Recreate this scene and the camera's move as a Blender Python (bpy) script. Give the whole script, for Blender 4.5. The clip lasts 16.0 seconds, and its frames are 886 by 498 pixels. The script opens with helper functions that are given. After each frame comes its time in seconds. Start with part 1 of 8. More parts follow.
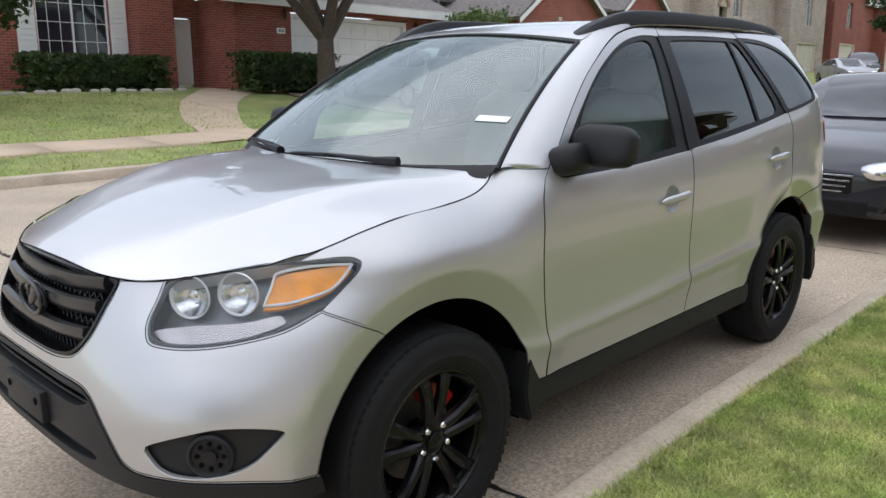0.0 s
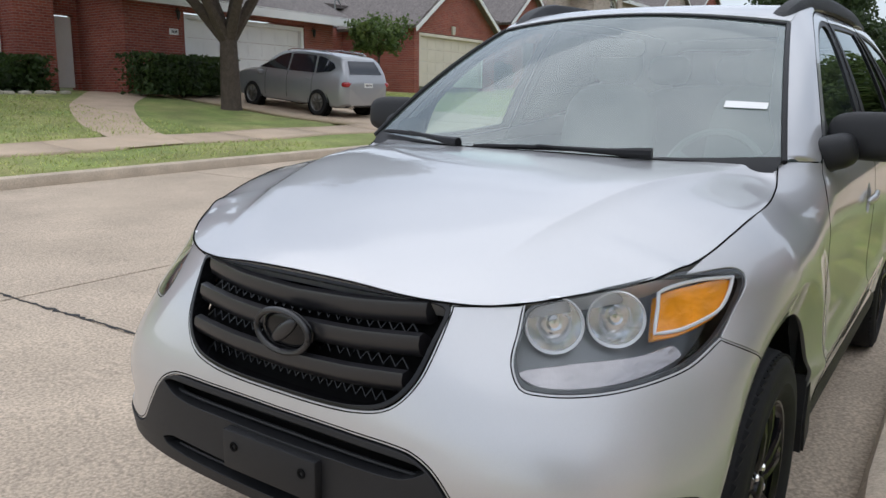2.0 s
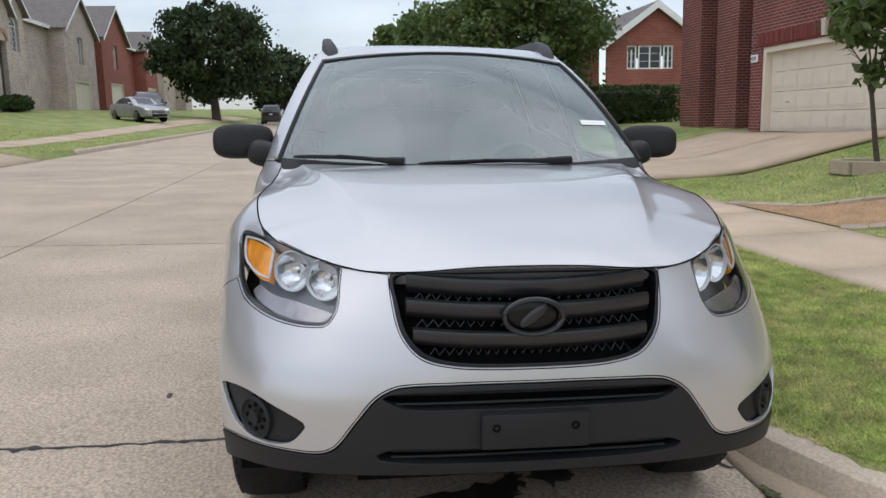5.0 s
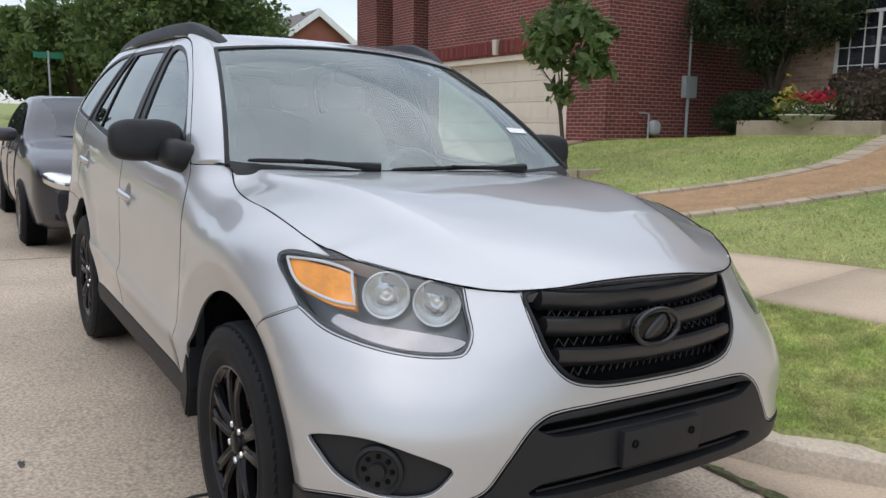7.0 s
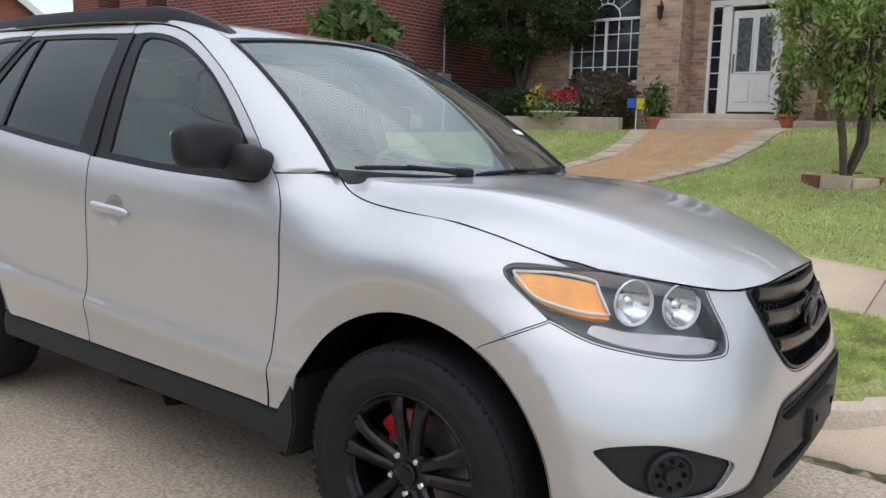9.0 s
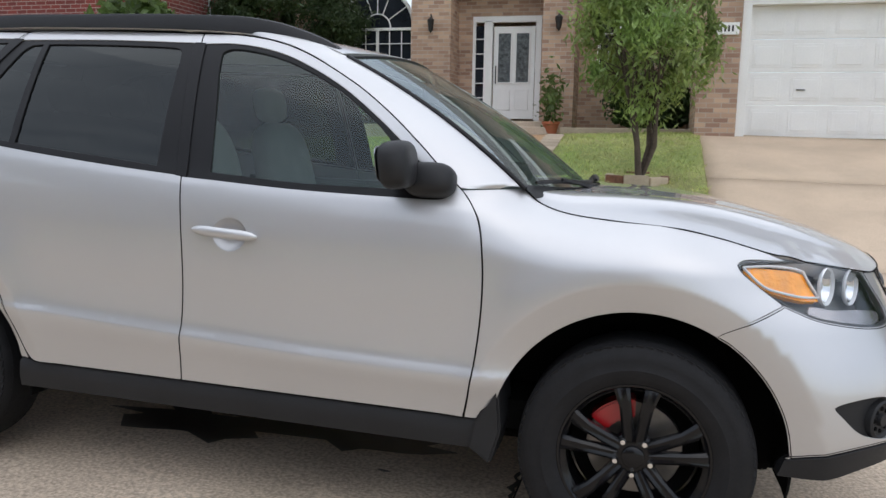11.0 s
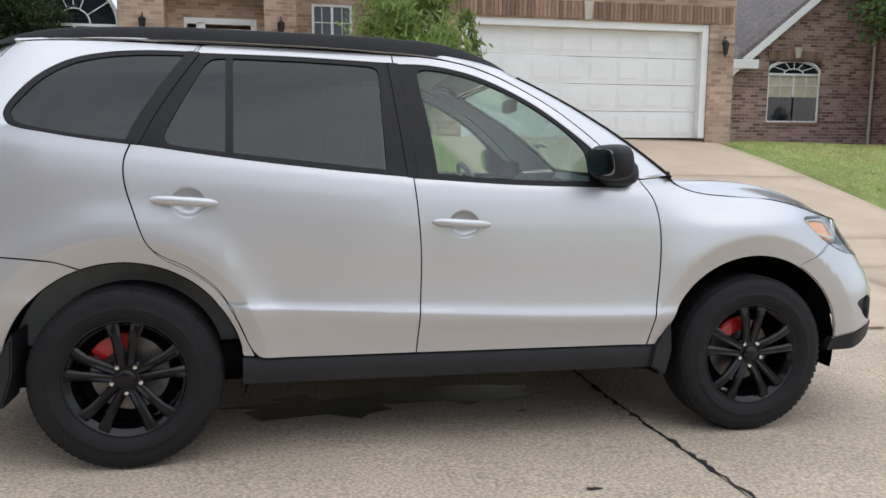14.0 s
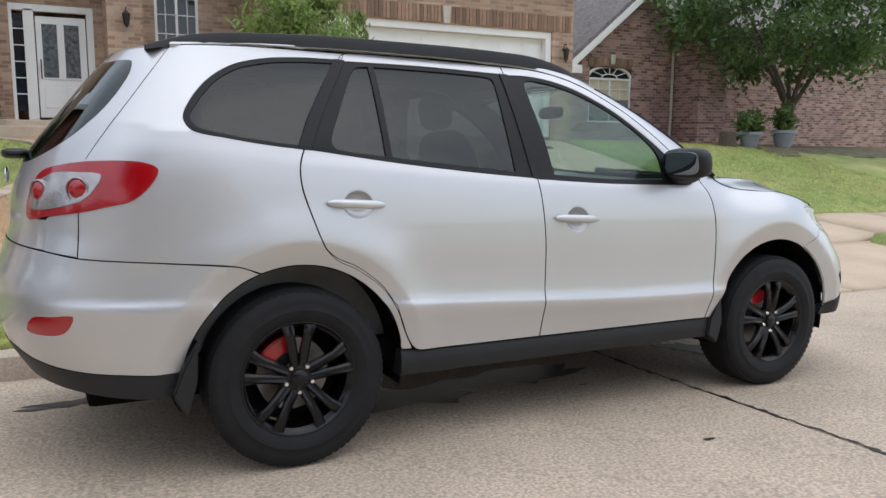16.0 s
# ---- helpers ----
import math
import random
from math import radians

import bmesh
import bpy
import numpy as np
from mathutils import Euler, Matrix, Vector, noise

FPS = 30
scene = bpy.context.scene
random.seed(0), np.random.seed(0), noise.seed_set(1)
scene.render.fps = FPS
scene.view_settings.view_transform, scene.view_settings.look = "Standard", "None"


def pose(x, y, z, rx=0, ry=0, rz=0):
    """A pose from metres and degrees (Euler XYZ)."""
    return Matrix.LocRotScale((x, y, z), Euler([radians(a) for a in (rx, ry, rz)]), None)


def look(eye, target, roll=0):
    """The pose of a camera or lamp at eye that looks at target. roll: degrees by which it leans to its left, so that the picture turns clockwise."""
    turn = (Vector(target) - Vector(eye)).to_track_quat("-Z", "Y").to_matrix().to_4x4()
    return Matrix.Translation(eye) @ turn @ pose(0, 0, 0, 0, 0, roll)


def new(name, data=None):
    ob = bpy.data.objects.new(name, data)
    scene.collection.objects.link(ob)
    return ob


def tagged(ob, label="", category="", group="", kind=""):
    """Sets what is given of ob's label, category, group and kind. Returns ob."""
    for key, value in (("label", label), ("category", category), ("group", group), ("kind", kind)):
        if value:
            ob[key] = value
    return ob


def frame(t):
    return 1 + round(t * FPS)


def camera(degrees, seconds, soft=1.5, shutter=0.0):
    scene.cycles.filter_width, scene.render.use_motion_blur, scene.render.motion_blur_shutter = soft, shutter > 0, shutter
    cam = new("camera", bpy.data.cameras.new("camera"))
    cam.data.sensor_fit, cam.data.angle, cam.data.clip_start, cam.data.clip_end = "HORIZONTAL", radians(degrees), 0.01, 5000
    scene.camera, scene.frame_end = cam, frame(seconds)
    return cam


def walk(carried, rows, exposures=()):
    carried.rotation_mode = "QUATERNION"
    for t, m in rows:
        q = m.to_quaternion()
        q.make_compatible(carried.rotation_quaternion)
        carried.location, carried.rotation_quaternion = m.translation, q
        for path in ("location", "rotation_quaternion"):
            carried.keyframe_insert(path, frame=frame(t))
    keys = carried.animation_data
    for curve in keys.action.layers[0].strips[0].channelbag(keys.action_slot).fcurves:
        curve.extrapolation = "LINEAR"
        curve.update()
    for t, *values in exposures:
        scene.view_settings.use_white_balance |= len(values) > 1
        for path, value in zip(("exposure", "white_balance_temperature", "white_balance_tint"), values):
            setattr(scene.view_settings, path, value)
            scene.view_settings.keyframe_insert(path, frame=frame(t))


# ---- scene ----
from mathutils.geometry import delaunay_2d_cdt

cam = camera(59.0, 16.0)
PATH = [
    (0, (1.589, 2.397, 1.486), (0.183, 1.047, 1.038), -0.0),
    (0.5, (1.587, 2.123, 1.478), (0.149, 0.803, 1.042), -0.4),
    (1, (1.736, 1.808, 1.475), (0.262, 0.525, 1.049), -0.4),
    (1.5, (1.801, 1.47, 1.413), (0.277, 0.246, 0.991), 0.0),
    (2, (1.977, 1.196, 1.371), (0.36, 0.095, 0.951), 1.0),
    (2.5, (2.209, 0.967, 1.371), (0.484, 0.041, 0.962), 1.4),
    (3, (2.438, 0.687, 1.332), (0.621, -0.048, 0.936), 1.1),
    (3.5, (2.626, 0.438, 1.342), (0.731, -0.072, 0.955), 0.7),
    (4, (2.733, 0.151, 1.337), (0.788, -0.123, 0.964), 0.4),
    (4.5, (2.748, -0.154, 1.346), (0.782, -0.171, 0.982), 0.4),
    (5, (2.765, -0.483, 1.363), (0.811, -0.237, 1.015), 0.3),
    (7.5, (1.988, -1.809, 1.324), (0.447, -0.572, 1.009), 3.1),
    (8, (1.801, -2.066, 1.331), (0.389, -0.685, 1.014), 3.3),
    (8.5, (1.541, -2.249, 1.302), (0.26, -0.745, 0.988), 3.2),
    (9, (1.254, -2.462, 1.31), (0.101, -0.856, 1.009), 2.8),
    (9.5, (0.983, -2.685, 1.327), (-0.046, -0.993, 1.045), 2.3),
    (12, (-0.684, -3.568, 1.259), (-0.811, -1.586, 1.018), 2.5),
    (12.5, (-1.013, -3.735, 1.258), (-0.98, -1.749, 1.028), 2.2),
    (13, (-1.393, -3.838, 1.25), (-1.225, -1.858, 1.025), 1.7),
    (13.5, (-1.766, -3.968, 1.251), (-1.47, -2.003, 1.024), 1.3),
    (14, (-2.147, -3.979, 1.229), (-1.72, -2.039, 1.0), 1.0),
    (14.5, (-2.538, -3.993, 1.223), (-1.977, -2.087, 0.995), 0.9),
    (15, (-2.922, -4.013, 1.237), (-2.233, -2.149, 1.007), 0.8),
    (15.5, (-3.256, -3.883, 1.234), (-2.446, -2.069, 1.001), 0.7),
    (16, (-3.609, -3.777, 1.236), (-2.684, -2.018, 1.006), 0.7),
]
SKY = 0.85
# the street's frame (x along the parked car, y to its kerb) leans a little against the upright
LEAN = Vector((-0.018, -0.024, 1.0)).rotation_difference(Vector((0, 0, 1))).to_matrix().to_4x4()
walk(cam, [(t, LEAN @ look(eye, target, roll)) for t, eye, target, roll in PATH], [(0, 0.58), (1.5, 0.45), (3, 0.33), (5, 0.33), (8, 0.48), (12, 0.52), (16, 0.56)])

# ---- light: a bright overcast sky with a wide, weak sun
world = bpy.data.worlds.new("overcast_sky")
scene.world = world
world.use_nodes = True
wn, wl = world.node_tree.nodes, world.node_tree.links
wn.clear()
sky = wn.new("ShaderNodeTexSky")
sky.sky_type, sky.sun_disc, sky.sun_elevation, sky.sun_rotation = "NISHITA", False, radians(55), radians(150)
coord = wn.new("ShaderNodeTexCoord")
squash = wn.new("ShaderNodeMapping")
squash.inputs["Scale"].default_value = (1.0, 1.0, 2.6)
cloud = wn.new("ShaderNodeTexNoise")
cloud.inputs["Scale"].default_value, cloud.inputs["Detail"].default_value, cloud.inputs["Roughness"].default_value = 1.8, 7, 0.55
ramp = wn.new("ShaderNodeValToRGB")
ramp.color_ramp.elements[0].position, ramp.color_ramp.elements[0].color = 0.34, (0.40, 0.44, 0.51, 1)
ramp.color_ramp.elements[1].position, ramp.color_ramp.elements[1].color = 0.64, (0.94, 0.97, 1.04, 1)
# an overcast sky is about twice as bright overhead as at the horizon
height, rise, dome = wn.new("ShaderNodeSeparateXYZ"), wn.new("ShaderNodeMapRange"), wn.new("ShaderNodeMath")
rise.inputs["To Min"].default_value, rise.inputs["To Max"].default_value = 0.56, 1.26
dome.operation = "MULTIPLY"
dome.inputs[1].default_value = SKY
bg_sky, bg_cloud = wn.new("ShaderNodeBackground"), wn.new("ShaderNodeBackground")
bg_sky.inputs["Strength"].default_value = 0.05
both, wout = wn.new("ShaderNodeAddShader"), wn.new("ShaderNodeOutputWorld")
wl.new(coord.outputs["Generated"], squash.inputs["Vector"])
wl.new(squash.outputs["Vector"], cloud.inputs["Vector"])
wl.new(cloud.outputs["Fac"], ramp.inputs["Fac"])
wl.new(sky.outputs["Color"], bg_sky.inputs["Color"])
wl.new(ramp.outputs["Color"], bg_cloud.inputs["Color"])
wl.new(coord.outputs["Generated"], height.inputs[0])
wl.new(height.outputs["Z"], rise.inputs["Value"])
wl.new(rise.outputs["Result"], dome.inputs[0])
wl.new(dome.outputs[0], bg_cloud.inputs["Strength"])
wl.new(bg_sky.outputs[0], both.inputs[0])
wl.new(bg_cloud.outputs[0], both.inputs[1])
wl.new(both.outputs[0], wout.inputs["Surface"])
sun_data = bpy.data.lights.new("sun", "SUN")
sun_data.energy, sun_data.angle, sun_data.color = 0.55, radians(100), (1.0, 0.985, 0.97)
sun = new("sun", sun_data)
sun.matrix_world = look((0, 0, 30), (-6, 1, 0))


# ---- materials
def material(name, color, rough=0.5, metal=0.0, coat=0.0, coat_rough=0.03, spread=0.0, scale=8.0, fine=0.0, fine_scale=80.0,
             bump=0.0, bump_scale=60.0, per_object=0.0, second=None, spec=0.5, coat_ior=1.5):
    """A Principled surface: colour varied at a coarse and a fine scale, relief from noise, and a shift from object to object."""
    m = bpy.data.materials.new(name)
    m.use_nodes = True
    n, l = m.node_tree.nodes, m.node_tree.links
    b = n["Principled BSDF"]
    b.inputs["Base Color"].default_value = (*color, 1)
    b.inputs["Roughness"].default_value, b.inputs["Metallic"].default_value = rough, metal
    b.inputs["Coat Weight"].default_value, b.inputs["Coat Roughness"].default_value = coat, coat_rough
    b.inputs["Specular IOR Level"].default_value = spec
    b.inputs["Coat IOR"].default_value = coat_ior
    geo = n.new("ShaderNodeNewGeometry")
    last = None

    def vary(last, amount, size, detail=4.0, to=None):
        tex, r = n.new("ShaderNodeTexNoise"), n.new("ShaderNodeMapRange")
        tex.inputs["Scale"].default_value, tex.inputs["Detail"].default_value = size, detail
        l.new(geo.outputs["Position"], tex.inputs["Vector"])
        r.inputs["From Min"].default_value, r.inputs["From Max"].default_value = 0.3, 0.7
        if to is None:
            r.inputs["To Min"].default_value, r.inputs["To Max"].default_value = 1 - amount, 1 + amount
            mix = n.new("ShaderNodeVectorMath")
            mix.operation = "SCALE"
            l.new(tex.outputs["Fac"], r.inputs["Value"])
            l.new(r.outputs["Result"], mix.inputs["Scale"])
            mix.inputs[0].default_value = color
            if last:
                l.new(last, mix.inputs[0])
            return mix.outputs[0]
        mix = n.new("ShaderNodeMix")
        mix.data_type = "RGBA"
        l.new(tex.outputs["Fac"], r.inputs["Value"])
        l.new(r.outputs["Result"], mix.inputs["Factor"])
        mix.inputs["A"].default_value, mix.inputs["B"].default_value = (*color, 1), (*to, 1)
        return mix.outputs["Result"]
    if second:
        last = vary(None, 0, scale * 0.6, 5.0, second)
    if spread:
        last = vary(last, spread, scale)
    if fine:
        last = vary(last, fine, fine_scale, 2.0)
    if per_object:
        info, r, mix = n.new("ShaderNodeObjectInfo"), n.new("ShaderNodeMapRange"), n.new("ShaderNodeVectorMath")
        r.inputs["To Min"].default_value, r.inputs["To Max"].default_value = 1 - per_object, 1 + per_object
        mix.operation = "SCALE"
        l.new(info.outputs["Random"], r.inputs["Value"])
        l.new(r.outputs["Result"], mix.inputs["Scale"])
        mix.inputs[0].default_value = color
        if last:
            l.new(last, mix.inputs[0])
        last = mix.outputs[0]
    if last:
        l.new(last, b.inputs["Base Color"])
    if bump:
        tex, bp = n.new("ShaderNodeTexNoise"), n.new("ShaderNodeBump")
        tex.inputs["Scale"].default_value, tex.inputs["Detail"].default_value = bump_scale, 4
        bp.inputs["Strength"].default_value, bp.inputs["Distance"].default_value = bump, 0.01
        l.new(geo.outputs["Position"], tex.inputs["Vector"])
        l.new(tex.outputs["Fac"], bp.inputs["Height"])
        l.new(bp.outputs["Normal"], b.inputs["Normal"])
    return m


def let_light_through(m, share):
    """Thin leaves and blades: part of the light passes through them."""
    n, l = m.node_tree.nodes, m.node_tree.links
    b, out = n["Principled BSDF"], n["Material Output"]
    thin, mix = n.new("ShaderNodeBsdfTranslucent"), n.new("ShaderNodeMixShader")
    mix.inputs["Fac"].default_value = share
    l.new(b.inputs["Base Color"].links[0].from_socket, thin.inputs["Color"])
    l.new(b.outputs[0], mix.inputs[1])
    l.new(thin.outputs[0], mix.inputs[2])
    l.new(mix.outputs[0], out.inputs["Surface"])
    return m


def glass(name, tint, gloss=0.02, ior=1.5, haze=0.0):
    """Thin glass: tinted see-through, with a mirror image that grows at grazing angles."""
    m = bpy.data.materials.new(name)
    m.use_nodes = True
    n, l = m.node_tree.nodes, m.node_tree.links
    n.clear()
    clear, shine, facing, mix, out = (n.new("ShaderNode" + k) for k in ("BsdfTransparent", "BsdfGlossy", "LayerWeight", "MixShader", "OutputMaterial"))
    clear.inputs["Color"].default_value = (*tint, 1)
    shine.inputs["Roughness"].default_value = gloss
    shine.inputs["Color"].default_value = (0.95, 1.0, 0.99, 1)
    head_on = ((ior - 1) / (ior + 1)) ** 2
    facing.inputs["Blend"].default_value = 0.5
    power, share = n.new("ShaderNodeMath"), n.new("ShaderNodeMapRange")
    power.operation = "POWER"
    power.inputs[1].default_value = 4.5
    share.inputs["To Min"].default_value, share.inputs["To Max"].default_value = head_on, 1.0
    l.new(facing.outputs["Facing"], power.inputs[0])
    l.new(power.outputs[0], share.inputs["Value"])
    l.new(share.outputs["Result"], mix.inputs["Fac"])
    l.new(clear.outputs[0], mix.inputs[1])
    l.new(shine.outputs[0], mix.inputs[2])
    # pale green diffuse veil: painted haze that lightens the pane like reflected sky
    veil_mix, veil = n.new("ShaderNodeMixShader"), n.new("ShaderNodeBsdfDiffuse")
    veil.inputs["Color"].default_value = (0.50, 0.64, 0.60, 1)
    veil_mix.inputs["Fac"].default_value = haze
    l.new(mix.outputs[0], veil_mix.inputs[1])
    l.new(veil.outputs[0], veil_mix.inputs[2])
    l.new(veil_mix.outputs[0], out.inputs["Surface"])
    return m


def brick_material(name, a, b, mortar, course=0.075, length=0.22):
    """Brickwork for walls too far off for single bricks: courses on both wall directions, with relief in the joints."""
    m = bpy.data.materials.new(name)
    m.use_nodes = True
    n, l = m.node_tree.nodes, m.node_tree.links
    bs = n["Principled BSDF"]
    bs.inputs["Roughness"].default_value = 0.85
    tc, sep, add, comb, tex, bp = (n.new("ShaderNode" + k) for k in ("NewGeometry", "SeparateXYZ", "Math", "CombineXYZ", "TexBrick", "Bump"))
    l.new(tc.outputs["Position"], sep.inputs[0])
    l.new(sep.outputs["X"], add.inputs[0])
    l.new(sep.outputs["Y"], add.inputs[1])
    l.new(add.outputs[0], comb.inputs["X"])
    l.new(sep.outputs["Z"], comb.inputs["Y"])
    l.new(comb.outputs[0], tex.inputs["Vector"])
    tex.inputs["Scale"].default_value = 1.0
    tex.inputs["Brick Width"].default_value, tex.inputs["Row Height"].default_value, tex.inputs["Mortar Size"].default_value = length, course, 0.006
    tex.inputs["Color1"].default_value, tex.inputs["Color2"].default_value, tex.inputs["Mortar"].default_value = (*a, 1), (*b, 1), (*mortar, 1)
    noise_tex, mix = n.new("ShaderNodeTexNoise"), n.new("ShaderNodeVectorMath")
    noise_tex.inputs["Scale"].default_value, noise_tex.inputs["Detail"].default_value = 1.1, 6
    r = n.new("ShaderNodeMapRange")
    r.inputs["From Min"].default_value, r.inputs["From Max"].default_value, r.inputs["To Min"].default_value, r.inputs["To Max"].default_value = 0.3, 0.7, 0.84, 1.16
    mix.operation = "SCALE"
    l.new(tc.outputs["Position"], noise_tex.inputs["Vector"])
    l.new(noise_tex.outputs["Fac"], r.inputs["Value"])
    l.new(tex.outputs["Color"], mix.inputs[0])
    l.new(r.outputs["Result"], mix.inputs["Scale"])
    l.new(mix.outputs[0], bs.inputs["Base Color"])
    bp.inputs["Strength"].default_value, bp.inputs["Distance"].default_value = 0.6, 0.01
    bp.invert = True
    l.new(tex.outputs["Fac"], bp.inputs["Height"])
    l.new(bp.outputs["Normal"], bs.inputs["Normal"])
    return m


PAINT = material("silver_car_paint", (0.555, 0.555, 0.56), 0.40, 0.66, 1.0, 0.02, fine=0.05, fine_scale=900, spread=0.015, scale=2)
PAINT_FAR = material("silver_paint_far_car", (0.34, 0.345, 0.355), 0.38, 0.5, 1.0, 0.03, spread=0.02, scale=3)
DARK_PAINT = material("dark_blue_grey_car_paint", (0.030, 0.029, 0.038), 0.35, 0.3, 0.8, 0.03, spread=0.03, scale=3)
CLADDING = material("black_textured_plastic", (0.014, 0.0145, 0.016), 0.52, 0, 0, spread=0.12, scale=6, fine=0.15, fine_scale=400, bump=0.12, bump_scale=900, spec=0.35)
TRIM = material("satin_black_trim", (0.008, 0.008, 0.009), 0.42, 0, 0, spec=0.25, spread=0.1, scale=5)
GLOSS_BLACK = material("gloss_black_enamel", (0.006, 0.006, 0.007), 0.22, 0, 0.2, 0.05, spec=0.22, spread=0.1, scale=12)
GRILLE_BAR = material("satin_black_grille_bar", (0.016, 0.016, 0.018), 0.34, 0, 0.3, 0.12, spec=0.45, spread=0.12, scale=10)
# near-black for underbody parts, and for shade painted into gaps and openings
VOID = material("underbody_and_shade_black", (0.004, 0.004, 0.004), 0.9, spread=0.3, scale=4, spec=0.1)
RUBBER = material("tyre_rubber", (0.010, 0.010, 0.011), 0.72, spec=0.3, spread=0.2, scale=14, fine=0.12, fine_scale=120, bump=0.1, bump_scale=200)
CHROME = material("chrome", (0.80, 0.80, 0.80), 0.08, 1.0, spread=0.03, scale=20)
STEEL = material("brake_disc_steel", (0.22, 0.21, 0.20), 0.4, 0.9, spread=0.2, scale=15)
CALIPER = material("red_caliper_enamel", (0.42, 0.008, 0.012), 0.3, 0, 0.6, 0.1, spread=0.08, scale=20)
LAMP_BOWL = material("grey_lamp_housing", (0.16, 0.165, 0.17), 0.30, 0.4, spread=0.1, scale=20)
LAMP_DARK = material("dark_lamp_bezel", (0.04, 0.042, 0.045), 0.3, 0, spread=0.1, scale=20)
REFLECTOR = material("faceted_lamp_reflector", (0.80, 0.81, 0.82), 0.16, 1.0, bump=0.18, bump_scale=45, spread=0.05, scale=20)
CLEAR_TAIL = material("clear_tail_segment", (0.42, 0.39, 0.39), 0.22, 0.7, 0.8, 0.03, bump=0.2, bump_scale=60, spread=0.15, scale=18)
WHITE_RING = material("pale_halo_ring", (0.78, 0.79, 0.8), 0.3, spread=0.03, scale=20)
AMBER = material("amber_lens", (1.0, 0.36, 0.008), 0.15, 0, 0.6, 0.03, spread=0.2, scale=18, bump=0.35, bump_scale=60)
RED_LENS = material("red_lens", (0.34, 0.003, 0.008), 0.12, 0, 0.8, 0.03, spread=0.1, scale=14, bump=0.1, bump_scale=90)
CLOTH = material("grey_seat_cloth", (0.20, 0.205, 0.20), 0.9, spread=0.12, scale=10, fine=0.12, fine_scale=300)
DASH = material("dark_grey_dashboard", (0.20, 0.205, 0.20), 0.6, spread=0.12, scale=8)
HEADLINER = material("pale_cabin_lining", (0.6, 0.6, 0.57), 0.9, spread=0.06, scale=6)
PAPER = material("white_paper_tag", (0.82, 0.82, 0.80), 0.6, spread=0.03, scale=30)
MIRROR = material("mirror_glass", (0.30, 0.31, 0.32), 0.02, 1.0, spread=0.01, scale=3)
GLASS_CLEAR = glass("clear_car_glass", (0.70, 0.83, 0.77), 0.006, 1.6, 0.012)
GLASS_SHIELD = glass("windshield_glass", (0.62, 0.76, 0.70), 0.006, 2.5, 0.05)
GLASS_DARK = glass("privacy_glass", (0.05, 0.055, 0.06), 0.006, 1.54)
GLASS_LAMP = glass("clear_lamp_lens", (0.90, 0.91, 0.92))


# ---- mesh helpers
def mesh_object(name, verts, faces, mat, parent=None, label="", smooth=False, normals=None):
    me = bpy.data.meshes.new(name)
    me.from_pydata([tuple(v) for v in verts], [], [tuple(f) for f in faces])
    me.materials.append(mat)
    if smooth or normals is not None:
        me.polygons.foreach_set("use_smooth", [True] * len(me.polygons))
    if normals is not None:
        me.normals_split_custom_set_from_vertices([tuple(n) for n in normals])
    me.update()
    ob = new(name, me)
    if parent:
        ob.parent = parent
    if label:
        ob["label"] = label
    return ob


def part(name, bm, mat, parent=None, label="", smooth=False):
    me = bpy.data.meshes.new(name)
    bm.to_mesh(me)
    bm.free()
    me.materials.append(mat)
    if smooth:
        me.polygons.foreach_set("use_smooth", [True] * len(me.polygons))
        me.set_sharp_from_angle(angle=radians(35))
    ob = new(name, me)
    if parent:
        ob.parent = parent
    if label:
        ob["label"] = label
    return ob


def empty(name, m, label, category, group="", kind=""):
    ob = new(name)
    ob.empty_display_size = 0.2
    ob.matrix_world = m
    return tagged(ob, label, category, group, kind)


def block(bm, x0, x1, y0, y1, z0, z1, bevel=0.0, m=None):
    """A box with bevelled edges, added to bm."""
    made = bmesh.ops.create_cube(bm, size=1.0, matrix=Matrix.LocRotScale(((x0 + x1) / 2, (y0 + y1) / 2, (z0 + z1) / 2), None, (abs(x1 - x0), abs(y1 - y0), abs(z1 - z0))))
    vs = made["verts"]
    if bevel:
        es = list({e for v in vs for e in v.link_edges})
        out = bmesh.ops.bevel(bm, geom=es, offset=bevel, segments=2, affect="EDGES", profile=0.6)
        vs = list({v for f in out["faces"] for v in f.verts} | {v for v in vs if v.is_valid})
    if m:
        bmesh.ops.transform(bm, matrix=m, verts=vs)
    return bm


def box(name, x0, x1, y0, y1, z0, z1, mat, parent=None, label="", bevel=0.0):
    return part(name, block(bmesh.new(), x0, x1, y0, y1, z0, z1, bevel), mat, parent, label)


def prism(bm, pts, depth_axis, d0, d1):
    """A polygon of (u, z) points drawn out along x or y from d0 to d1."""
    to = (lambda u, d, z: (u, d, z)) if depth_axis == "y" else (lambda u, d, z: (d, u, z))
    a = [bm.verts.new(to(u, d0, z)) for u, z in pts]
    b = [bm.verts.new(to(u, d1, z)) for u, z in pts]
    bm.faces.new(a)
    bm.faces.new(b[::-1])
    for i in range(len(pts)):
        j = (i + 1) % len(pts)
        bm.faces.new((a[j], a[i], b[i], b[j]))
    bmesh.ops.recalc_face_normals(bm, faces=bm.faces[:])
    return bm


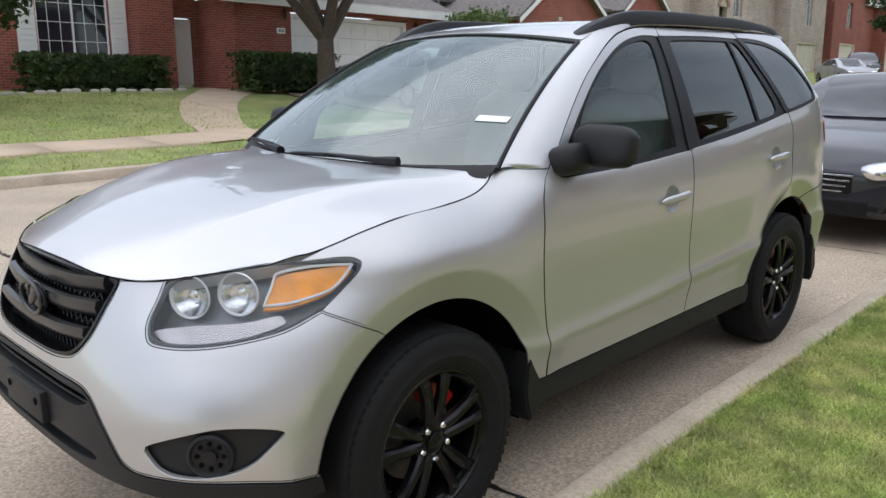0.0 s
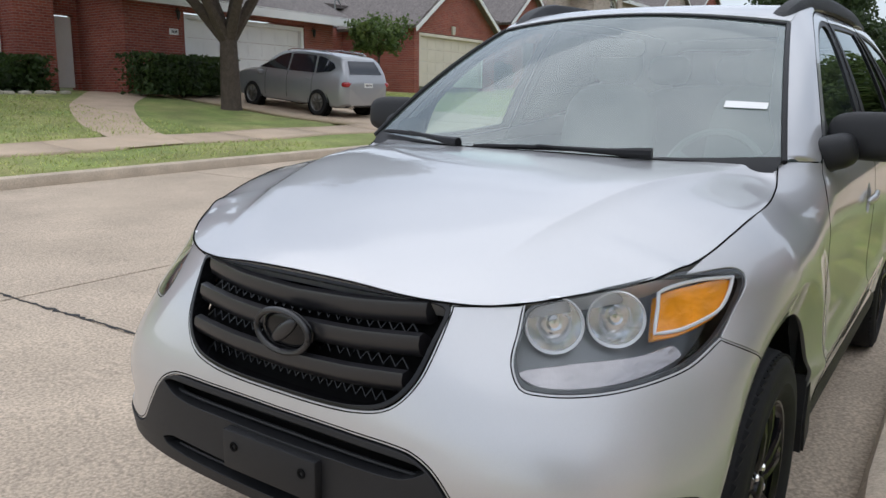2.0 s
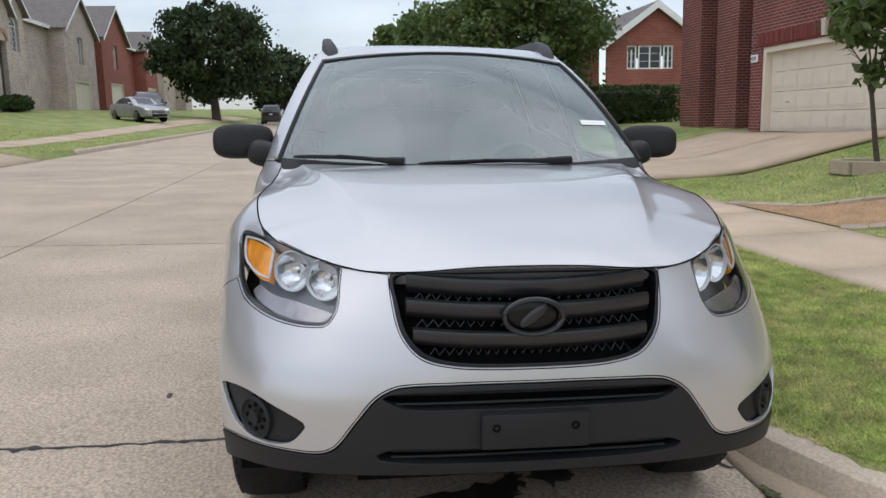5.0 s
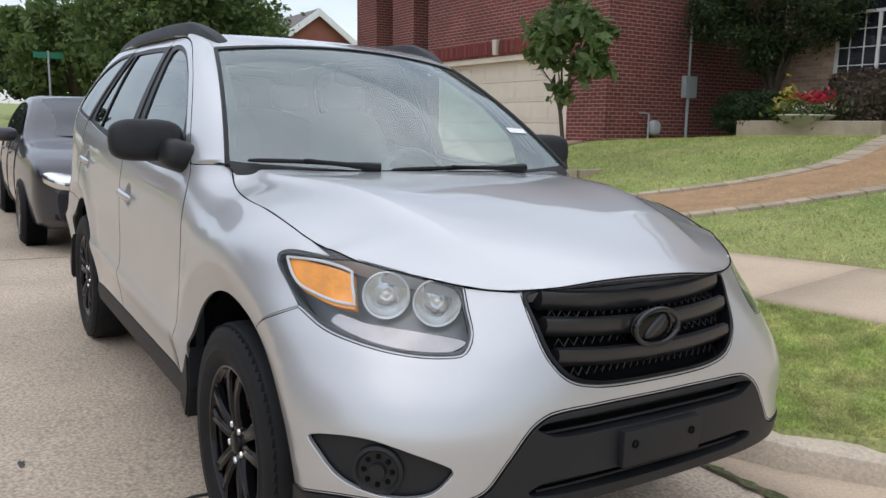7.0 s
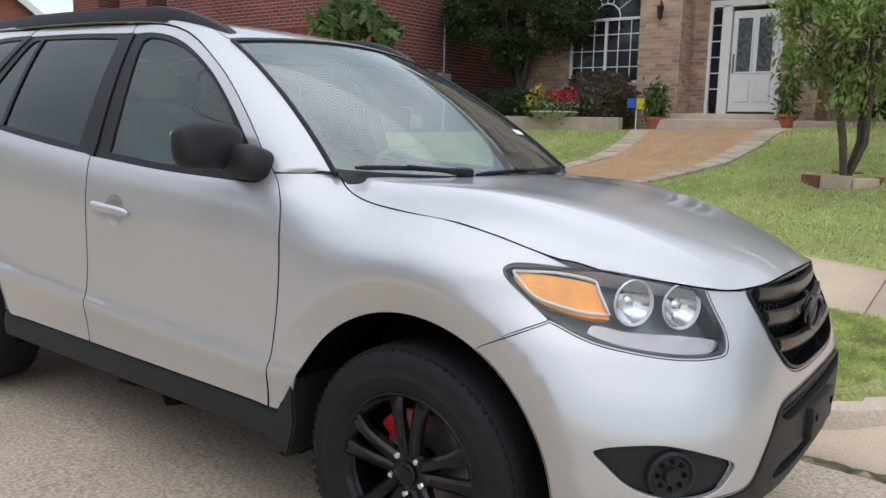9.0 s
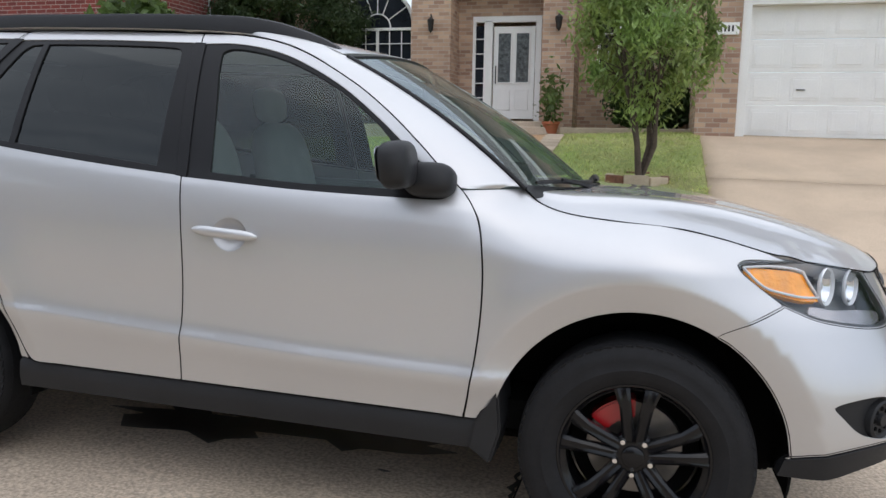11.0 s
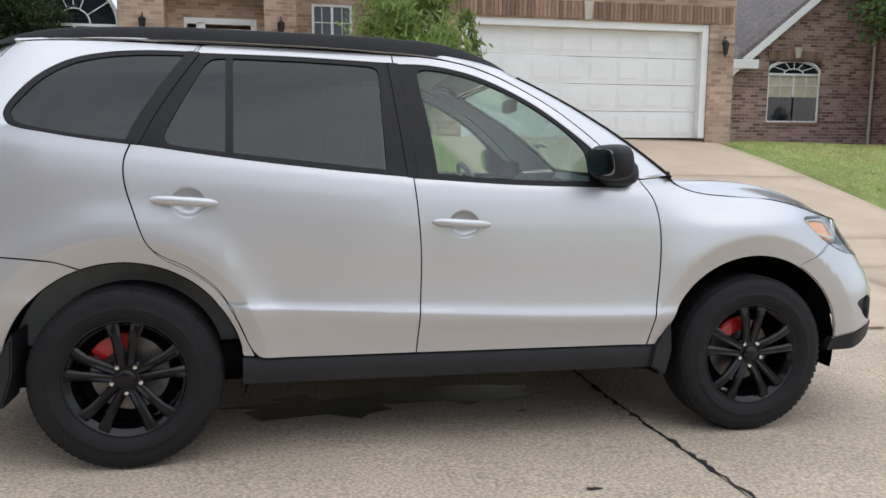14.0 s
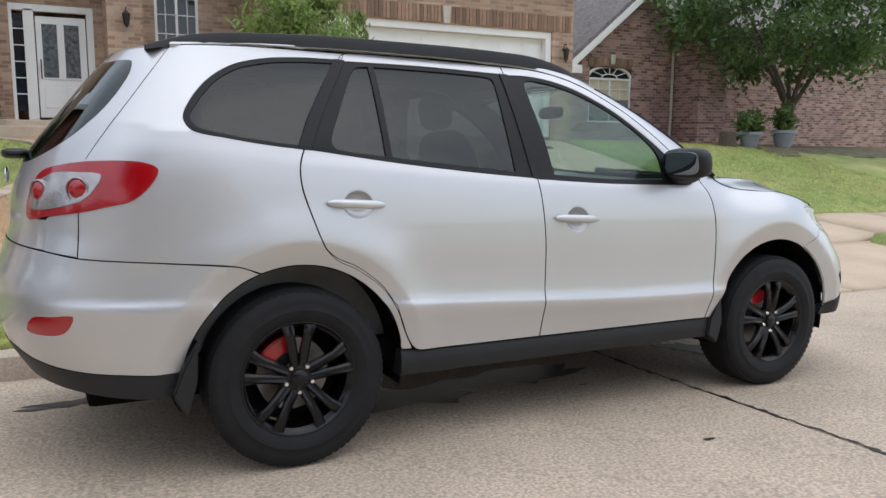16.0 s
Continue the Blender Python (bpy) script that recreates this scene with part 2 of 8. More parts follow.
def lathe(bm, profile, steps, m=None, turn=2 * math.pi):
    """(radius, height) points turned about the local y axis."""
    rings, closed = [], abs(turn - 2 * math.pi) < 1e-6
    for k in range(steps + (0 if closed else 1)):
        a = turn * k / steps
        rings.append([bm.verts.new(((m or Matrix()) @ Vector((r * math.cos(a), h, r * math.sin(a))))) for r, h in profile])
    for k in range(steps):
        p, q = rings[k], rings[(k + 1) % len(rings)]
        for i in range(len(profile) - 1):
            bm.faces.new((p[i], p[i + 1], q[i + 1], q[i]))
    return bm


def tube(bm, pts, radius, sides=8):
    """A round bar along a line of points; radius may be one number or one for each point."""
    pts = [Vector(p) for p in pts]
    rs = radius if isinstance(radius, (list, tuple)) else [radius] * len(pts)
    rings = []
    for i, p in enumerate(pts):
        d = (pts[min(i + 1, len(pts) - 1)] - pts[max(i - 1, 0)]).normalized()
        u = d.cross(Vector((0.123, 0.2, 1))).normalized()
        v = d.cross(u)
        rings.append([bm.verts.new(p + rs[i] * (u * math.cos(2 * math.pi * k / sides) + v * math.sin(2 * math.pi * k / sides))) for k in range(sides)])
    for a, b in zip(rings, rings[1:]):
        for k in range(sides):
            bm.faces.new((a[k], a[(k + 1) % sides], b[(k + 1) % sides], b[k]))
    bm.faces.new(rings[0][::-1])
    bm.faces.new(rings[-1])
    return bm


def pillow(bm, c, size, p=3.5, m=None, nu=24, nv=12):
    """A rounded block: a superellipsoid of the given half sizes."""
    def f(w):
        return math.copysign(abs(w) ** (2 / p), w)
    rows = []
    for j in range(nv + 1):
        b = -math.pi / 2 + math.pi * j / nv
        rows.append([bm.verts.new((m or Matrix()) @ Vector((c[0] + size[0] * f(math.cos(b)) * f(math.cos(2 * math.pi * i / nu)),
                                                            c[1] + size[1] * f(math.cos(b)) * f(math.sin(2 * math.pi * i / nu)),
                                                            c[2] + size[2] * f(math.sin(b))))) for i in range(nu)])
    for a, b in zip(rows, rows[1:]):
        for i in range(nu):
            bm.faces.new((a[i], a[(i + 1) % nu], b[(i + 1) % nu], b[i]))
    bmesh.ops.remove_doubles(bm, verts=[v for r in (rows[0], rows[-1]) for v in r], dist=1e-5)
    return bm


def curve(xs, ys):
    """A smooth curve through points, without overshoot."""
    xs, ys = np.array(xs, float), np.array(ys, float)
    if xs[0] > xs[-1]:
        xs, ys = xs[::-1], ys[::-1]
    h, d = np.diff(xs), np.diff(ys) / np.diff(xs)
    m = np.zeros(len(xs))
    m[1:-1] = np.where(d[:-1] * d[1:] > 0, 2 * d[:-1] * d[1:] / np.where(d[:-1] + d[1:] == 0, 1, d[:-1] + d[1:]), 0)
    m[0], m[-1] = d[0], d[-1]

    def at(x):
        x = np.clip(np.asarray(x, float), xs[0], xs[-1])
        i = np.clip(np.searchsorted(xs, x) - 1, 0, len(h) - 1)
        t = (x - xs[i]) / h[i]
        return ((1 + 2 * t) * (1 - t) ** 2 * ys[i] + t * (1 - t) ** 2 * h[i] * m[i]
                + t * t * (3 - 2 * t) * ys[i + 1] + t * t * (t - 1) * h[i] * m[i + 1])
    return at


# ---- the body's skin: x ahead of the front axle, half width over (x, z), top height over (x, y)
BELT = curve([-3.5, -3.1, -2.83, -2.65, -2.3, -1.7, -1.48, -0.8, -0.5, 0.3], [1.36, 1.33, 1.288, 1.265, 1.235, 1.18, 1.165, 1.14, 1.125, 1.12])
SECTION = curve([.2, .25, .33, .43, .52, .60, .61, .64, .66, .70, .75, .85, .95, 1.03, 1.09, 1.13, 1.25, 1.40, 1.55, 1.62, 1.66, 1.70],
                [.80, .83, .852, .858, .871, .8865, .887, .877, .8735, .871, .870, .871, .868, .858, .842, .822, .780, .722, .655, .616, .588, .54])
SMOOTH = curve([.2, .25, .33, .43, .55, .66, .75, .85, .95, 1.03, 1.09, 1.13, 1.25], [.80, .83, .850, .861, .868, .871, .871, .871, .868, .858, .842, .822, .780])
CREASE = curve([-3.7, -3.5, -2.25, -0.5, 0.5, 0.9], [.70, .69, .625, .558, .69, .76])
NOSE = curve([.2, .3, .4, .5, .6, .68, .76, .84, .93, 1.0, 1.1, 1.2], [.735, .80, .852, .866, .866, .857, .838, .812, .777, .735, .61, .45])
NOSE_P = curve([.5, .6, .78, .93, 1.1], [4.2, 4.0, 2.8, 1.85, 1.6])
NOSE_N = curve([.5, .6, .78, .93, 1.1], [3.6, 3.6, 3.0, 2.6, 2.4])
TAIL = curve([.3, .38, .5, .62, .72, .85, .95, 1.05, 1.2, 1.4, 1.6, 1.7], [-3.60, -3.66, -3.73, -3.77, -3.77, -3.73, -3.70, -3.69, -3.64, -3.50, -3.34, -3.24])


def half_width(x, z):
    x, z = np.asarray(x, float), np.asarray(z, float)
    b, c = BELT(x), CREASE(x)
    low = np.where(z < c, .40 + (z - .40) * (.205 / (c - .40)), .605 + (z - c) * (.345 / (.95 - c)))
    low = np.where(z < .40, z, low)
    high = np.where(z < b, .95 + (z - .95) * (.18 / (b - .95)), 1.13 + (z - b) * (.57 / (1.70 - b)))
    w = SECTION(np.where(z < .95, low, high))
    k = np.clip((x + .45) / .4, 0, 1)
    k = k * k * (3 - 2 * k) * (z < 1.1)
    w = w * (1 - k) + SMOOTH(np.where(z < .95, z, high)) * k
    k = np.clip((x + .6) / .4, 0, 1)
    w = w - k * k * (3 - 2 * k) * 3.3 * np.maximum(0, z - .93) ** 2
    w = w - .012 * np.clip((-2.2 - x) / 1.4, 0, 1) ** 2
    for hub in (0.0, -2.7):
        d = np.hypot(x - hub, z - .37)
        reach = np.clip((np.abs(x + 1.35) - .72) / .25, 0, 1)
        w = w + reach * np.where(d > .540, .020 * np.exp(-((d - .540) / .11) ** 2), .020 - .36 * (.540 - np.maximum(d, .43)))
    f = np.clip(x / NOSE(z), 0, 1)
    w = w * (1 - f ** NOSE_P(z)) ** (1 / NOSE_N(z))
    g = np.clip((-2.9 - x) / (-2.9 - TAIL(z)), 0, 1)
    return w * (1 - g ** 3.0) ** (1 / 2.5)


def polar(xc, phi, z):
    """The skin's point at height z in the direction phi (radians from straight ahead) seen from (xc, 0)."""
    phi, z = np.broadcast_arrays(np.asarray(phi, float), np.asarray(z, float))
    c, s = np.cos(phi), np.sin(phi)
    lo, hi = np.zeros(phi.shape), np.full(phi.shape, 4.0)
    for _ in range(42):
        r = (lo + hi) / 2
        x = xc + r * c
        inside = (np.abs(r * s) < half_width(x, z)) & (x < NOSE(z)) & (x > TAIL(z))
        lo, hi = np.where(inside, r, lo), np.where(inside, hi, r)
    return np.stack([xc + lo * c, lo * s, z], -1)


HOOD_MID = curve([-.5, -.3, -.1, .1, .3, .45, .58, .68, .75, .80, .84, .90], [1.170, 1.160, 1.154, 1.141, 1.115, 1.084, 1.048, 1.014, .987, .959, .93, .87])
HOOD_DROP = curve([-.5, -.3, 0, .2, .345, .45, .52, .6, .688, .752, .82, .9], [.030, .034, .042, .062, .100, .124, .136, .150, .182, .25, .27, .27])


def hood_z(x, y):
    a = np.abs(y)
    x = np.asarray(x, float)
    ridge = .36 + .30 * np.clip((.75 - x) / 1.15, 0, 1)
    d = a - ridge
    fold = np.where(d > 0, .017 * np.exp(-d / .032), .017 * np.exp(-(d / .16) ** 2))
    nose_x = x + np.clip((x - .25) / .5, 0, 1.1) * .026
    return (HOOD_MID(nose_x) - HOOD_DROP(nose_x) * (a / .78) ** 2.3 + fold * np.clip((.68 - x) / .25, 0, 1)
            + .003 * (a < ridge) * (1 - (a / ridge) ** 2))


ROOF_MID = curve([-.9, -1.02, -1.3, -1.6, -2.0, -2.4, -2.9, -3.2, -3.36], [1.585, 1.632, 1.685, 1.708, 1.718, 1.720, 1.700, 1.668, 1.645])


def roof_z(x, y):
    a = np.abs(y) / .6
    sag = .018 * a ** 2 + .008 * a ** 8
    front = -1.005 - .22 * np.asarray(y, float) ** 2
    drop = ROOF_MID(front) - sag - (1.637 - .13 * np.asarray(y, float) ** 2)
    return ROOF_MID(x) - sag - drop * np.exp(-np.maximum(0, front - x) / .13)


def windshield(y, s):
    """s: 0 at the cowl, 1 at the roof."""
    y, s = np.asarray(y, float), np.asarray(s, float)
    x0, z0 = -.232 - .29 * y * y, 1.135 + .05 * y * y
    x1, z1 = -1.005 - .22 * y * y, 1.632 - .13 * y * y
    bow = 4 * s * (1 - s)
    return np.stack([x0 + (x1 - x0) * s + .018 * bow, y, z0 + (z1 - z0) * s + .028 * bow], -1)


# ---- car: panels cut from the skin
def spline(points, step):
    """A closed outline through points (u, v) or, at sharp corners, (u, v, 1)."""
    n = len(points)
    out = []
    for i in range(n):
        p0, p1, p2, p3 = (points[(i + k) % n] for k in (-1, 0, 1, 2))
        a, b = np.array(p1[:2], float), np.array(p2[:2], float)
        before = a - (b - a) if len(p1) > 2 else np.array(p0[:2], float)
        after = b + (b - a) if len(p2) > 2 else np.array(p3[:2], float)
        k = max(1, int(round(np.linalg.norm(b - a) / step)))
        la, lb = (np.linalg.norm(b - a) / max(1e-6, np.linalg.norm(q)) for q in (a - before, after - b))
        ta = ((b - a) + (a - before) * min(1.5, la)) / 2
        tb = ((b - a) + (after - b) * min(1.5, lb)) / 2
        for t in np.arange(k) / k:
            out.append((2 * t ** 3 - 3 * t * t + 1) * a + (t ** 3 - 2 * t * t + t) * ta + (3 * t * t - 2 * t ** 3) * b + (t ** 3 - t * t) * tb)
    return np.array(out)


def inside(p, loop):
    hit = np.zeros(len(p), bool)
    for (x0, y0), (x1, y1) in zip(loop, np.roll(loop, -1, 0)):
        cross = (y0 > p[:, 1]) != (y1 > p[:, 1])
        hit ^= cross & (p[:, 0] < (x1 - x0) * (p[:, 1] - y0) / (y1 - y0 + 1e-12) + x0)
    return hit


def normals_of(surf, p, e=0.003):
    du = surf(p[:, 0] + e, p[:, 1]) - surf(p[:, 0] - e, p[:, 1])
    dv = surf(p[:, 0], p[:, 1] + e) - surf(p[:, 0], p[:, 1] - e)
    n = np.cross(du, dv)
    return n / np.maximum(1e-9, np.linalg.norm(n, axis=1, keepdims=True))


# outward and inward shift of the dark line drawn as panel-gap shade
GAP = (0.0035, 0.0015)


def panel(name, surf, outline, mat, parent, holes=(), step=0.03, edge=0.012, offset=0.0, flange=0.012, sign=1, label="", round_edge=0.002, folds=(), gap_shade=None):
    """A sheet cut from the surface surf(u, v) along an outline, with holes and edges turned inwards."""
    loops = [spline(o, edge) for o in (outline, *holes)]
    lo, hi = loops[0].min(0), loops[0].max(0)
    gu, gv = np.meshgrid(np.arange(lo[0], hi[0], step), np.arange(lo[1], hi[1], step))
    g = np.stack([gu.ravel(), gv.ravel()], 1)
    g = g + np.where((np.arange(len(g)) // gu.shape[1] % 2)[:, None] == 1, [step / 2, 0], [0, 0])
    keep = inside(g, loops[0])
    for lp in loops[1:]:
        keep &= ~inside(g, lp)
    g = g[keep]
    ring = np.concatenate(loops)
    if len(folds):
        f = np.array(folds, float)
        g = g[np.min(np.linalg.norm(g[:, None, :] - f[None], axis=2), axis=1) > step * 0.5] if len(g) else g
        keep = inside(f, loops[0])
        for lp in loops[1:]:
            keep &= ~inside(f, lp)
        f = f[keep]
        f = f[np.min(np.linalg.norm(f[:, None, :] - ring[None], axis=2), axis=1) > 0.004]
    if len(g):
        far = np.min(np.linalg.norm(g[:, None, :] - ring[None], axis=2), axis=1) > step * 0.45
        g = g[far]
    pts = np.concatenate([ring, g, f]) if len(folds) else np.concatenate([ring, g])
    edges, start = [], 0
    for lp in loops:
        edges += [(start + i, start + (i + 1) % len(lp)) for i in range(len(lp))]
        start += len(lp)
    from_2d = delaunay_2d_cdt([Vector(p) for p in pts], edges, [], 0, 1e-6, False)
    uv = np.array([tuple(v) for v in from_2d[0]])
    tri = np.array(from_2d[2])
    mid = uv[tri].mean(1)
    keep = inside(mid, loops[0])
    for lp in loops[1:]:
        keep &= ~inside(mid, lp)
    tri = tri[keep]
    n = normals_of(surf, uv) * sign
    p = surf(uv[:, 0], uv[:, 1]) + n * offset
    fn = np.cross(p[tri[:, 1]] - p[tri[:, 0]], p[tri[:, 2]] - p[tri[:, 0]])
    flip = (fn * n[tri].mean(1)).sum(1) < 0
    tri[flip] = tri[flip][:, ::-1]
    verts, norms, faces = list(p), list(n), [tuple(t) for t in tri]
    if flange:
        for k, lp in enumerate(loops):
            ln = normals_of(surf, lp) * sign
            lp3 = surf(lp[:, 0], lp[:, 1]) + ln * offset
            tan = np.roll(lp3, -1, 0) - np.roll(lp3, 1, 0)
            out = np.cross(tan, ln)
            out /= np.maximum(1e-9, np.linalg.norm(out, axis=1, keepdims=True))
            c = surf(*(np.mean(lp, 0)[:, None] + np.zeros((2, len(lp)))))
            if ((lp3 - c) * out).sum() < 0:
                out = -out
            if k:
                out = -out
            b = len(verts)
            m = len(lp)
            verts += list(lp3) + list(lp3 + out * round_edge - ln * round_edge) + list(lp3 + out * round_edge - ln * flange)
            norms += list(ln) + list(out) + list(out)
            for i in range(m):
                j = (i + 1) % m
                for r in (0, 1):
                    q = [b + r * m + i, b + r * m + j, b + (r + 1) * m + j, b + (r + 1) * m + i]
                    w = np.cross(verts[q[1]] - verts[q[0]], verts[q[3]] - verts[q[0]])
                    faces.append(tuple(q if w @ (out[i] + ln[i] * (1 - r)) > 0 else q[::-1]))
    sheet_ob = mesh_object(name, verts, faces, mat, parent, label, True, norms)
    # a near-black tube along the outline draws the shade in the gap
    if gap_shade:
        lp = loops[0]
        ln = normals_of(surf, lp) * sign
        lp3 = surf(lp[:, 0], lp[:, 1])
        out = np.cross(np.roll(lp3, -1, 0) - np.roll(lp3, 1, 0), ln)
        out /= np.maximum(1e-9, np.linalg.norm(out, axis=1, keepdims=True))
        if ((lp3 - lp3.mean(0)) * out).sum() < 0:
            out = -out
        line = lp3 + out * gap_shade[0] - ln * gap_shade[1]
        part("gap_seal", tube(bmesh.new(), [tuple(p) for p in np.concatenate([line, line[:1]])], 0.0024, 5), VOID, sheet_ob)
    return sheet_ob


def fold_rows(x0, x1, step=0.018):
    """Places along the crease of the doors, close enough to keep it crisp."""
    return [(x, float(CREASE(x)) + dz) for x in np.arange(x0, x1, step) for dz in (-.022, -.006, .004, .015, .034)]


def scoop_rows():
    """Places round the hollows behind the door handles."""
    return [(hx + .012 + .064 * r * math.cos(a), hz - .004 + .055 * r * math.sin(a)) for hx, hz in HANDLES for r, n in ((.5, 14), (.75, 20), (.88, 26), (.97, 30), (1.04, 30), (1.15, 30)) for a in np.linspace(0, 2 * math.pi, n, endpoint=False)]


def arch_rows(hub, step=0.02):
    """Places along the folded lip round a wheel arch."""
    return [(hub + r * math.cos(a), .37 + r * math.sin(a)) for r in (.495, .532, .541, .55, .575) for a in np.arange(-.2, 3.4, step / r)]


def side_surface(s):
    return lambda x, z: np.stack([x, s * half_width(x, z), z], -1)


ARC = 0.8  # metres of outline for a radian, about


def nose_surface(u, z):
    return polar(0.2, u / ARC, z)


def tail_surface(u, z):
    return polar(-2.9, u / ARC, z)


def nose(x, y, z, *sharp):
    return (ARC * math.atan2(y * (1 + .03 * min(1, max(0, (x - .45) / .2))), x - 0.2 - .033 * min(1, max(0, (x - .42) / .28))), z, *sharp)


def tail(x, y, z, *sharp):
    a = math.atan2(y, x + 2.9)
    return (ARC * (a if y > 0 or s_tail > 0 else a % (2 * math.pi)), z, *sharp)


def arch(hub, a0, a1, n=14, r=0.45):
    return [(hub + r * math.cos(radians(a)), 0.37 + r * math.sin(radians(a))) for a in np.linspace(a0, a1, n)]


def seam_z(x, y):
    """The height at which the fender reaches the half width y."""
    lo, hi = 0.9, 1.2
    for _ in range(30):
        mid = (lo + hi) / 2
        lo, hi = (mid, hi) if half_width(x, mid) > y else (lo, mid)
    return lo


HOOD_SIDE = [(0.375, 0.728), (0.30, 0.750), (0.20, 0.766), (0.074, 0.776), (-0.10, 0.772), (-0.228, 0.758), (-0.33, 0.742), (-0.395, 0.718)]
SEAM_Y = curve([p[0] for p in HOOD_SIDE], [p[1] for p in HOOD_SIDE])
SEAM_Z = curve([-0.395, -0.33, -0.228, -0.1, 0.074, 0.2, 0.3, 0.375], [float(seam_z(x, float(SEAM_Y(x)))) for x in (-0.395, -0.33, -0.228, -0.1, 0.074, 0.2, 0.3, 0.375)])


def hood_surface(x, y):
    ys = SEAM_Y(x)
    lift = (SEAM_Z(x) - hood_z(x, ys)) * np.clip((0.46 - x) / 0.12, 0, 1)
    z = hood_z(x, y) + lift * np.clip(np.abs(y) / ys, 0, 1.1) ** 5
    return np.stack([x, y, z], -1)


def roof_surface(x, y):
    return np.stack([x, y, roof_z(x, y)], -1)


def sweep(bm, line, section):
    """A closed section of (side, up) points carried along line: rows of (place, side vector, up vector, scale)."""
    rings = [[bm.verts.new(Vector(p) + Vector(a) * (u * k) + Vector(b) * (v * k)) for u, v in section] for p, a, b, k in line]
    n = len(section)
    for p, q in zip(rings, rings[1:]):
        for i in range(n):
            bm.faces.new((p[i], p[(i + 1) % n], q[(i + 1) % n], q[i]))
    bm.faces.new(rings[0][::-1])
    bm.faces.new(rings[-1])
    bmesh.ops.recalc_face_normals(bm, faces=bm.faces[:])
    return bm


def make_wheel(car, hub_x, s):
    """Tyre, black five-twin-spoke rim, nuts, disc and red caliper; s: the side it faces."""
    wheel = new("wheel")
    wheel.parent = car
    wheel.matrix_local = pose(hub_x, s * 0.745, 0.362) @ (pose(0, 0, 0) if s > 0 else pose(0, 0, 0, 0, 0, 180))
    tyre = [(0.225, -0.10), (0.25, -0.115), (0.30, -0.120), (0.335, -0.112), (0.353, -0.098), (0.360, -0.085), (0.362, -0.05), (0.362, 0.05), (0.360, 0.085), (0.353, 0.098), (0.346, 0.107),
            (0.335, 0.113), (0.331, 0.1165), (0.31, 0.1195), (0.285, 0.120), (0.281, 0.1225), (0.262, 0.119), (0.247, 0.112), (0.235, 0.104), (0.226, 0.098)]
    t = part("tyre", lathe(bmesh.new(), tyre, 72), RUBBER, wheel, "black all-terrain tyre with worn tread", True)
    bm = bmesh.new()
    for k in range(72):
        for j, y in enumerate((-0.088, -0.045, 0.0, 0.045, 0.088)):
            a = 2 * math.pi * (k + (j % 2) * 0.5) / 72
            r = 0.3600 if abs(y) < 0.08 else 0.3520
            block(bm, -0.011, 0.011, -0.018, 0.018, -0.004, 0.002, 0, pose(0, y, 0) @ pose(0, 0, 0, 0, math.degrees(a), 0) @ pose(0, 0, r) @ pose(0, 0, 0, 0, 0, 18 if j % 2 else -18))
    part("tread", bm, RUBBER, wheel)
    rim = [(0.228, -0.09), (0.212, -0.085), (0.205, 0.02), (0.207, 0.075), (0.222, 0.088), (0.233, 0.095), (0.237, 0.101), (0.233, 0.105), (0.226, 0.104), (0.218, 0.094), (0.212, 0.09)]
    part("rim", lathe(bmesh.new(), rim, 64), GLOSS_BLACK, wheel, "gloss black rim barrel", True)
    for k in range(5):
        bm = bmesh.new()
        for side in (-1, 1):
            row = []
            for r, off, w, y, d in ((0.048, 0.016, 0.019, 0.082, 0.034), (0.10, 0.023, 0.0185, 0.094, 0.030), (0.16, 0.033, 0.0185, 0.100, 0.024), (0.205, 0.045, 0.024, 0.098, 0.022), (0.222, 0.051, 0.027, 0.092, 0.02)):
                row.append(((side * off, y, r), (w, 0, 0), (0, d, 0), 1.0))
            sweep(bm, row, [(-1, -0.8), (-1, 0.0), (-0.55, 0.28), (0.0, 0.16), (0.55, 0.28), (1, 0.0), (1, -0.8)])
        bmesh.ops.transform(bm, matrix=pose(0, 0, 0, 0, 72 * k, 0), verts=bm.verts)
        part("spoke", bm, GLOSS_BLACK, wheel, "", True)
    part("hub_cap", lathe(bmesh.new(), [(0.075, 0.05), (0.072, 0.078), (0.06, 0.086), (0.036, 0.088), (0.034, 0.097), (0.028, 0.102), (0.012, 0.1035), (0.0005, 0.104)], 32), GLOSS_BLACK, wheel, "", True)
    for k in range(5):
        m = pose(0, 0, 0, 0, 72 * k + 36, 0) @ pose(0, 0.084, 0.056)
        part("lug_nut", lathe(bmesh.new(), [(0.011, -0.01), (0.011, 0.010), (0.008, 0.015), (0.0005, 0.016)], 6, m), CHROME, wheel)
    part("brake_disc", lathe(bmesh.new(), [(0.05, 0.0), (0.148, 0.0), (0.15, -0.004), (0.15, -0.024), (0.05, -0.024)], 40), STEEL, wheel, "", True)
    part("backing", lathe(bmesh.new(), [(0.0005, -0.03), (0.20, -0.03), (0.206, -0.06)], 40), VOID, wheel, "", True)
    bm = bmesh.new()
    a0 = 62 if s < 0 else 118
    pts = [(r * math.cos(radians(a)), r * math.sin(radians(a))) for r, span in ((0.105, np.linspace(-27, 27, 7)), (0.170, np.linspace(27, -27, 7))) for a in a0 + span]
    prism(bm, pts, "y", -0.035, 0.045)
    bmesh.ops.bevel(bm, geom=bm.edges[:], offset=0.006, segments=2, affect="EDGES")
    part("caliper", bm, CALIPER, wheel, "bright red brake caliper")
    return wheel


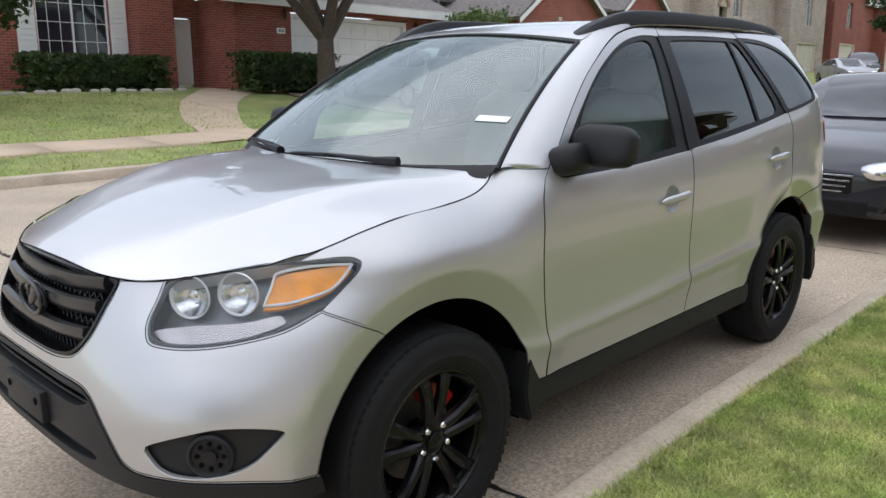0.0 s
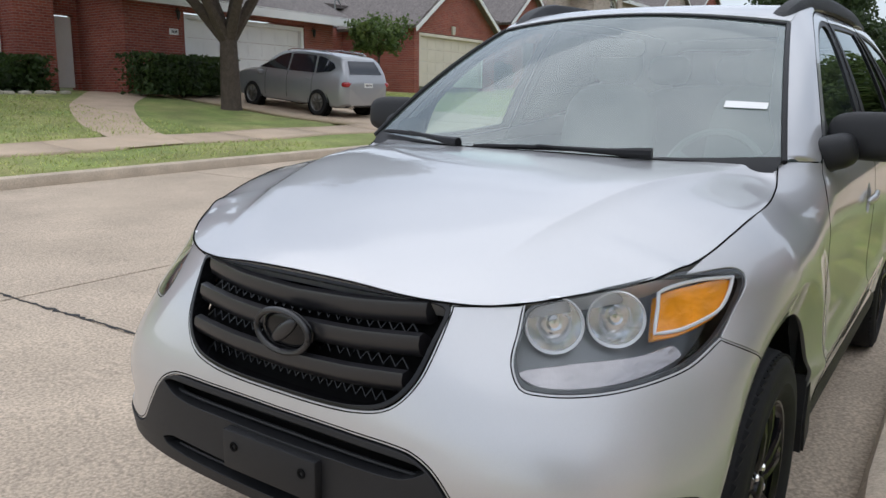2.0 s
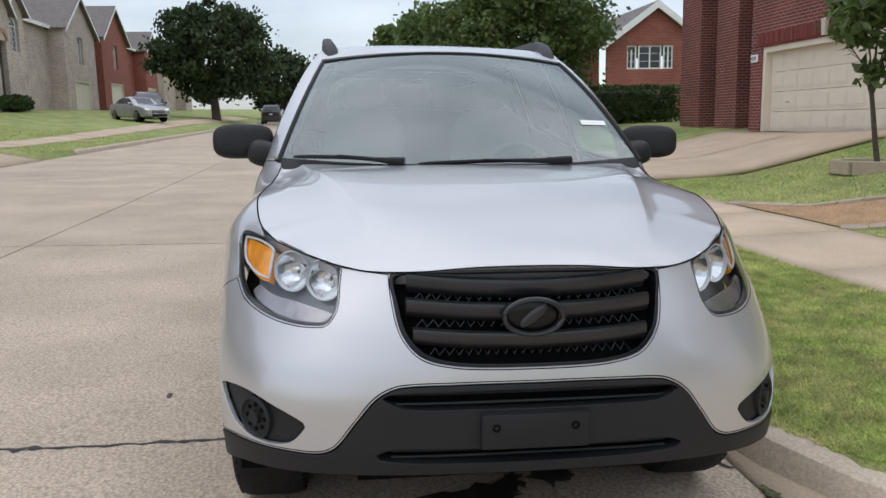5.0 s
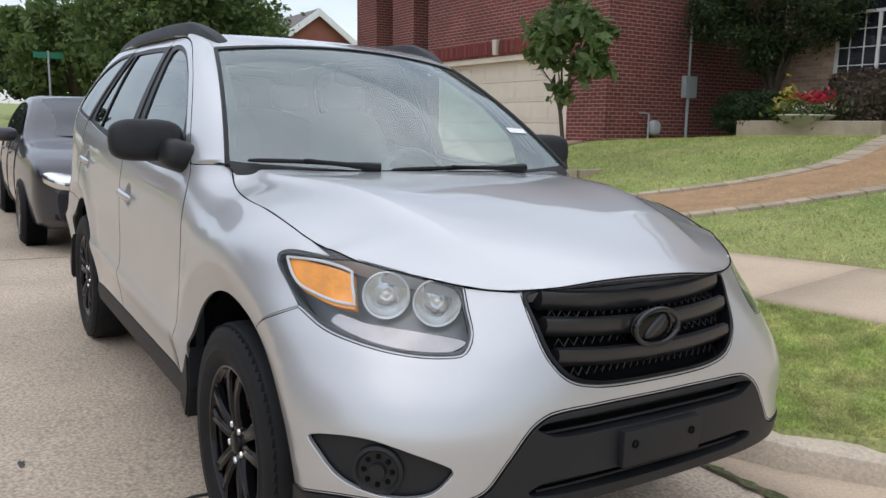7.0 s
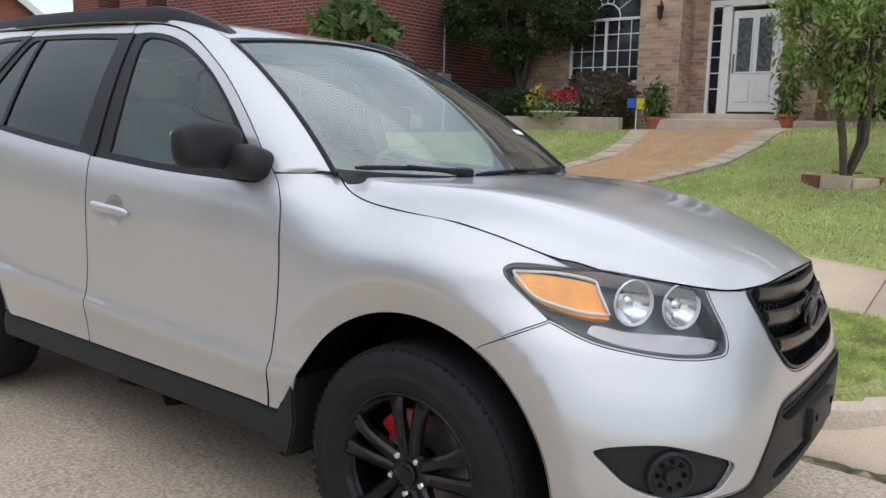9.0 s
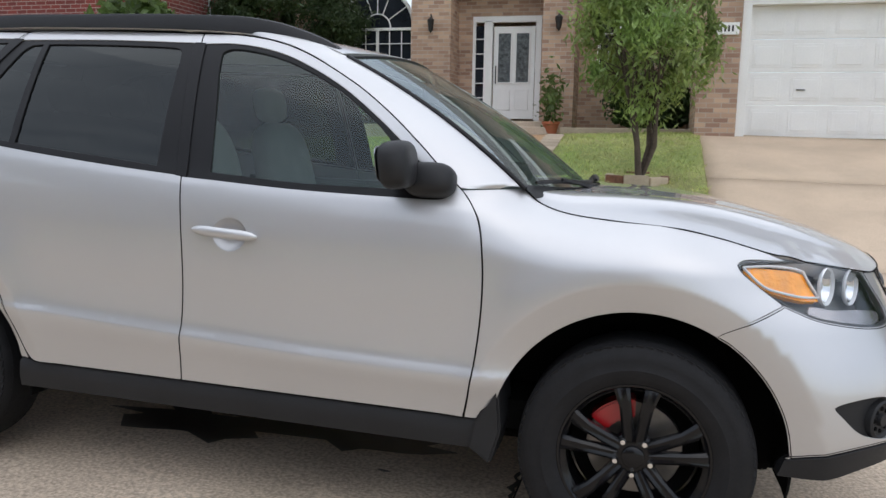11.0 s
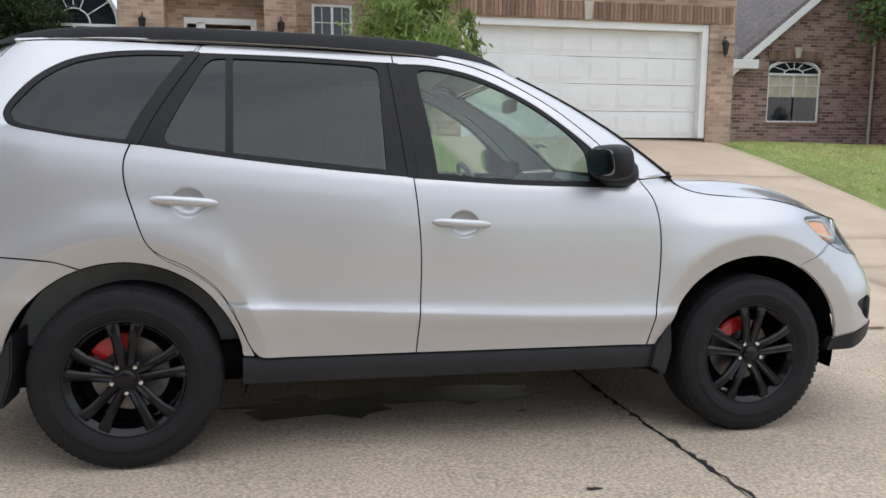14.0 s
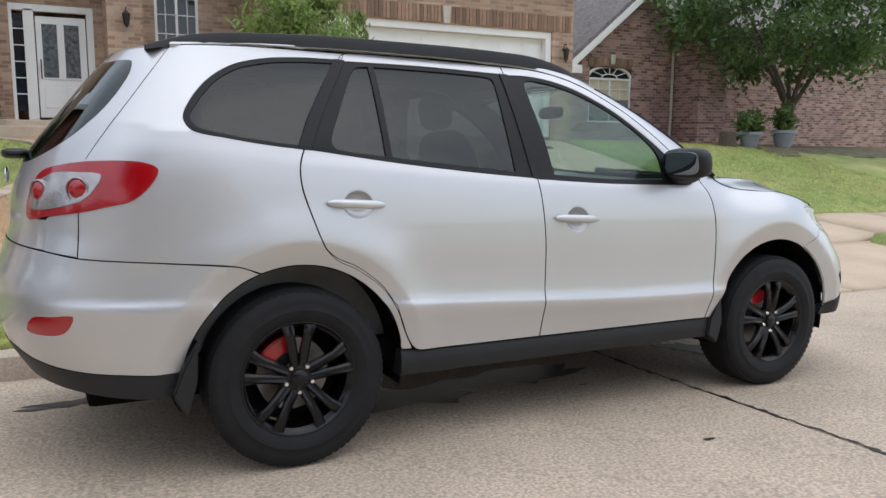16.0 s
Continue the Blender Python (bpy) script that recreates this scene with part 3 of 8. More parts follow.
def strip(name, a, b, mat, parent, bulge=0.0, steps=6, label=""):
    """A sheet between two lines of equally many points, bulging up and out in the middle."""
    a, b = np.array(a, float), np.array(b, float)
    rows = []
    for t in np.linspace(0, 1, steps + 1):
        p = a + (b - a) * t
        d = np.gradient(a, axis=0)
        n = np.cross(d, b - a)
        n /= np.maximum(1e-9, np.linalg.norm(n, axis=1, keepdims=True))
        n = n * np.where(n[:, 2:] < 0, -1, 1)
        rows.append(p + n * bulge * 4 * t * (1 - t))
    m = len(a)
    verts = np.concatenate(rows)
    faces = [(r * m + i, r * m + i + 1, (r + 1) * m + i + 1, (r + 1) * m + i) for r in range(steps) for i in range(m - 1)]
    bm = bmesh.new()
    vs = [bm.verts.new(v) for v in verts]
    for f in faces:
        bm.faces.new([vs[i] for i in f])
    bmesh.ops.recalc_face_normals(bm, faces=bm.faces[:])
    if sum(f.normal.z for f in bm.faces) < 0:
        bmesh.ops.reverse_faces(bm, faces=bm.faces[:])
    ob = part(name, bm, mat, parent, label)
    ob.data.polygons.foreach_set("use_smooth", [True] * len(ob.data.polygons))
    return ob


def resample(points, n):
    p = np.array(points, float)
    d = np.concatenate([[0], np.cumsum(np.linalg.norm(np.diff(p, axis=0), axis=1))])
    return np.stack([curve(d, p[:, k])(np.linspace(0, d[-1], n)) for k in range(p.shape[1])], 1)


s_tail = 1
suv = empty("suv", LEAN, "silver metallic mid-size SUV with black wheels parked at the kerb", "car")

FRONT_DOOR = [(-1.562, .432, 1), (-1.551, .623), (-1.548, .827), (-1.559, .984), (-1.576, 1.139), (-1.611, 1.435), (-1.639, 1.664, 1), (-1.48, 1.657), (-1.314, 1.628), (-1.20, 1.588), (-1.095, 1.537), (-.97, 1.466), (-.86, 1.388), (-.74, 1.288),
              (-.65, 1.205), (-.57, 1.135), (-.524, 1.065), (-.500, .947), (-.494, .829), (-.503, .662), (-.518, .539), (-.538, .432, 1)]
FRONT_DLO = [(-1.5735, 1.146, 1), (-1.6305, 1.627, 1), (-1.50, 1.628), (-1.36, 1.608), (-1.24, 1.572), (-1.05, 1.480), (-.88, 1.362), (-.76, 1.262), (-.640, 1.150), (-.632, 1.125), (-.66, 1.118), (-.80, 1.118), (-1.14, 1.124)]
FRONT_GLASS = [(-1.478, 1.168, 1), (-1.50, 1.34), (-1.540, 1.592), (-1.505, 1.609), (-1.38, 1.595), (-1.24, 1.555), (-1.051, 1.464), (-.889, 1.349), (-.825, 1.280), (-.812, 1.24), (-.805, 1.145, 1), (-1.144, 1.148)]
REAR_DOOR = [(-1.569, .432, 1), (-2.165, .432), (-2.196, .438), (-2.228, .475), (-2.275, .584), (-2.345, .700), (-2.461, .790), (-2.552, .836), (-2.602, .889), (-2.651, 1.016), (-2.683, 1.131), (-2.683, 1.205), (-2.659, 1.27), (-2.6, 1.388), (-2.517, 1.528), (-2.435, 1.655), (-2.40, 1.671),
             (-2.06, 1.674), (-1.646, 1.664, 1), (-1.618, 1.435), (-1.583, 1.139), (-1.566, .984), (-1.555, .827), (-1.558, .623)]
REAR_DLO = [(-1.5865, 1.150, 1), (-1.6445, 1.630, 1), (-2.06, 1.640), (-2.428, 1.638, 1), (-2.510, 1.524), (-2.593, 1.386), (-2.655, 1.262, 1), (-2.3, 1.216), (-1.9, 1.175)]
REAR_GLASS = [(-1.688, 1.181, 1), (-1.697, 1.40), (-1.706, 1.596), (-1.735, 1.612), (-2.10, 1.622), (-2.37, 1.617), (-2.405, 1.59), (-2.541, 1.325), (-2.545, 1.285), (-2.52, 1.266), (-2.3, 1.240), (-1.9, 1.202)]
QUARTER_GLASS = [(-2.652, 1.278, 1), (-2.555, 1.45), (-2.455, 1.626, 1), (-2.62, 1.622), (-2.78, 1.604), (-2.90, 1.568), (-2.99, 1.508), (-3.055, 1.432), (-3.088, 1.375), (-3.065, 1.342), (-2.95, 1.315), (-2.80, 1.293)]
QUARTER_DLO = [(-2.675, 1.262, 1), (-2.615, 1.391), (-2.532, 1.529), (-2.456, 1.643, 1), (-2.62, 1.640), (-2.79, 1.621), (-2.915, 1.583), (-3.01, 1.520), (-3.08, 1.440), (-3.112, 1.372), (-3.085, 1.325), (-2.95, 1.297), (-2.80, 1.275)]
HANDLES = ((-1.386, .968), (-2.470, 1.052))


def scooped(s):
    """The side skin with the hollows behind the door handles."""
    def f(x, z):
        w = half_width(x, z)
        for hx, hz in HANDLES:
            d = np.hypot((x - hx - 0.012) / 0.064, (z - hz + .004) / 0.055)
            w = w - 0.026 * np.clip(1 - d ** 4, 0, 1)
        return np.stack([x, s * w, z], -1)
    return f


for s in (-1, 1):
    side, cut = side_surface(s), scooped(s)
    sg = -s  # the sign that turns the panels' normals outwards
    door = panel("front_door", cut, FRONT_DOOR, PAINT, suv, [FRONT_DLO], 0.018, sign=sg, folds=fold_rows(-1.56, -.5) + scoop_rows(), gap_shade=GAP)
    panel("window_trim", side, [(a * 0.9985 - 0.0015, *b) for a, *b in FRONT_DLO], TRIM, door, [FRONT_GLASS], 0.04, offset=-0.004, sign=sg, label="satin black window surround")
    panel("window_glass", side, FRONT_GLASS, GLASS_CLEAR, door, (), 0.05, 0.03, -0.010, 0, sg, "lightly tinted side window")
    door2 = panel("rear_door", cut, REAR_DOOR, PAINT, suv, [REAR_DLO], 0.018, sign=sg, folds=fold_rows(-2.3, -1.56) + arch_rows(-2.7) + scoop_rows(), gap_shade=GAP)
    panel("window_trim", side, [(a, *b) for a, *b in REAR_DLO], TRIM, door2, [REAR_GLASS], 0.04, offset=-0.004, sign=sg, label="satin black window surround")
    panel("window_glass", side, REAR_GLASS, GLASS_DARK, door2, (), 0.05, 0.03, -0.010, 0, sg, "dark privacy glass window")
    panel("window_bar", side, [(-2.292, 1.235, 1), (-2.318, 1.235, 1), (-2.322, 1.624, 1), (-2.298, 1.624, 1)], TRIM, door2, (), 0.05, 0.03, -0.003, 0.006, sg)
    for d, (hx, hz) in ((door, HANDLES[0]), (door2, HANDLES[1])):
        w = float(half_width(hx, hz))
        bm = bmesh.new()
        rows = []
        for k, x in enumerate(np.linspace(-0.122, 0.122, 15)):
            e = max(0.05, 1 - abs(x / 0.124) ** 5) ** 0.5
            rows.append(((hx + x, s * (w + 0.012 + 0.010 * (1 - (x / 0.13) ** 2)), hz - 0.05 * x), (0, 0, 0.0175 * e), (0, s * 0.012 * e, 0), 1.0))
        sweep(bm, rows, [(math.cos(a), math.sin(a)) for a in np.linspace(0, 2 * math.pi, 12, endpoint=False)])
        part("handle", bm, PAINT, d, "", True)
    for pts in ([(-1.562, 1.147, 1), (-1.619, 1.628, 1), (-1.662, 1.630, 1), (-1.602, 1.152, 1)], [(-2.640, 1.261, 1), (-2.580, 1.386), (-2.498, 1.524), (-2.424, 1.639, 1), (-2.468, 1.642, 1), (-2.545, 1.529), (-2.630, 1.391), (-2.690, 1.266, 1)]):
        panel("pillar_trim", side, pts, TRIM, suv, (), 0.04, 0.02, 0.0015, 0.003, sg, "satin black pillar trim")
    # front wing
    top = [(x, float(SEAM_Z(x)) + 0.001) for x in (-.395, -.33, -.228, -.1, .074, .2, .3)]
    fender = [(-.528, .432, 1), (-.510, .539), (-.495, .662), (-.486, .829), (-.492, .947), (-.516, 1.065), (-.556, 1.125), (-.583, 1.150, 1), (-.47, 1.158, 1), (-.42, 1.160)] + top + \
        [(.392, .990, 1), (.300, .994), (.268, .990), (.254, .978), (.268, .955), (.324, .912), (.388, .868, 1), (.30, .823)] + [(a, b) for a, b in arch(0, 62, 172, 18)] + [(-.448, .432, 1)]
    fender[fender.index((.30, .823)) + 1] = (*fender[fender.index((.30, .823)) + 1], 1)
    panel("fender", side, fender, PAINT, suv, (), 0.022, sign=sg, folds=arch_rows(0))
    # quarter panel, around the rear corner
    s_tail = s
    q = lambda x, z, *k: tail(x, s * float(half_width(x, z)), z, *k)
    t3 = lambda x, y, z, *k: tail(x, s * y, z, *k)
    quarter = [q(-2.424, 1.668, 1), q(-2.525, 1.531), q(-2.608, 1.392), q(-2.668, 1.27), q(-2.691, 1.205), q(-2.691, 1.131), q(-2.659, 1.016), q(-2.610, .889), q(-2.558, .841), q(-2.466, .797), q(-2.354, .709), q(-2.283, .588), q(-2.240, .485), q(-2.218, .440, 1)]
    rest = [q(-2.848, .795, 1), q(-2.945, .828), t3(-3.18, .854, .850), t3(-3.472, .731, .868, 1), t3(-3.463, .716, 1.034, 1), t3(-3.38, .765, 1.055), t3(-3.291, .81, 1.082), t3(-3.235, .819, 1.135),
                t3(-3.214, .819, 1.185), t3(-3.25, .807, 1.201), t3(-3.347, .76, 1.208), t3(-3.435, .69, 1.208, 1), t3(-3.336, .691, 1.355), t3(-3.231, .646, 1.494), t3(-3.112, .566, 1.655, 1), q(-2.8, 1.668)]
    quarter = quarter + [q(a, b) for a, b in arch(-2.7, 9, 108, 22)] + rest
    qg = [q(*p) for p in QUARTER_DLO]
    holes = [qg]
    if s > 0:
        holes.append([q(-3.0 + 0.075 * math.cos(a), 1.06 + 0.075 * math.sin(a)) for a in np.linspace(0, 2 * math.pi, 16, endpoint=False)])
    ts = 1
    quart = panel("quarter_panel", tail_surface, quarter, PAINT, suv, holes, 0.025, sign=ts, folds=[q(*p) for p in arch_rows(-2.7) if p[0] < -2.2], gap_shade=GAP)
    panel("window_trim", tail_surface, qg, TRIM, quart, [[q(*p) for p in QUARTER_GLASS]], 0.04, offset=-0.003, sign=ts, label="satin black window surround")
    panel("window_glass", tail_surface, [q(*p) for p in QUARTER_GLASS], GLASS_DARK, quart, (), 0.05, 0.03, -0.008, 0, ts, "dark privacy glass window")
    if s > 0:
        panel("fuel_flap", tail_surface, [q(-3.0 + 0.072 * math.cos(a), 1.06 + 0.072 * math.sin(a)) for a in np.linspace(0, 2 * math.pi, 16, endpoint=False)], PAINT, quart, (), 0.03, sign=ts)
    panel("corner_panel", tail_surface, [t3(-3.476, .727, .872, 1), t3(-3.467, .711, 1.026, 1), t3(-3.55, .602, 1.006), t3(-3.561, .600, 1.0, 1), t3(-3.578, .608, .888, 1)], PAINT, suv, (), 0.03, sign=ts)
    # tail lamp
    lamp = [t3(-3.461, .715, 1.030), t3(-3.38, .768, 1.050), t3(-3.291, .812, 1.077), t3(-3.228, .822, 1.135), t3(-3.207, .822, 1.185), t3(-3.25, .807, 1.206), t3(-3.347, .76, 1.212), t3(-3.506, .619, 1.195), t3(-3.579, .51, 1.160),
            t3(-3.616, .481, 1.073), t3(-3.622, .489, 1.000), t3(-3.55, .60, 1.012)]
    tl = panel("tail_lamp", tail_surface, lamp, RED_LENS, suv, (), 0.03, offset=0.006, flange=0.03, sign=ts, label="red and clear tail lamp")
    panel("clear_lens", tail_surface, [t3(-3.385, .745, 1.160), t3(-3.44, .69, 1.168), t3(-3.55, .56, 1.152), t3(-3.600, .50, 1.08), t3(-3.595, .515, 1.035), t3(-3.50, .66, 1.050), t3(-3.43, .72, 1.080)], CLEAR_TAIL, tl, (), 0.03, offset=0.009, flange=0.004, sign=ts, label="clear lamp segment")
    for bx, by, bz in ((-3.445, .685, 1.112), (-3.572, .545, 1.098)):
        o = polar(-2.9, np.array([math.atan2(s * by, bx + 2.9)]), np.array([bz]))[0]
        d = Vector((o[0] + 2.9, o[1], 0)).normalized()
        m = Matrix.Translation(Vector(o) + d * 0.006) @ d.to_track_quat("Y", "Z").to_matrix().to_4x4()
        part("bulb_lens", lathe(bmesh.new(), [(.036, -.01), (.034, .006), (.026, .012), (.014, .015), (.0005, .016)], 22, m), RED_LENS, tl, "", True)
        part("bulb_ring", lathe(bmesh.new(), [(.036, .0), (.040, .008), (.045, .006), (.046, -.004)], 26, m), CLEAR_TAIL, tl, "", True)
    # lower sill and mud flaps
    line = [((x, s * (float(half_width(-1.4, .43)) - 0.004), .372), (0, s, 0), (0, 0, 1), 1.0) for x in np.linspace(-2.262, -.452, 24)]
    part("side_sill", sweep(bmesh.new(), line, [(-.09, -.05), (-.028, -.054), (-.006, -.046), (.002, .000), (-.002, .045), (-.010, .058), (-.06, .058)]), CLADDING, suv, "black plastic sill cladding", True)
    for hub, flap in ((0, ((-.425, .55), (-.50, .42), (-.515, .335), (-.44, .285), (-.41, .40))), (-2.7, ((-3.09, .56), (-3.15, .45), (-3.185, .36), (-3.135, .265), (-3.095, .40)))):
        bm = bmesh.new()
        prism(bm, flap, "y", s * .66, s * .872)
        bmesh.ops.bevel(bm, geom=bm.edges[:], offset=0.008, segments=2, affect="EDGES")
        part("mud_flap", bm, CLADDING, suv, "black moulded mud flap")
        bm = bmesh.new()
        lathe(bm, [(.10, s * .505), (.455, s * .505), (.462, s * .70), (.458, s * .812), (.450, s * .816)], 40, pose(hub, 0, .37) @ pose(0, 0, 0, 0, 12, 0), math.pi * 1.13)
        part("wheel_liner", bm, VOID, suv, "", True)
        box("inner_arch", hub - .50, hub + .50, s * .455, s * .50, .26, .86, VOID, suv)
    for hub in (0, -2.7):
        make_wheel(suv, hub, s)
    # door mirror
    mir = bmesh.new()
    pillow(mir, (0, 0, 0), (0.053, 0.130, 0.074), 3.4, pose(-.762, s * .918, 1.226, 0, -8, s * -8))
    bmesh.ops.recalc_face_normals(mir, faces=mir.faces[:])
    mirror = part("door_mirror", mir, CLADDING, suv, "black plastic door mirror", True)
    bm = bmesh.new()
    pillow(bm, (0, 0, 0), (0.085, 0.065, 0.055), 3.0, pose(-.685, s * .825, 1.178, s * 16, 0, 0))
    part("mirror_foot", bm, CLADDING, mirror, "", True)
    bm = bmesh.new()
    pillow(bm, (0, 0, 0), (0.004, 0.105, 0.056), 4.0, pose(-.812, s * .926, 1.226, 0, -8, s * -8))
    part("mirror_glass", bm, MIRROR, mirror, "", True)
    # roof rail
    path = resample([(-1.09, s * .520, 1.600), (-1.15, s * .530, 1.642), (-1.25, s * .545, 1.682), (-1.38, s * .556, 1.716), (-1.52, s * .562, 1.733), (-1.95, s * .567, 1.742), (-2.4, s * .562, 1.742), (-2.85, s * .548, 1.727), (-3.0, s * .540, 1.712), (-3.10, s * .534, 1.690), (-3.2, s * .528, 1.655)], 40)
    rows = []
    for k, p in enumerate(path):
        low = float(roof_z(p[0], p[1])) - 0.012 - p[2]
        rows.append((p, (0, 1, 0), (0, 0, 1), (low, 1.0 if 4 < k < 35 else 1.25)))
    bm = bmesh.new()
    rings = []
    for p, a, b, (low, wide) in rows:
        low = min(low, -0.02)
        sec = [(-.030 * wide, low), (-.026 * wide, -.016), (-.019 * wide, -.004), (0, 0), (.019 * wide, -.004), (.027 * wide, -.016), (.031 * wide, low)]
        rings.append([bm.verts.new((p[0], p[1] + u, p[2] + v)) for u, v in sec])
    for a, b in zip(rings, rings[1:]):
        for i in range(6):
            bm.faces.new((a[i], a[i + 1], b[i + 1], b[i]))
    bm.faces.new(rings[0])
    bm.faces.new(rings[-1])
    bmesh.ops.recalc_face_normals(bm, faces=bm.faces[:])
    part("roof_rail", bm, CLADDING, suv, "black roof rail", True)
    # pillar and roof side between the doors and the windshield or roof
    low_line = resample([(x, s * float(half_width(x, z)), z) for x, z in ((-.47, 1.161), (-.585, 1.157), (-.656, 1.217), (-.745, 1.296), (-.865, 1.396), (-.975, 1.474), (-1.098, 1.545), (-1.20, 1.595), (-1.314, 1.635), (-1.48, 1.664), (-1.64, 1.671), (-2.06, 1.681), (-2.4, 1.678), (-2.8, 1.675), (-3.10, 1.662))], 60)
    edge_pts = [tuple(windshield(s * (.742 - .167 * t), t)) for t in (0.0, .12, .3, .5, .7, .85, 1.0)]
    high_line = resample(edge_pts + [(x, s * .578, float(roof_z(x, .578)) + .002) for x in (-1.22, -1.45, -1.64, -2.06, -2.4, -2.8, -3.12)], 60)
    # pair the points by the way along x
    xs = low_line[:, 0]
    order = np.argsort(high_line[:, 0])
    strip("roof_side", low_line, np.stack([np.interp(np.interp(xs, [-3.10, -1.64, -1.314, -.60, -.50], [-3.12, -1.60, -1.13, -.415, -.393]), high_line[order, 0], high_line[order, k]) for k in range(3)], 1), PAINT, suv, 0.008)

# hood, roof, windshield
front_edge = [(.774, 0), (.770, .14), (.755, .28), (.728, .368), (.668, .490), (.585, .582), (.51, .645), (.43, .700)]
hood_line = front_edge + [(a, b - .005) for a, b in HOOD_SIDE] + [(-.345, .60), (-.272, .4), (-.224, .2), (-.208, 0)]
hood_line = hood_line + [(a, -b) for a, b in hood_line[-2:0:-1]]
hood_folds = [(x, k * (.36 + .30 * min(1, max(0, (.75 - x) / 1.15)) + d)) for x in np.arange(-.35, .66, .02) for k in (-1, 1) for d in (-.03, -.008, .002, .012, .03)]
panel("hood", hood_surface, hood_line, PAINT, suv, (), 0.022, flange=0.045, sign=1, folds=hood_folds, gap_shade=(0.003, -0.0005))
roof_line = [(-1.02 - .22 * y * y, y) for y in (0, .2, .4)] + [(-1.095, .578, 1)] + [(x, .578) for x in (-1.6, -2.2, -2.8)] + [(-3.11, .575, 1), (-3.225, .42), (-3.285, .2), (-3.295, 0)]
roof_line = roof_line + [(p[0], -p[1], *p[2:]) for p in roof_line[-2:0:-1]]
panel("roof", roof_surface, roof_line, PAINT, suv, (), 0.04, sign=1)
shield = [(-.742, 0.0, 1), (0, 0.0), (.742, 0.0, 1), (.66, .5), (.575, .985, 1), (.3, .985), (0, .985), (-.3, .985), (-.575, .985, 1), (-.66, .5)]
band = [(-.690, .055), (0, .045), (.690, .055), (.655, .28), (.62, .50), (.550, .950), (.50, .966), (0, .972), (-.50, .966), (-.550, .950), (-.62, .50), (-.655, .28)]
ws = panel("windshield", windshield, shield, GLASS_SHIELD, suv, (), 0.06, 0.04, -0.002, 0, 1, "clear glass windshield")
panel("black_band", windshield, shield, TRIM, ws, [band], 0.06, 0.03, -0.005, 0.0, 1)
for s in (-1, 1):
    part("edge_seal", tube(bmesh.new(), [tuple(windshield(s * (.742 - .167 * t), t)) for t in np.linspace(0, 1, 20)], 0.009), TRIM, ws)
part("edge_seal", tube(bmesh.new(), [tuple(windshield(y, .992)) for y in np.linspace(-.575, .575, 20)], 0.005), TRIM, ws)
tag = panel("paper_tag", windshield, [(.525, .30, 1), (.645, .295, 1), (.643, .335, 1), (.524, .34, 1)], PAPER, suv, (), 0.05, 0.03, 0.001, 0, 1, "white paper tag on the windshield")
cowl_a = [(-.195 - .30 * y * y, y, min(1.112 + .02 * y * y, float(hood_z(-.20 - .30 * y * y, y)) - .015)) for y in np.linspace(-.72, .72, 30)]
cowl_b = [tuple(windshield(y, .03)) for y in np.linspace(-.74, .74, 30)]
strip("cowl", cowl_a, cowl_b, CLADDING, suv, 0.004, 3, "black plastic wiper cowl")
for y0, y1, s0 in ((.34, -.20, .030), (-.30, -.68, .032)):
    wiper = new("wiper")
    wiper.parent = suv
    pv = windshield(y0, s0 - .03)
    line = [Vector(windshield(y0 + (y1 - y0) * t, s0 + .05 * t * (1 - t) - .012 * t)) + Vector((.012, 0, .014)) for t in np.linspace(0, 1, 12)]
    part("wiper_blade", tube(bmesh.new(), line, [.006] + [.008] * 10 + [.005], 6), TRIM, wiper)
    arm = [Vector(windshield(y0 + (y1 - y0) * t, s0 - .02 + .03 * t)) + Vector((.024, 0, .026)) for t in np.linspace(-.12, .55, 8)]
    part("wiper_arm", tube(bmesh.new(), arm, [.018, .016, .012, .009, .008, .007, .006, .006], 8), TRIM, wiper)

# nose: bumper, lamps, grille
arch_front = [(x, z) for x, z in arch(0, 62, 6, 14)]
half = [nose(.88, 0, .705), nose(.876, -.20, .712), nose(.866, -.285, .735), nose(.842, -.330, .785), nose(.795, -.350, .867), nose(.757, -.358, .936, 1), nose(.688, -.478, .946, 1), nose(.716, -.483, .902), nose(.749, -.485, .842), nose(.757, -.505, .806),
        nose(.742, -.548, .797), nose(.694, -.633, .798), nose(.576, -.728, .814), nose(.494, -.772, .830), nose(.409, -.802, .860), nose(.394, -.81, .866, 1), nose(.30, -.836, .820)]
half += [nose(x, -float(half_width(x, z)), z) for x, z in arch_front]
half += [nose(.446, -.868, .42, 1), nose(.55, -.835, .448), nose(.658, -.79, .466), nose(.80, -.656, .476), nose(.852, -.545, .480), nose(.864, -.508, .497), nose(.873, -.452, .568), nose(.880, -.395, .638), nose(.883, -.345, .662), nose(.89, -.2, .668), nose(.892, 0, .668)]


def mirrored(points):
    """A half outline from the middle over one side to the middle, closed by its mirror image."""
    return points + [(-p[0], *p[1:]) for p in points[-2:0:-1]]


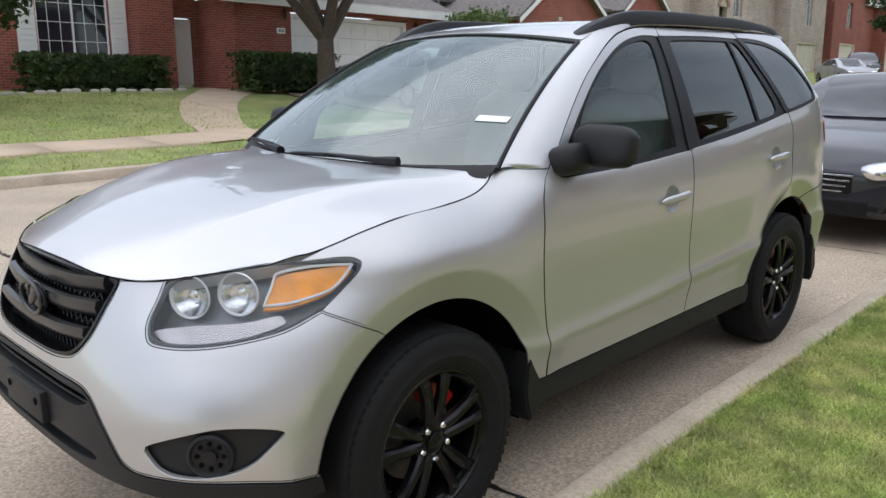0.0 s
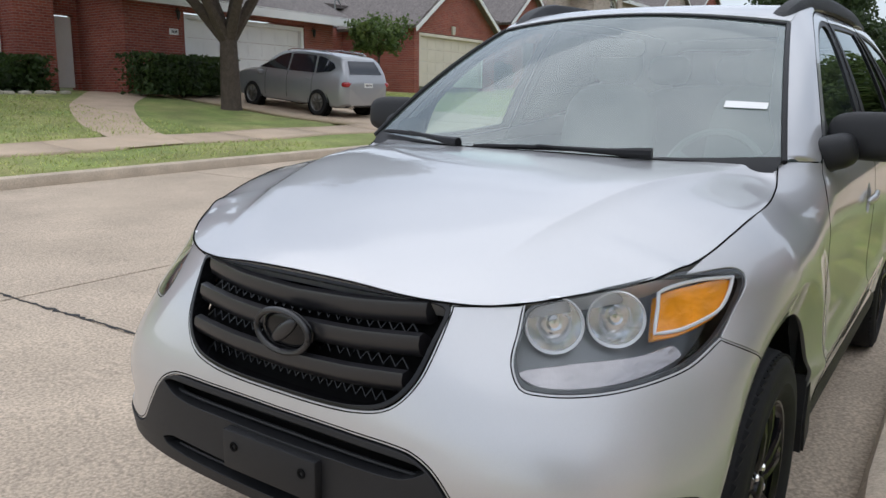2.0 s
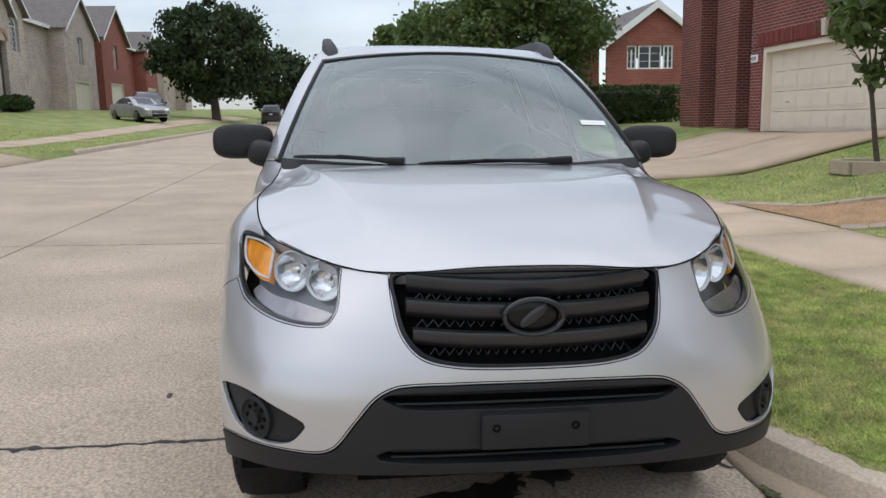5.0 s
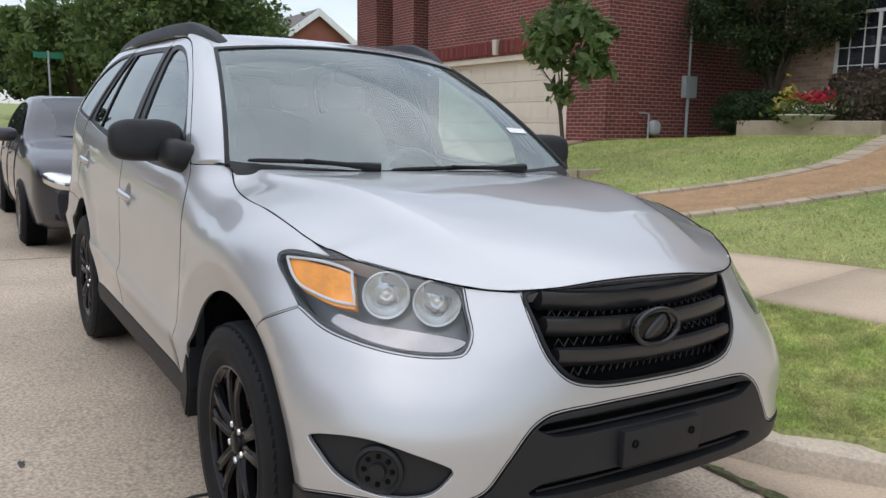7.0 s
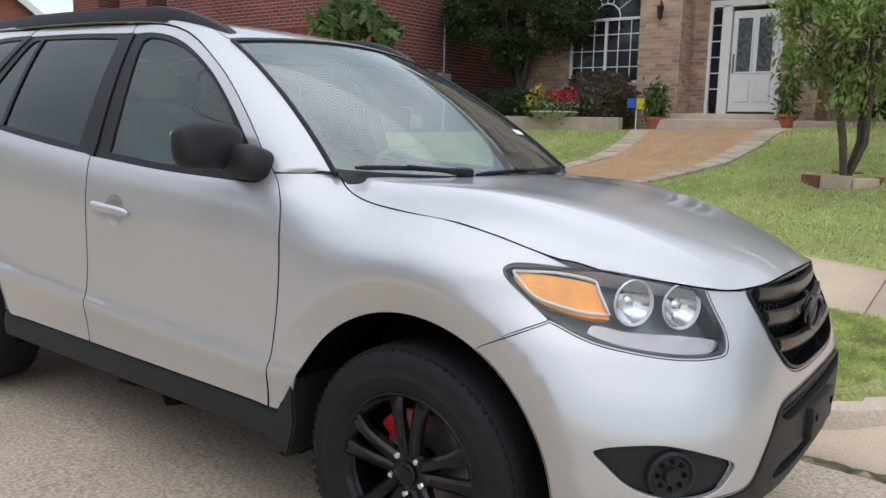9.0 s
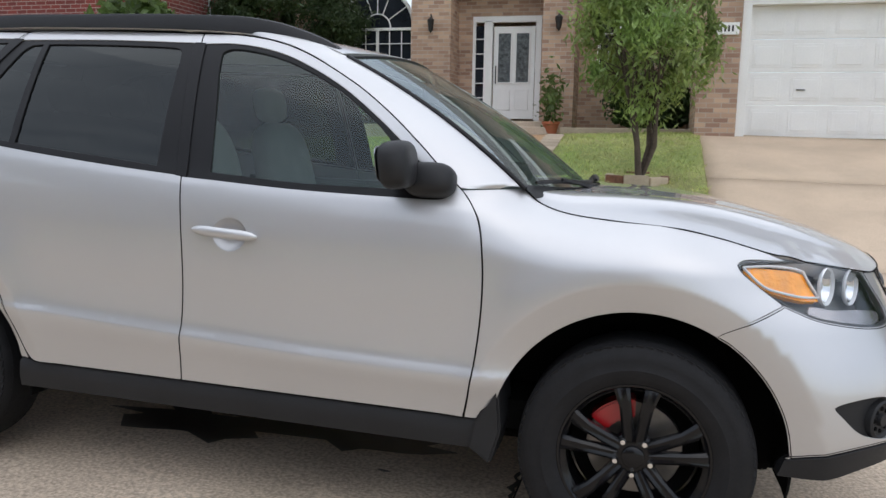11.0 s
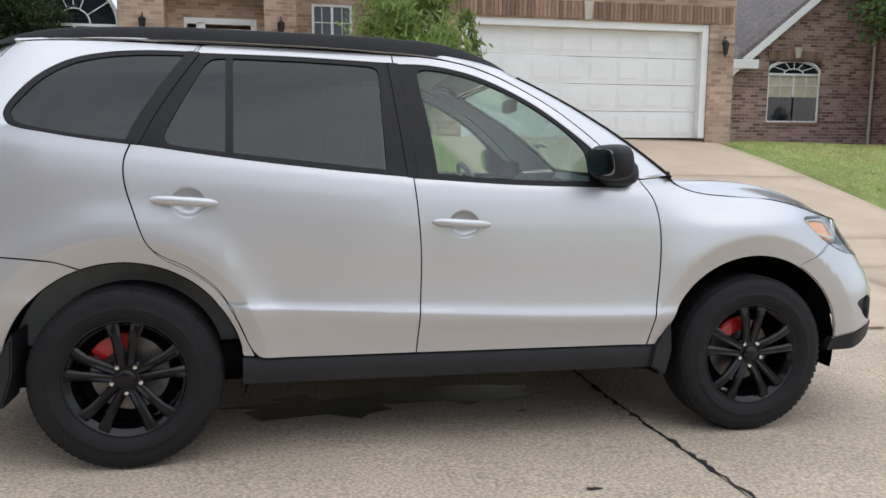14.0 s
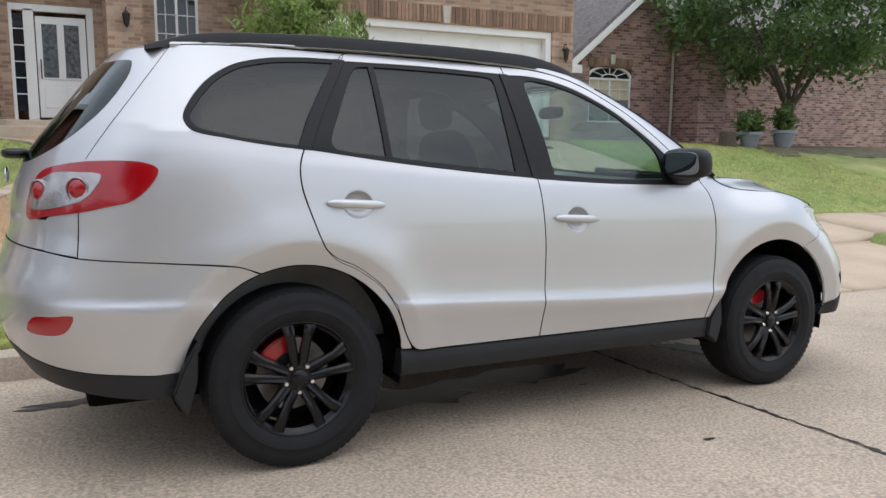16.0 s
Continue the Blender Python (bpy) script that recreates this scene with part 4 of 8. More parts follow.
FOG = [nose(.563, -0.830, 0.589), nose(.60, -0.813, 0.604), nose(.72, -0.734, 0.616), nose(.806, -0.640, 0.586), nose(.833, -0.580, 0.559), nose(.836, -0.576, 0.546), nose(.820, -0.616, 0.499), nose(.795, -0.660, 0.484), nose(.74, -0.723, 0.484), nose(.66, -0.783, 0.509), nose(.595, -0.818, 0.559)]
FOG_L = [(-p[0], *p[1:]) for p in FOG]
bumper = panel("front_bumper", nose_surface, mirrored(half), PAINT, suv, [FOG, FOG_L], 0.022, sign=1, gap_shade=GAP)
black = [nose(.892, 0, .661), nose(.89, -.2, .661), nose(.883, -.343, .655), nose(.880, -.390, .632), nose(.873, -.447, .562), nose(.864, -.503, .490), nose(.852, -.545, .473), nose(.80, -.656, .470), nose(.658, -.79, .459), nose(.55, -.835, .441), nose(.446, -.868, .413, 1),
         nose(.428, -.865, .362, 1), nose(.56, -.83, .372), nose(.68, -.76, .400), nose(.80, -.62, .418), nose(.86, -.45, .424), nose(.88, 0, .422)]
up = mirrored([nose(.89, 0, .598), nose(.89, -.15, .600), nose(.885, -.33, .606), nose(.88, -.385, .634), nose(.88, -.36, .645), nose(.89, -.2, .650), nose(.89, 0, .651)])
down = mirrored([nose(.89, 0, .450), nose(.88, -.3, .455), nose(.87, -.385, .466), nose(.87, -.395, .480), nose(.87, -.35, .498), nose(.88, -.2, .497), nose(.89, 0, .495)])
fascia = panel("lower_fascia", nose_surface, mirrored(black), CLADDING, suv, [up, down], 0.03, offset=0.004, flange=0.04, sign=1, label="black plastic lower bumper with air slots")
# near-black sheet puts the shade behind the slots into colour
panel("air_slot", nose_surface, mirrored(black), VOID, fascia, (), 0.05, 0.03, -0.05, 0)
for z in (.612, .638, .466, .484):
    part("slot_bar", tube(bmesh.new(), [tuple(polar(.2, np.array(a), np.array(z)) - np.array([.022, 0, 0])) for a in np.linspace(-.52, .52, 24)], .0045, 6), CLADDING, fascia)
bm = block(bmesh.new(), .862, .890, -.143, .143, .497, .592, .006)
plate = part("plate_bracket", bm, CLADDING, suv, "empty black number plate bracket", True)
for y in (-.105, .105):
    part("bolt_hole", lathe(bmesh.new(), [(.011, -.002), (.011, .003), (.006, .003), (.005, -.002)], 14, pose(.890, y, .557, 0, 0, -90)), VOID, plate)
for sgn, fog in ((-1, FOG), (1, FOG_L)):
    blank = panel("fog_lamp_blank", nose_surface, fog, CLADDING, suv, (), 0.03, offset=-0.018, flange=0.0, sign=1, label="black fog lamp blanking cover")
    c = Vector(polar(.2, np.array(math.atan2(sgn * .725, .495)), np.array(.540)))
    n = Vector((.72, sgn * .69, 0)).normalized()
    m = Matrix.Translation(c - n * .018) @ n.to_track_quat("Y", "Z").to_matrix().to_4x4()
    part("cap_ring", lathe(bmesh.new(), [(.062, -.01), (.060, .010), (.052, .014), (.046, .006), (.020, .004), (.018, .016), (.004, .016), (.0005, .016)], 28, m), CLADDING, blank, "", True)
    for k in range(8):
        part("slot", lathe(bmesh.new(), [(.007, .004), (.006, .0085), (.0005, .009)], 10, m @ Matrix.Rotation(math.pi / 4 * k, 4, "Y") @ pose(.034, 0, 0)), VOID, blank)

HEAD = [nose(.255, -.806, .980), nose(.272, -.795, .988), nose(.368, -.743, .994), nose(.43, -.70, .993), nose(.526, -.642, .981), nose(.60, -.572, .967), nose(.676, -.491, .946), nose(.694, -.484, .932), nose(.715, -.482, .902), nose(.748, -.484, .843), nose(.755, -.505, .809), nose(.742, -.548, .800), nose(.694, -.633, .801), nose(.576, -.728, .817),
        nose(.494, -.772, .833), nose(.409, -.801, .863), nose(.324, -.815, .912), nose(.262, -.810, .965)]
for sgn in (-1, 1):
    pts = lambda raw: [(-sgn * p[0], *p[1:]) for p in raw]
    lamp = panel("headlamp", nose_surface, pts(HEAD), GLASS_LAMP, suv, (), 0.03, offset=0.001, flange=0.0, sign=1, label="clear headlamp with twin round reflectors and amber indicator")
    inner = pts(HEAD)
    mid = np.mean([p[:2] for p in inner], 0)
    panel("lamp_housing", nose_surface, inner, LAMP_BOWL, lamp, (), 0.03, offset=-0.075, flange=0.0)
    smaller = [(mid[0] + (p[0] - mid[0]) * .98, mid[1] + (p[1] - mid[1]) * .94) for p in inner]
    panel("lamp_bezel", nose_surface, inner, LAMP_DARK, lamp, [smaller], 0.03, offset=-0.003, flange=0.015)
    amber = [nose(.282, -.80, .970), nose(.38, -.752, .972), nose(.470, -.703, .956), nose(.487, -.708, .930), nose(.528, -.718, .884, 1), nose(.47, -.752, .886), nose(.410, -.776, .896), nose(.345, -.801, .916)]
    panel("indicator", nose_surface, pts(amber), AMBER, lamp, (), 0.03, offset=-0.020, flange=0.02, label="amber indicator reflector")
    part("indicator_rim", tube(bmesh.new(), [tuple(nose_surface(np.array(p[0]), np.array(p[1])) - 0.016 * np.array([.6, sgn * .8, 0])) for p in spline(pts(amber) + [pts(amber)[0]], .02)], .004, 6), WHITE_RING, lamp)
    strip_pts = [nose(.752, -.500, .832), nose(.745, -.540, .812), nose(.694, -.633, .812), nose(.576, -.728, .829), nose(.49, -.772, .852), nose(.50, -.765, .868), nose(.58, -.715, .858), nose(.70, -.60, .850)]
    panel("lower_reflector", nose_surface, pts(strip_pts), CLEAR_TAIL, lamp, (), 0.03, offset=-0.020, flange=0.01)
    for cx, cy, cz in ((.568, -.663, .910), (.660, -.572, .902)):
        a = math.atan2(sgn * abs(cy), cx - .2)
        c = Vector(polar(.2, np.array(a), np.array(cz)))
        n = Vector((.86, sgn * .50, .05)).normalized()
        m = Matrix.Translation(c - n * .042) @ n.to_track_quat("Y", "Z").to_matrix().to_4x4() @ Matrix.Scale(1.16, 4)
        part("halo_ring", lathe(bmesh.new(), [(.0475, .0), (.0515, .006), (.0500, .011), (.0475, .008), (.0465, .0)], 36, m), WHITE_RING, lamp, "", True)
        part("reflector", lathe(bmesh.new(), [(.047, .002), (.036, -.016), (.022, -.026), (.016, -.028), (.014, -.01), (.008, -.004), (.0005, -.003)], 36, m), REFLECTOR, lamp, "", True)

GRILLE = mirrored([nose(.88, 0, .710), nose(.876, -.20, .717), nose(.866, -.282, .740), nose(.842, -.326, .788), nose(.795, -.345, .867), nose(.757, -.352, .930), nose(.765, -.330, .940), nose(.782, -.20, .946), nose(.79, 0, .949)])
grille = panel("grille", nose_surface, GRILLE, GLOSS_BLACK, suv, [[(p[0] * .98, .83 + (p[1] - .83) * .96) for p in GRILLE]], 0.03, offset=0.004, flange=0.045, sign=1, label="black painted grille with three bars and oval badge")
# the shade deep in the grille is a near-black sheet
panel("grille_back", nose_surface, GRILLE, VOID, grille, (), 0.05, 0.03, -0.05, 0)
for z, half_deg, hgt in ((.908, 30.5, .032), (.848, 29.5, .031), (.778, 27.0, .029)):
    rows = []
    for a in np.linspace(-half_deg, half_deg, 40):
        zz = z - 0.010 * (1 - abs(a / half_deg)) + .012 * max(0, abs(a / half_deg) - .55)
        p = polar(.2, np.array(radians(a)), np.array(zz)) - np.array([.012, 0, 0])
        rows.append((tuple(p), (.03, 0, .006), (0, 0, hgt), 1.0))
    part("grille_bar", sweep(bmesh.new(), rows, [(-1, -.5), (-1, .5), (-.2, .9), (.35, .7), (.5, .1), (.3, -.5), (-.1, -.75)]), GRILLE_BAR, grille, "", True)
for z, half_deg in ((.877, 28), (.812, 26.5), (.742, 23)):
    pts_z = [tuple(polar(.2, np.array(radians(a)), np.array(z + (.009 if k % 2 else -.009))) - np.array([.028, 0, 0])) for k, a in enumerate(np.linspace(-half_deg, half_deg, 45))]
    part("zigzag_bar", tube(bmesh.new(), pts_z, .0028, 5), GLOSS_BLACK, grille)
bm = bmesh.new()
ring = [(.813 + .022, .078 * math.cos(a), .836 + .047 * math.sin(a)) for a in np.linspace(0, 2 * math.pi, 40)]
tube(bm, ring, .007, 8)
part("badge_ring", bm, GRILLE_BAR, grille, "", True)
part("badge_plate", pillow(bmesh.new(), (.818, 0, .836), (.012, .078, .047), 2.0), GLOSS_BLACK, grille, "", True)
bm = bmesh.new()
pillow(bm, (0, 0, 0), (.008, .046, .016), 2.2, Matrix.Translation((.829, 0, .836)) @ pose(0, 0, 0, 38, 0, 0))
part("badge", bm, GRILLE_BAR, grille, "", True)

# tail: bumper, gate, glass
s_tail = 1
tl = lambda x, y, z, *k: (ARC * (math.atan2(y, x + 2.9) - math.pi), z, *k)


def back_surface(u, z):
    return polar(-2.9, u / ARC + math.pi, z)


def half_back(x, z, *k):
    return tl(x, float(half_width(x, z)), z, *k)


rear_arch = [half_back(x, z) for x, z in arch(-2.7, 110, 176, 16)]
bump = [tl(-3.77, 0, .90), tl(-3.72, .35, .895), tl(-3.579, .613, .880), tl(-3.472, .731, .862), tl(-3.18, .854, .845), half_back(-2.945, .824), half_back(-2.856, .788, 1)] + rear_arch + [half_back(-3.142, .44, 1), tl(-3.30, .82, .442), tl(-3.465, .71, .446), tl(-3.60, .52, .47), tl(-3.67, .40, .50), tl(-3.72, 0, .52)]
refl = [tl(-3.644, .567, .590), tl(-3.629, .605, .642), tl(-3.56, .68, .655), tl(-3.495, .745, .660), tl(-3.505, .733, .620), tl(-3.53, .705, .590), tl(-3.59, .64, .577)]
refl_r = [(-p[0], *p[1:]) for p in refl]
rear_bumper = panel("rear_bumper", back_surface, mirrored(bump), PAINT, suv, [refl, refl_r], 0.03, sign=1, gap_shade=GAP)
for r in (refl, refl_r):
    panel("reflector", back_surface, r, RED_LENS, rear_bumper, (), 0.03, offset=-0.002, flange=0.0, label="red rear reflector")
low = [tl(-3.72, 0, .514), tl(-3.67, .40, .494), tl(-3.60, .52, .464), tl(-3.465, .71, .440), tl(-3.30, .82, .436), half_back(-3.145, .434, 1), half_back(-3.13, .352, 1), tl(-3.35, .78, .350), tl(-3.5, .64, .362), tl(-3.62, .4, .38), tl(-3.66, 0, .39)]
panel("rear_valance", back_surface, mirrored(low), CLADDING, suv, (), 0.04, offset=0.002, flange=0.05, sign=1, label="black plastic rear valance")
gate = [tl(-3.72, 0, .908), tl(-3.70, .35, .903), tl(-3.58, .604, .890, 1), tl(-3.562, .600, .995, 1), tl(-3.60, .53, .995), tl(-3.63, .482, 1.0), tl(-3.63, .47, 1.075), tl(-3.60, .49, 1.150), tl(-3.55, .57, 1.180), tl(-3.47, .65, 1.20), tl(-3.425, .69, 1.215, 1), tl(-3.328, .688, 1.355), tl(-3.225, .642, 1.494), tl(-3.112, .566, 1.648, 1),
        tl(-3.25, .42, 1.65), tl(-3.30, .2, 1.655), tl(-3.31, 0, 1.655)]
rear_glass = mirrored([tl(-3.62, 0, 1.205), tl(-3.60, .36, 1.212), tl(-3.50, .535, 1.275), tl(-3.40, .60, 1.36), tl(-3.325, .605, 1.45), tl(-3.26, .56, 1.545), tl(-3.24, .50, 1.592), tl(-3.30, .3, 1.602), tl(-3.32, 0, 1.604)])
gate_ob = panel("tailgate", back_surface, mirrored(gate), PAINT, suv, [rear_glass], 0.035, sign=1)
panel("rear_window", back_surface, rear_glass, GLASS_DARK, gate_ob, (), 0.05, 0.03, 0.001, 0.004, 1, "dark tinted rear window")
bm = bmesh.new()
pillow(bm, (-3.66, 0, 1.235), (.055, .20, .022), 3)
part("wiper_motor", bm, TRIM, gate_ob, "", True)
part("gate_handle", pillow(bmesh.new(), (-3.745, 0, .985), (.02, .26, .022), 3), CHROME, gate_ob, "", True)
part("gate_badge", pillow(bmesh.new(), (-3.70, 0, 1.145), (.012, .06, .036), 2.2), CHROME, gate_ob, "", True)

# what lies behind the skin
# near-black blocks added to black out the space behind the panels
box("floor_pan", -3.45, .45, -.50, .50, .24, .36, VOID, suv, "", .03)
box("engine_bay", .05, .62, -.46, .46, .30, .86, VOID, suv)
box("cabin_floor", -3.30, -.35, -.72, .72, .36, .46, VOID, suv)
for s in (-1, 1):
    box("door_lining", -2.20, -.55, s * .775, s * .805, .40, 1.09, DASH, suv, "dark cabin side lining")
    box("load_lining", -3.32, -2.2, s * .60, s * .64, .46, 1.18, DASH, suv)
bm = bmesh.new()
sec = [(-.92, .80), (-.98, .90), (-.90, 1.02), (-.72, 1.06), (-.52, 1.085), (-.32, 1.085), (-.27, 1.07), (-.26, .86)]
prism(bm, sec, "y", -.725, .725)
bmesh.ops.bevel(bm, geom=bm.edges[:], offset=0.03, segments=3, affect="EDGES")
dash = part("dashboard", bm, DASH, suv, "dark grey dashboard", True)
wheel_m = pose(-1.02, .37, 1.03, 0, 66, 0)
bm = bmesh.new()
lathe(bm, [(.185 + .015 * math.cos(a), .015 * math.sin(a)) for a in np.linspace(0, 2 * math.pi, 9)], 40, wheel_m @ pose(0, 0, 0, 90, 0, 0))
steer = part("steering_wheel", bm, DASH, suv, "dark three-spoke steering wheel", True)
bm = bmesh.new()
for a in (90, 210, 330):
    block(bm, -.185, -.03, -.016, .016, -.008, .008, .004, wheel_m @ pose(0, 0, 0, 0, 0, a + 90))
pillow(bm, (0, 0, 0), (.065, .06, .03), 3, wheel_m)
part("steering_spokes", bm, DASH, steer, "", True)
part("inner_mirror", pillow(bmesh.new(), (-.93, 0, 1.505), (.016, .115, .036), 3.2), TRIM, suv, "", True)


def car_seat(parent, x, y, wide, restraints):
    seat = new("seat")
    seat.parent = parent
    seat["label"] = "grey cloth seat with headrest"
    bm = bmesh.new()
    pillow(bm, (x + .02, y, .74), (.26, wide, .10), 3.6)
    part("cushion", bm, CLOTH, seat, "", True)
    bm = bmesh.new()
    pillow(bm, (0, 0, 0), (.075, wide * .97, .33), 3.4, pose(x - .26, y, 1.05, 0, -14, 0))
    part("backrest", bm, CLOTH, seat, "", True)
    for d in restraints:
        part("headrest", pillow(bmesh.new(), (0, 0, 0), (.05, .125, .085), 3, pose(x - .37, y + d, 1.455, 0, -10, 0)), CLOTH, seat, "", True)
    return seat


car_seat(suv, -1.50, .37, .25, (0,))
car_seat(suv, -1.50, -.37, .25, (0,))
car_seat(suv, -2.36, 0, .64, (-.40, 0, .40))
strip("headliner", [(x, -.54, float(roof_z(x, .54)) - .03) for x in np.linspace(-1.25, -3.1, 20)], [(x, .54, float(roof_z(x, .54)) - .03) for x in np.linspace(-1.25, -3.1, 20)], HEADLINER, suv, 0.03, 6)


# ---- the street and the ground
CONCRETE = material("street_concrete", (0.49, 0.395, 0.30), 0.85, spread=0.12, scale=1.2, fine=0.34, fine_scale=70, bump=0.35, bump_scale=120, per_object=0.05, second=(0.42, 0.34, 0.255))
KERB = material("kerb_concrete", (0.52, 0.43, 0.33), 0.85, spread=0.14, scale=3, fine=0.15, fine_scale=60, bump=0.4, bump_scale=90)
WALK = material("sidewalk_concrete", (0.53, 0.41, 0.295), 0.85, spread=0.10, scale=1.5, fine=0.12, fine_scale=80, bump=0.3, bump_scale=90, per_object=0.05)
MOSS = material("dry_moss", (0.085, 0.095, 0.035), 0.95, spread=0.4, scale=20, fine=0.4, fine_scale=90, bump=0.8, bump_scale=70)
TAR = material("joint_tar", (0.014, 0.013, 0.012), 0.6, spread=0.3, scale=12)
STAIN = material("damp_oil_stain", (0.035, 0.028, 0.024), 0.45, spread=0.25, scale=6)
SOIL = material("lawn_soil", (0.19, 0.26, 0.065), 0.95, spread=0.25, scale=1.2, fine=0.35, fine_scale=45, bump=0.6, bump_scale=60, second=(0.32, 0.31, 0.12))
GRASS = let_light_through(material("grass_blades", (0.33, 0.45, 0.11), 0.7, spread=0.38, scale=7, fine=0.35, fine_scale=60, second=(0.60, 0.56, 0.25)), 0.35)
PEBBLE = material("exposed_aggregate", (0.40, 0.25, 0.13), 0.9, spread=0.15, scale=5, fine=0.5, fine_scale=70, bump=1.0, bump_scale=80)
STONE = material("tan_border_stone", (0.42, 0.34, 0.25), 0.9, spread=0.12, scale=4, fine=0.12, fine_scale=60, bump=0.3, bump_scale=60, per_object=0.15)
# bare soil with the tree's shade mixed into its dark brown
EARTH = material("shaded_brown_earth", (0.10, 0.075, 0.05), 0.95, spread=0.35, scale=4, fine=0.35, fine_scale=50, bump=0.7, bump_scale=40, second=(0.13, 0.13, 0.06))
BED = material("red_brick_mulch", (0.17, 0.075, 0.045), 0.95, spread=0.3, scale=8, fine=0.3, fine_scale=60, bump=0.6, bump_scale=50)
BRICK_TAN = brick_material("tan_brown_brick", (0.52, 0.36, 0.25), (0.29, 0.175, 0.125), (0.42, 0.36, 0.30))
BRICK_RED = brick_material("dark_red_brick", (0.19, 0.038, 0.030), (0.13, 0.028, 0.024), (0.33, 0.27, 0.24))
BRICK_RED2 = brick_material("orange_red_brick", (0.33, 0.085, 0.055), (0.23, 0.052, 0.038), (0.34, 0.25, 0.21))
BRICK_GREY = brick_material("grey_brown_brick", (0.56, 0.46, 0.39), (0.40, 0.32, 0.27), (0.55, 0.49, 0.43))
BRICK_PLUM = brick_material("mottled_plum_brick", (0.44, 0.28, 0.23), (0.14, 0.072, 0.062), (0.40, 0.35, 0.32))
SOLDIER = material("soldier_brick", (0.29, 0.185, 0.13), 0.85, spread=0.1, scale=12, fine=0.1, fine_scale=90, bump=0.3, bump_scale=120, per_object=0.35)
SOLDIER_RED = material("red_soldier_brick", (0.17, 0.036, 0.03), 0.85, spread=0.1, scale=12, per_object=0.3)
WHITE = material("white_house_paint", (0.80, 0.80, 0.78), 0.45, spread=0.04, scale=2, fine=0.02, fine_scale=40)
CREAM = material("cream_door_paint", (0.70, 0.63, 0.52), 0.5, spread=0.04, scale=2)
ROOF = material("grey_shingles", (0.175, 0.155, 0.145), 0.95, spread=0.15, scale=4, fine=0.35, fine_scale=14, bump=0.6, bump_scale=20)
HOUSE_GLASS = material("dark_window_pane", (0.018, 0.021, 0.028), 0.06, 0, 0.4, 0.02, spread=0.2, scale=3)
LEAD_GLASS = material("leaded_door_glass", (0.11, 0.125, 0.13), 0.15, spread=0.5, scale=14, fine=0.3, fine_scale=50)
BLIND = material("pale_curtain", (0.55, 0.50, 0.38), 0.8, spread=0.12, scale=8)
BARK = material("grey_brown_bark", (0.085, 0.065, 0.05), 0.95, spread=0.2, scale=10, fine=0.3, fine_scale=50, bump=0.8, bump_scale=40)
TERRACOTTA = material("terracotta", (0.40, 0.13, 0.06), 0.8, spread=0.12, scale=12)
GREY_POT = material("grey_glazed_pot", (0.24, 0.26, 0.29), 0.4, spread=0.12, scale=8)
LIMESTONE = material("cast_stone", (0.52, 0.48, 0.40), 0.85, spread=0.1, scale=8)
IRON = material("black_iron", (0.015, 0.014, 0.013), 0.5, spread=0.15, scale=12)
METER = material("grey_meter_enamel", (0.36, 0.38, 0.39), 0.5, spread=0.06, scale=8)
BLUE_CLOTH, YELLOW_CLOTH = material("blue_flag_cloth", (0.03, 0.13, 0.5), 0.8, spread=0.08, scale=12), material("yellow_flag_cloth", (0.75, 0.62, 0.03), 0.8, spread=0.08, scale=12)
GREEN_SIGN = material("green_sign_sheet", (0.01, 0.17, 0.09), 0.5, spread=0.05, scale=8)


def leaf_material(name, color, second):
    return let_light_through(material(name, color, 0.55, spread=0.35, scale=2.2, fine=0.3, fine_scale=25, second=second), 0.4)


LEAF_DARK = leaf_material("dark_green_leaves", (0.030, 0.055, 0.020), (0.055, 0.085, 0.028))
LEAF_MID = leaf_material("mid_green_leaves", (0.075, 0.13, 0.035), (0.13, 0.18, 0.05))
LEAF_GARDEN = leaf_material("shaded_green_leaves", (0.06, 0.12, 0.035), (0.12, 0.19, 0.055))
LEAF_WILLOW = leaf_material("willow_green_leaves", (0.19, 0.29, 0.08), (0.30, 0.36, 0.12))
LEAF_HEDGE = leaf_material("hedge_leaves", (0.035, 0.07, 0.018), (0.07, 0.11, 0.03))
LEAF_RED = leaf_material("purple_brown_leaves", (0.10, 0.06, 0.05), (0.16, 0.13, 0.085))
FLOWER_RED = material("red_petals", (0.45, 0.01, 0.03), 0.6, spread=0.2, scale=20)
FLOWER_YELLOW = material("yellow_green_leaves", (0.42, 0.34, 0.06), 0.6, spread=0.3, scale=20)

NEAR = curve([1.0, 1.16, 2.9, 4.15, 5.2, 6.6, 8.0, 9.2, 10.5, 12, 20, 60], [.13, .14, .28, .40, .62, .93, 1.27, 1.52, 1.60, 1.64, 1.75, 1.9])
FAR = curve([8.4, 8.56, 10.0, 11.4, 13.5, 16.3, 19.5, 27, 60], [.12, .14, .22, .29, .38, .62, .86, .98, 1.1])
DRIVE = curve([1.0, 1.6, 2.9, 4.15, 5.2, 6.6, 8.0, 9.85], [.012, .06, .20, .36, .60, .95, 1.28, 1.66])


def lawn_z(x, y):
    x, y = np.asarray(x, float), np.asarray(y, float)
    near = NEAR(y) + .05 * (np.clip(x, -14, 0) + 1) * np.clip((y - 1.25) / 2.4, 0, 1)
    near = np.maximum(near, np.minimum(NEAR(y), .11 + .05 * (y - 1)))
    far = FAR(-y) + .35 * np.clip((-x - 28) / 22, 0, 1) * np.clip((-y - 8.6) / 3, 0, 1)
    z = np.where(y > 1.0, near, np.where(y < -8.4, far, -.09))
    return z + .012 * np.sin(1.7 * x + .6 * y) * (np.abs(y + 3.7) > 5.6)


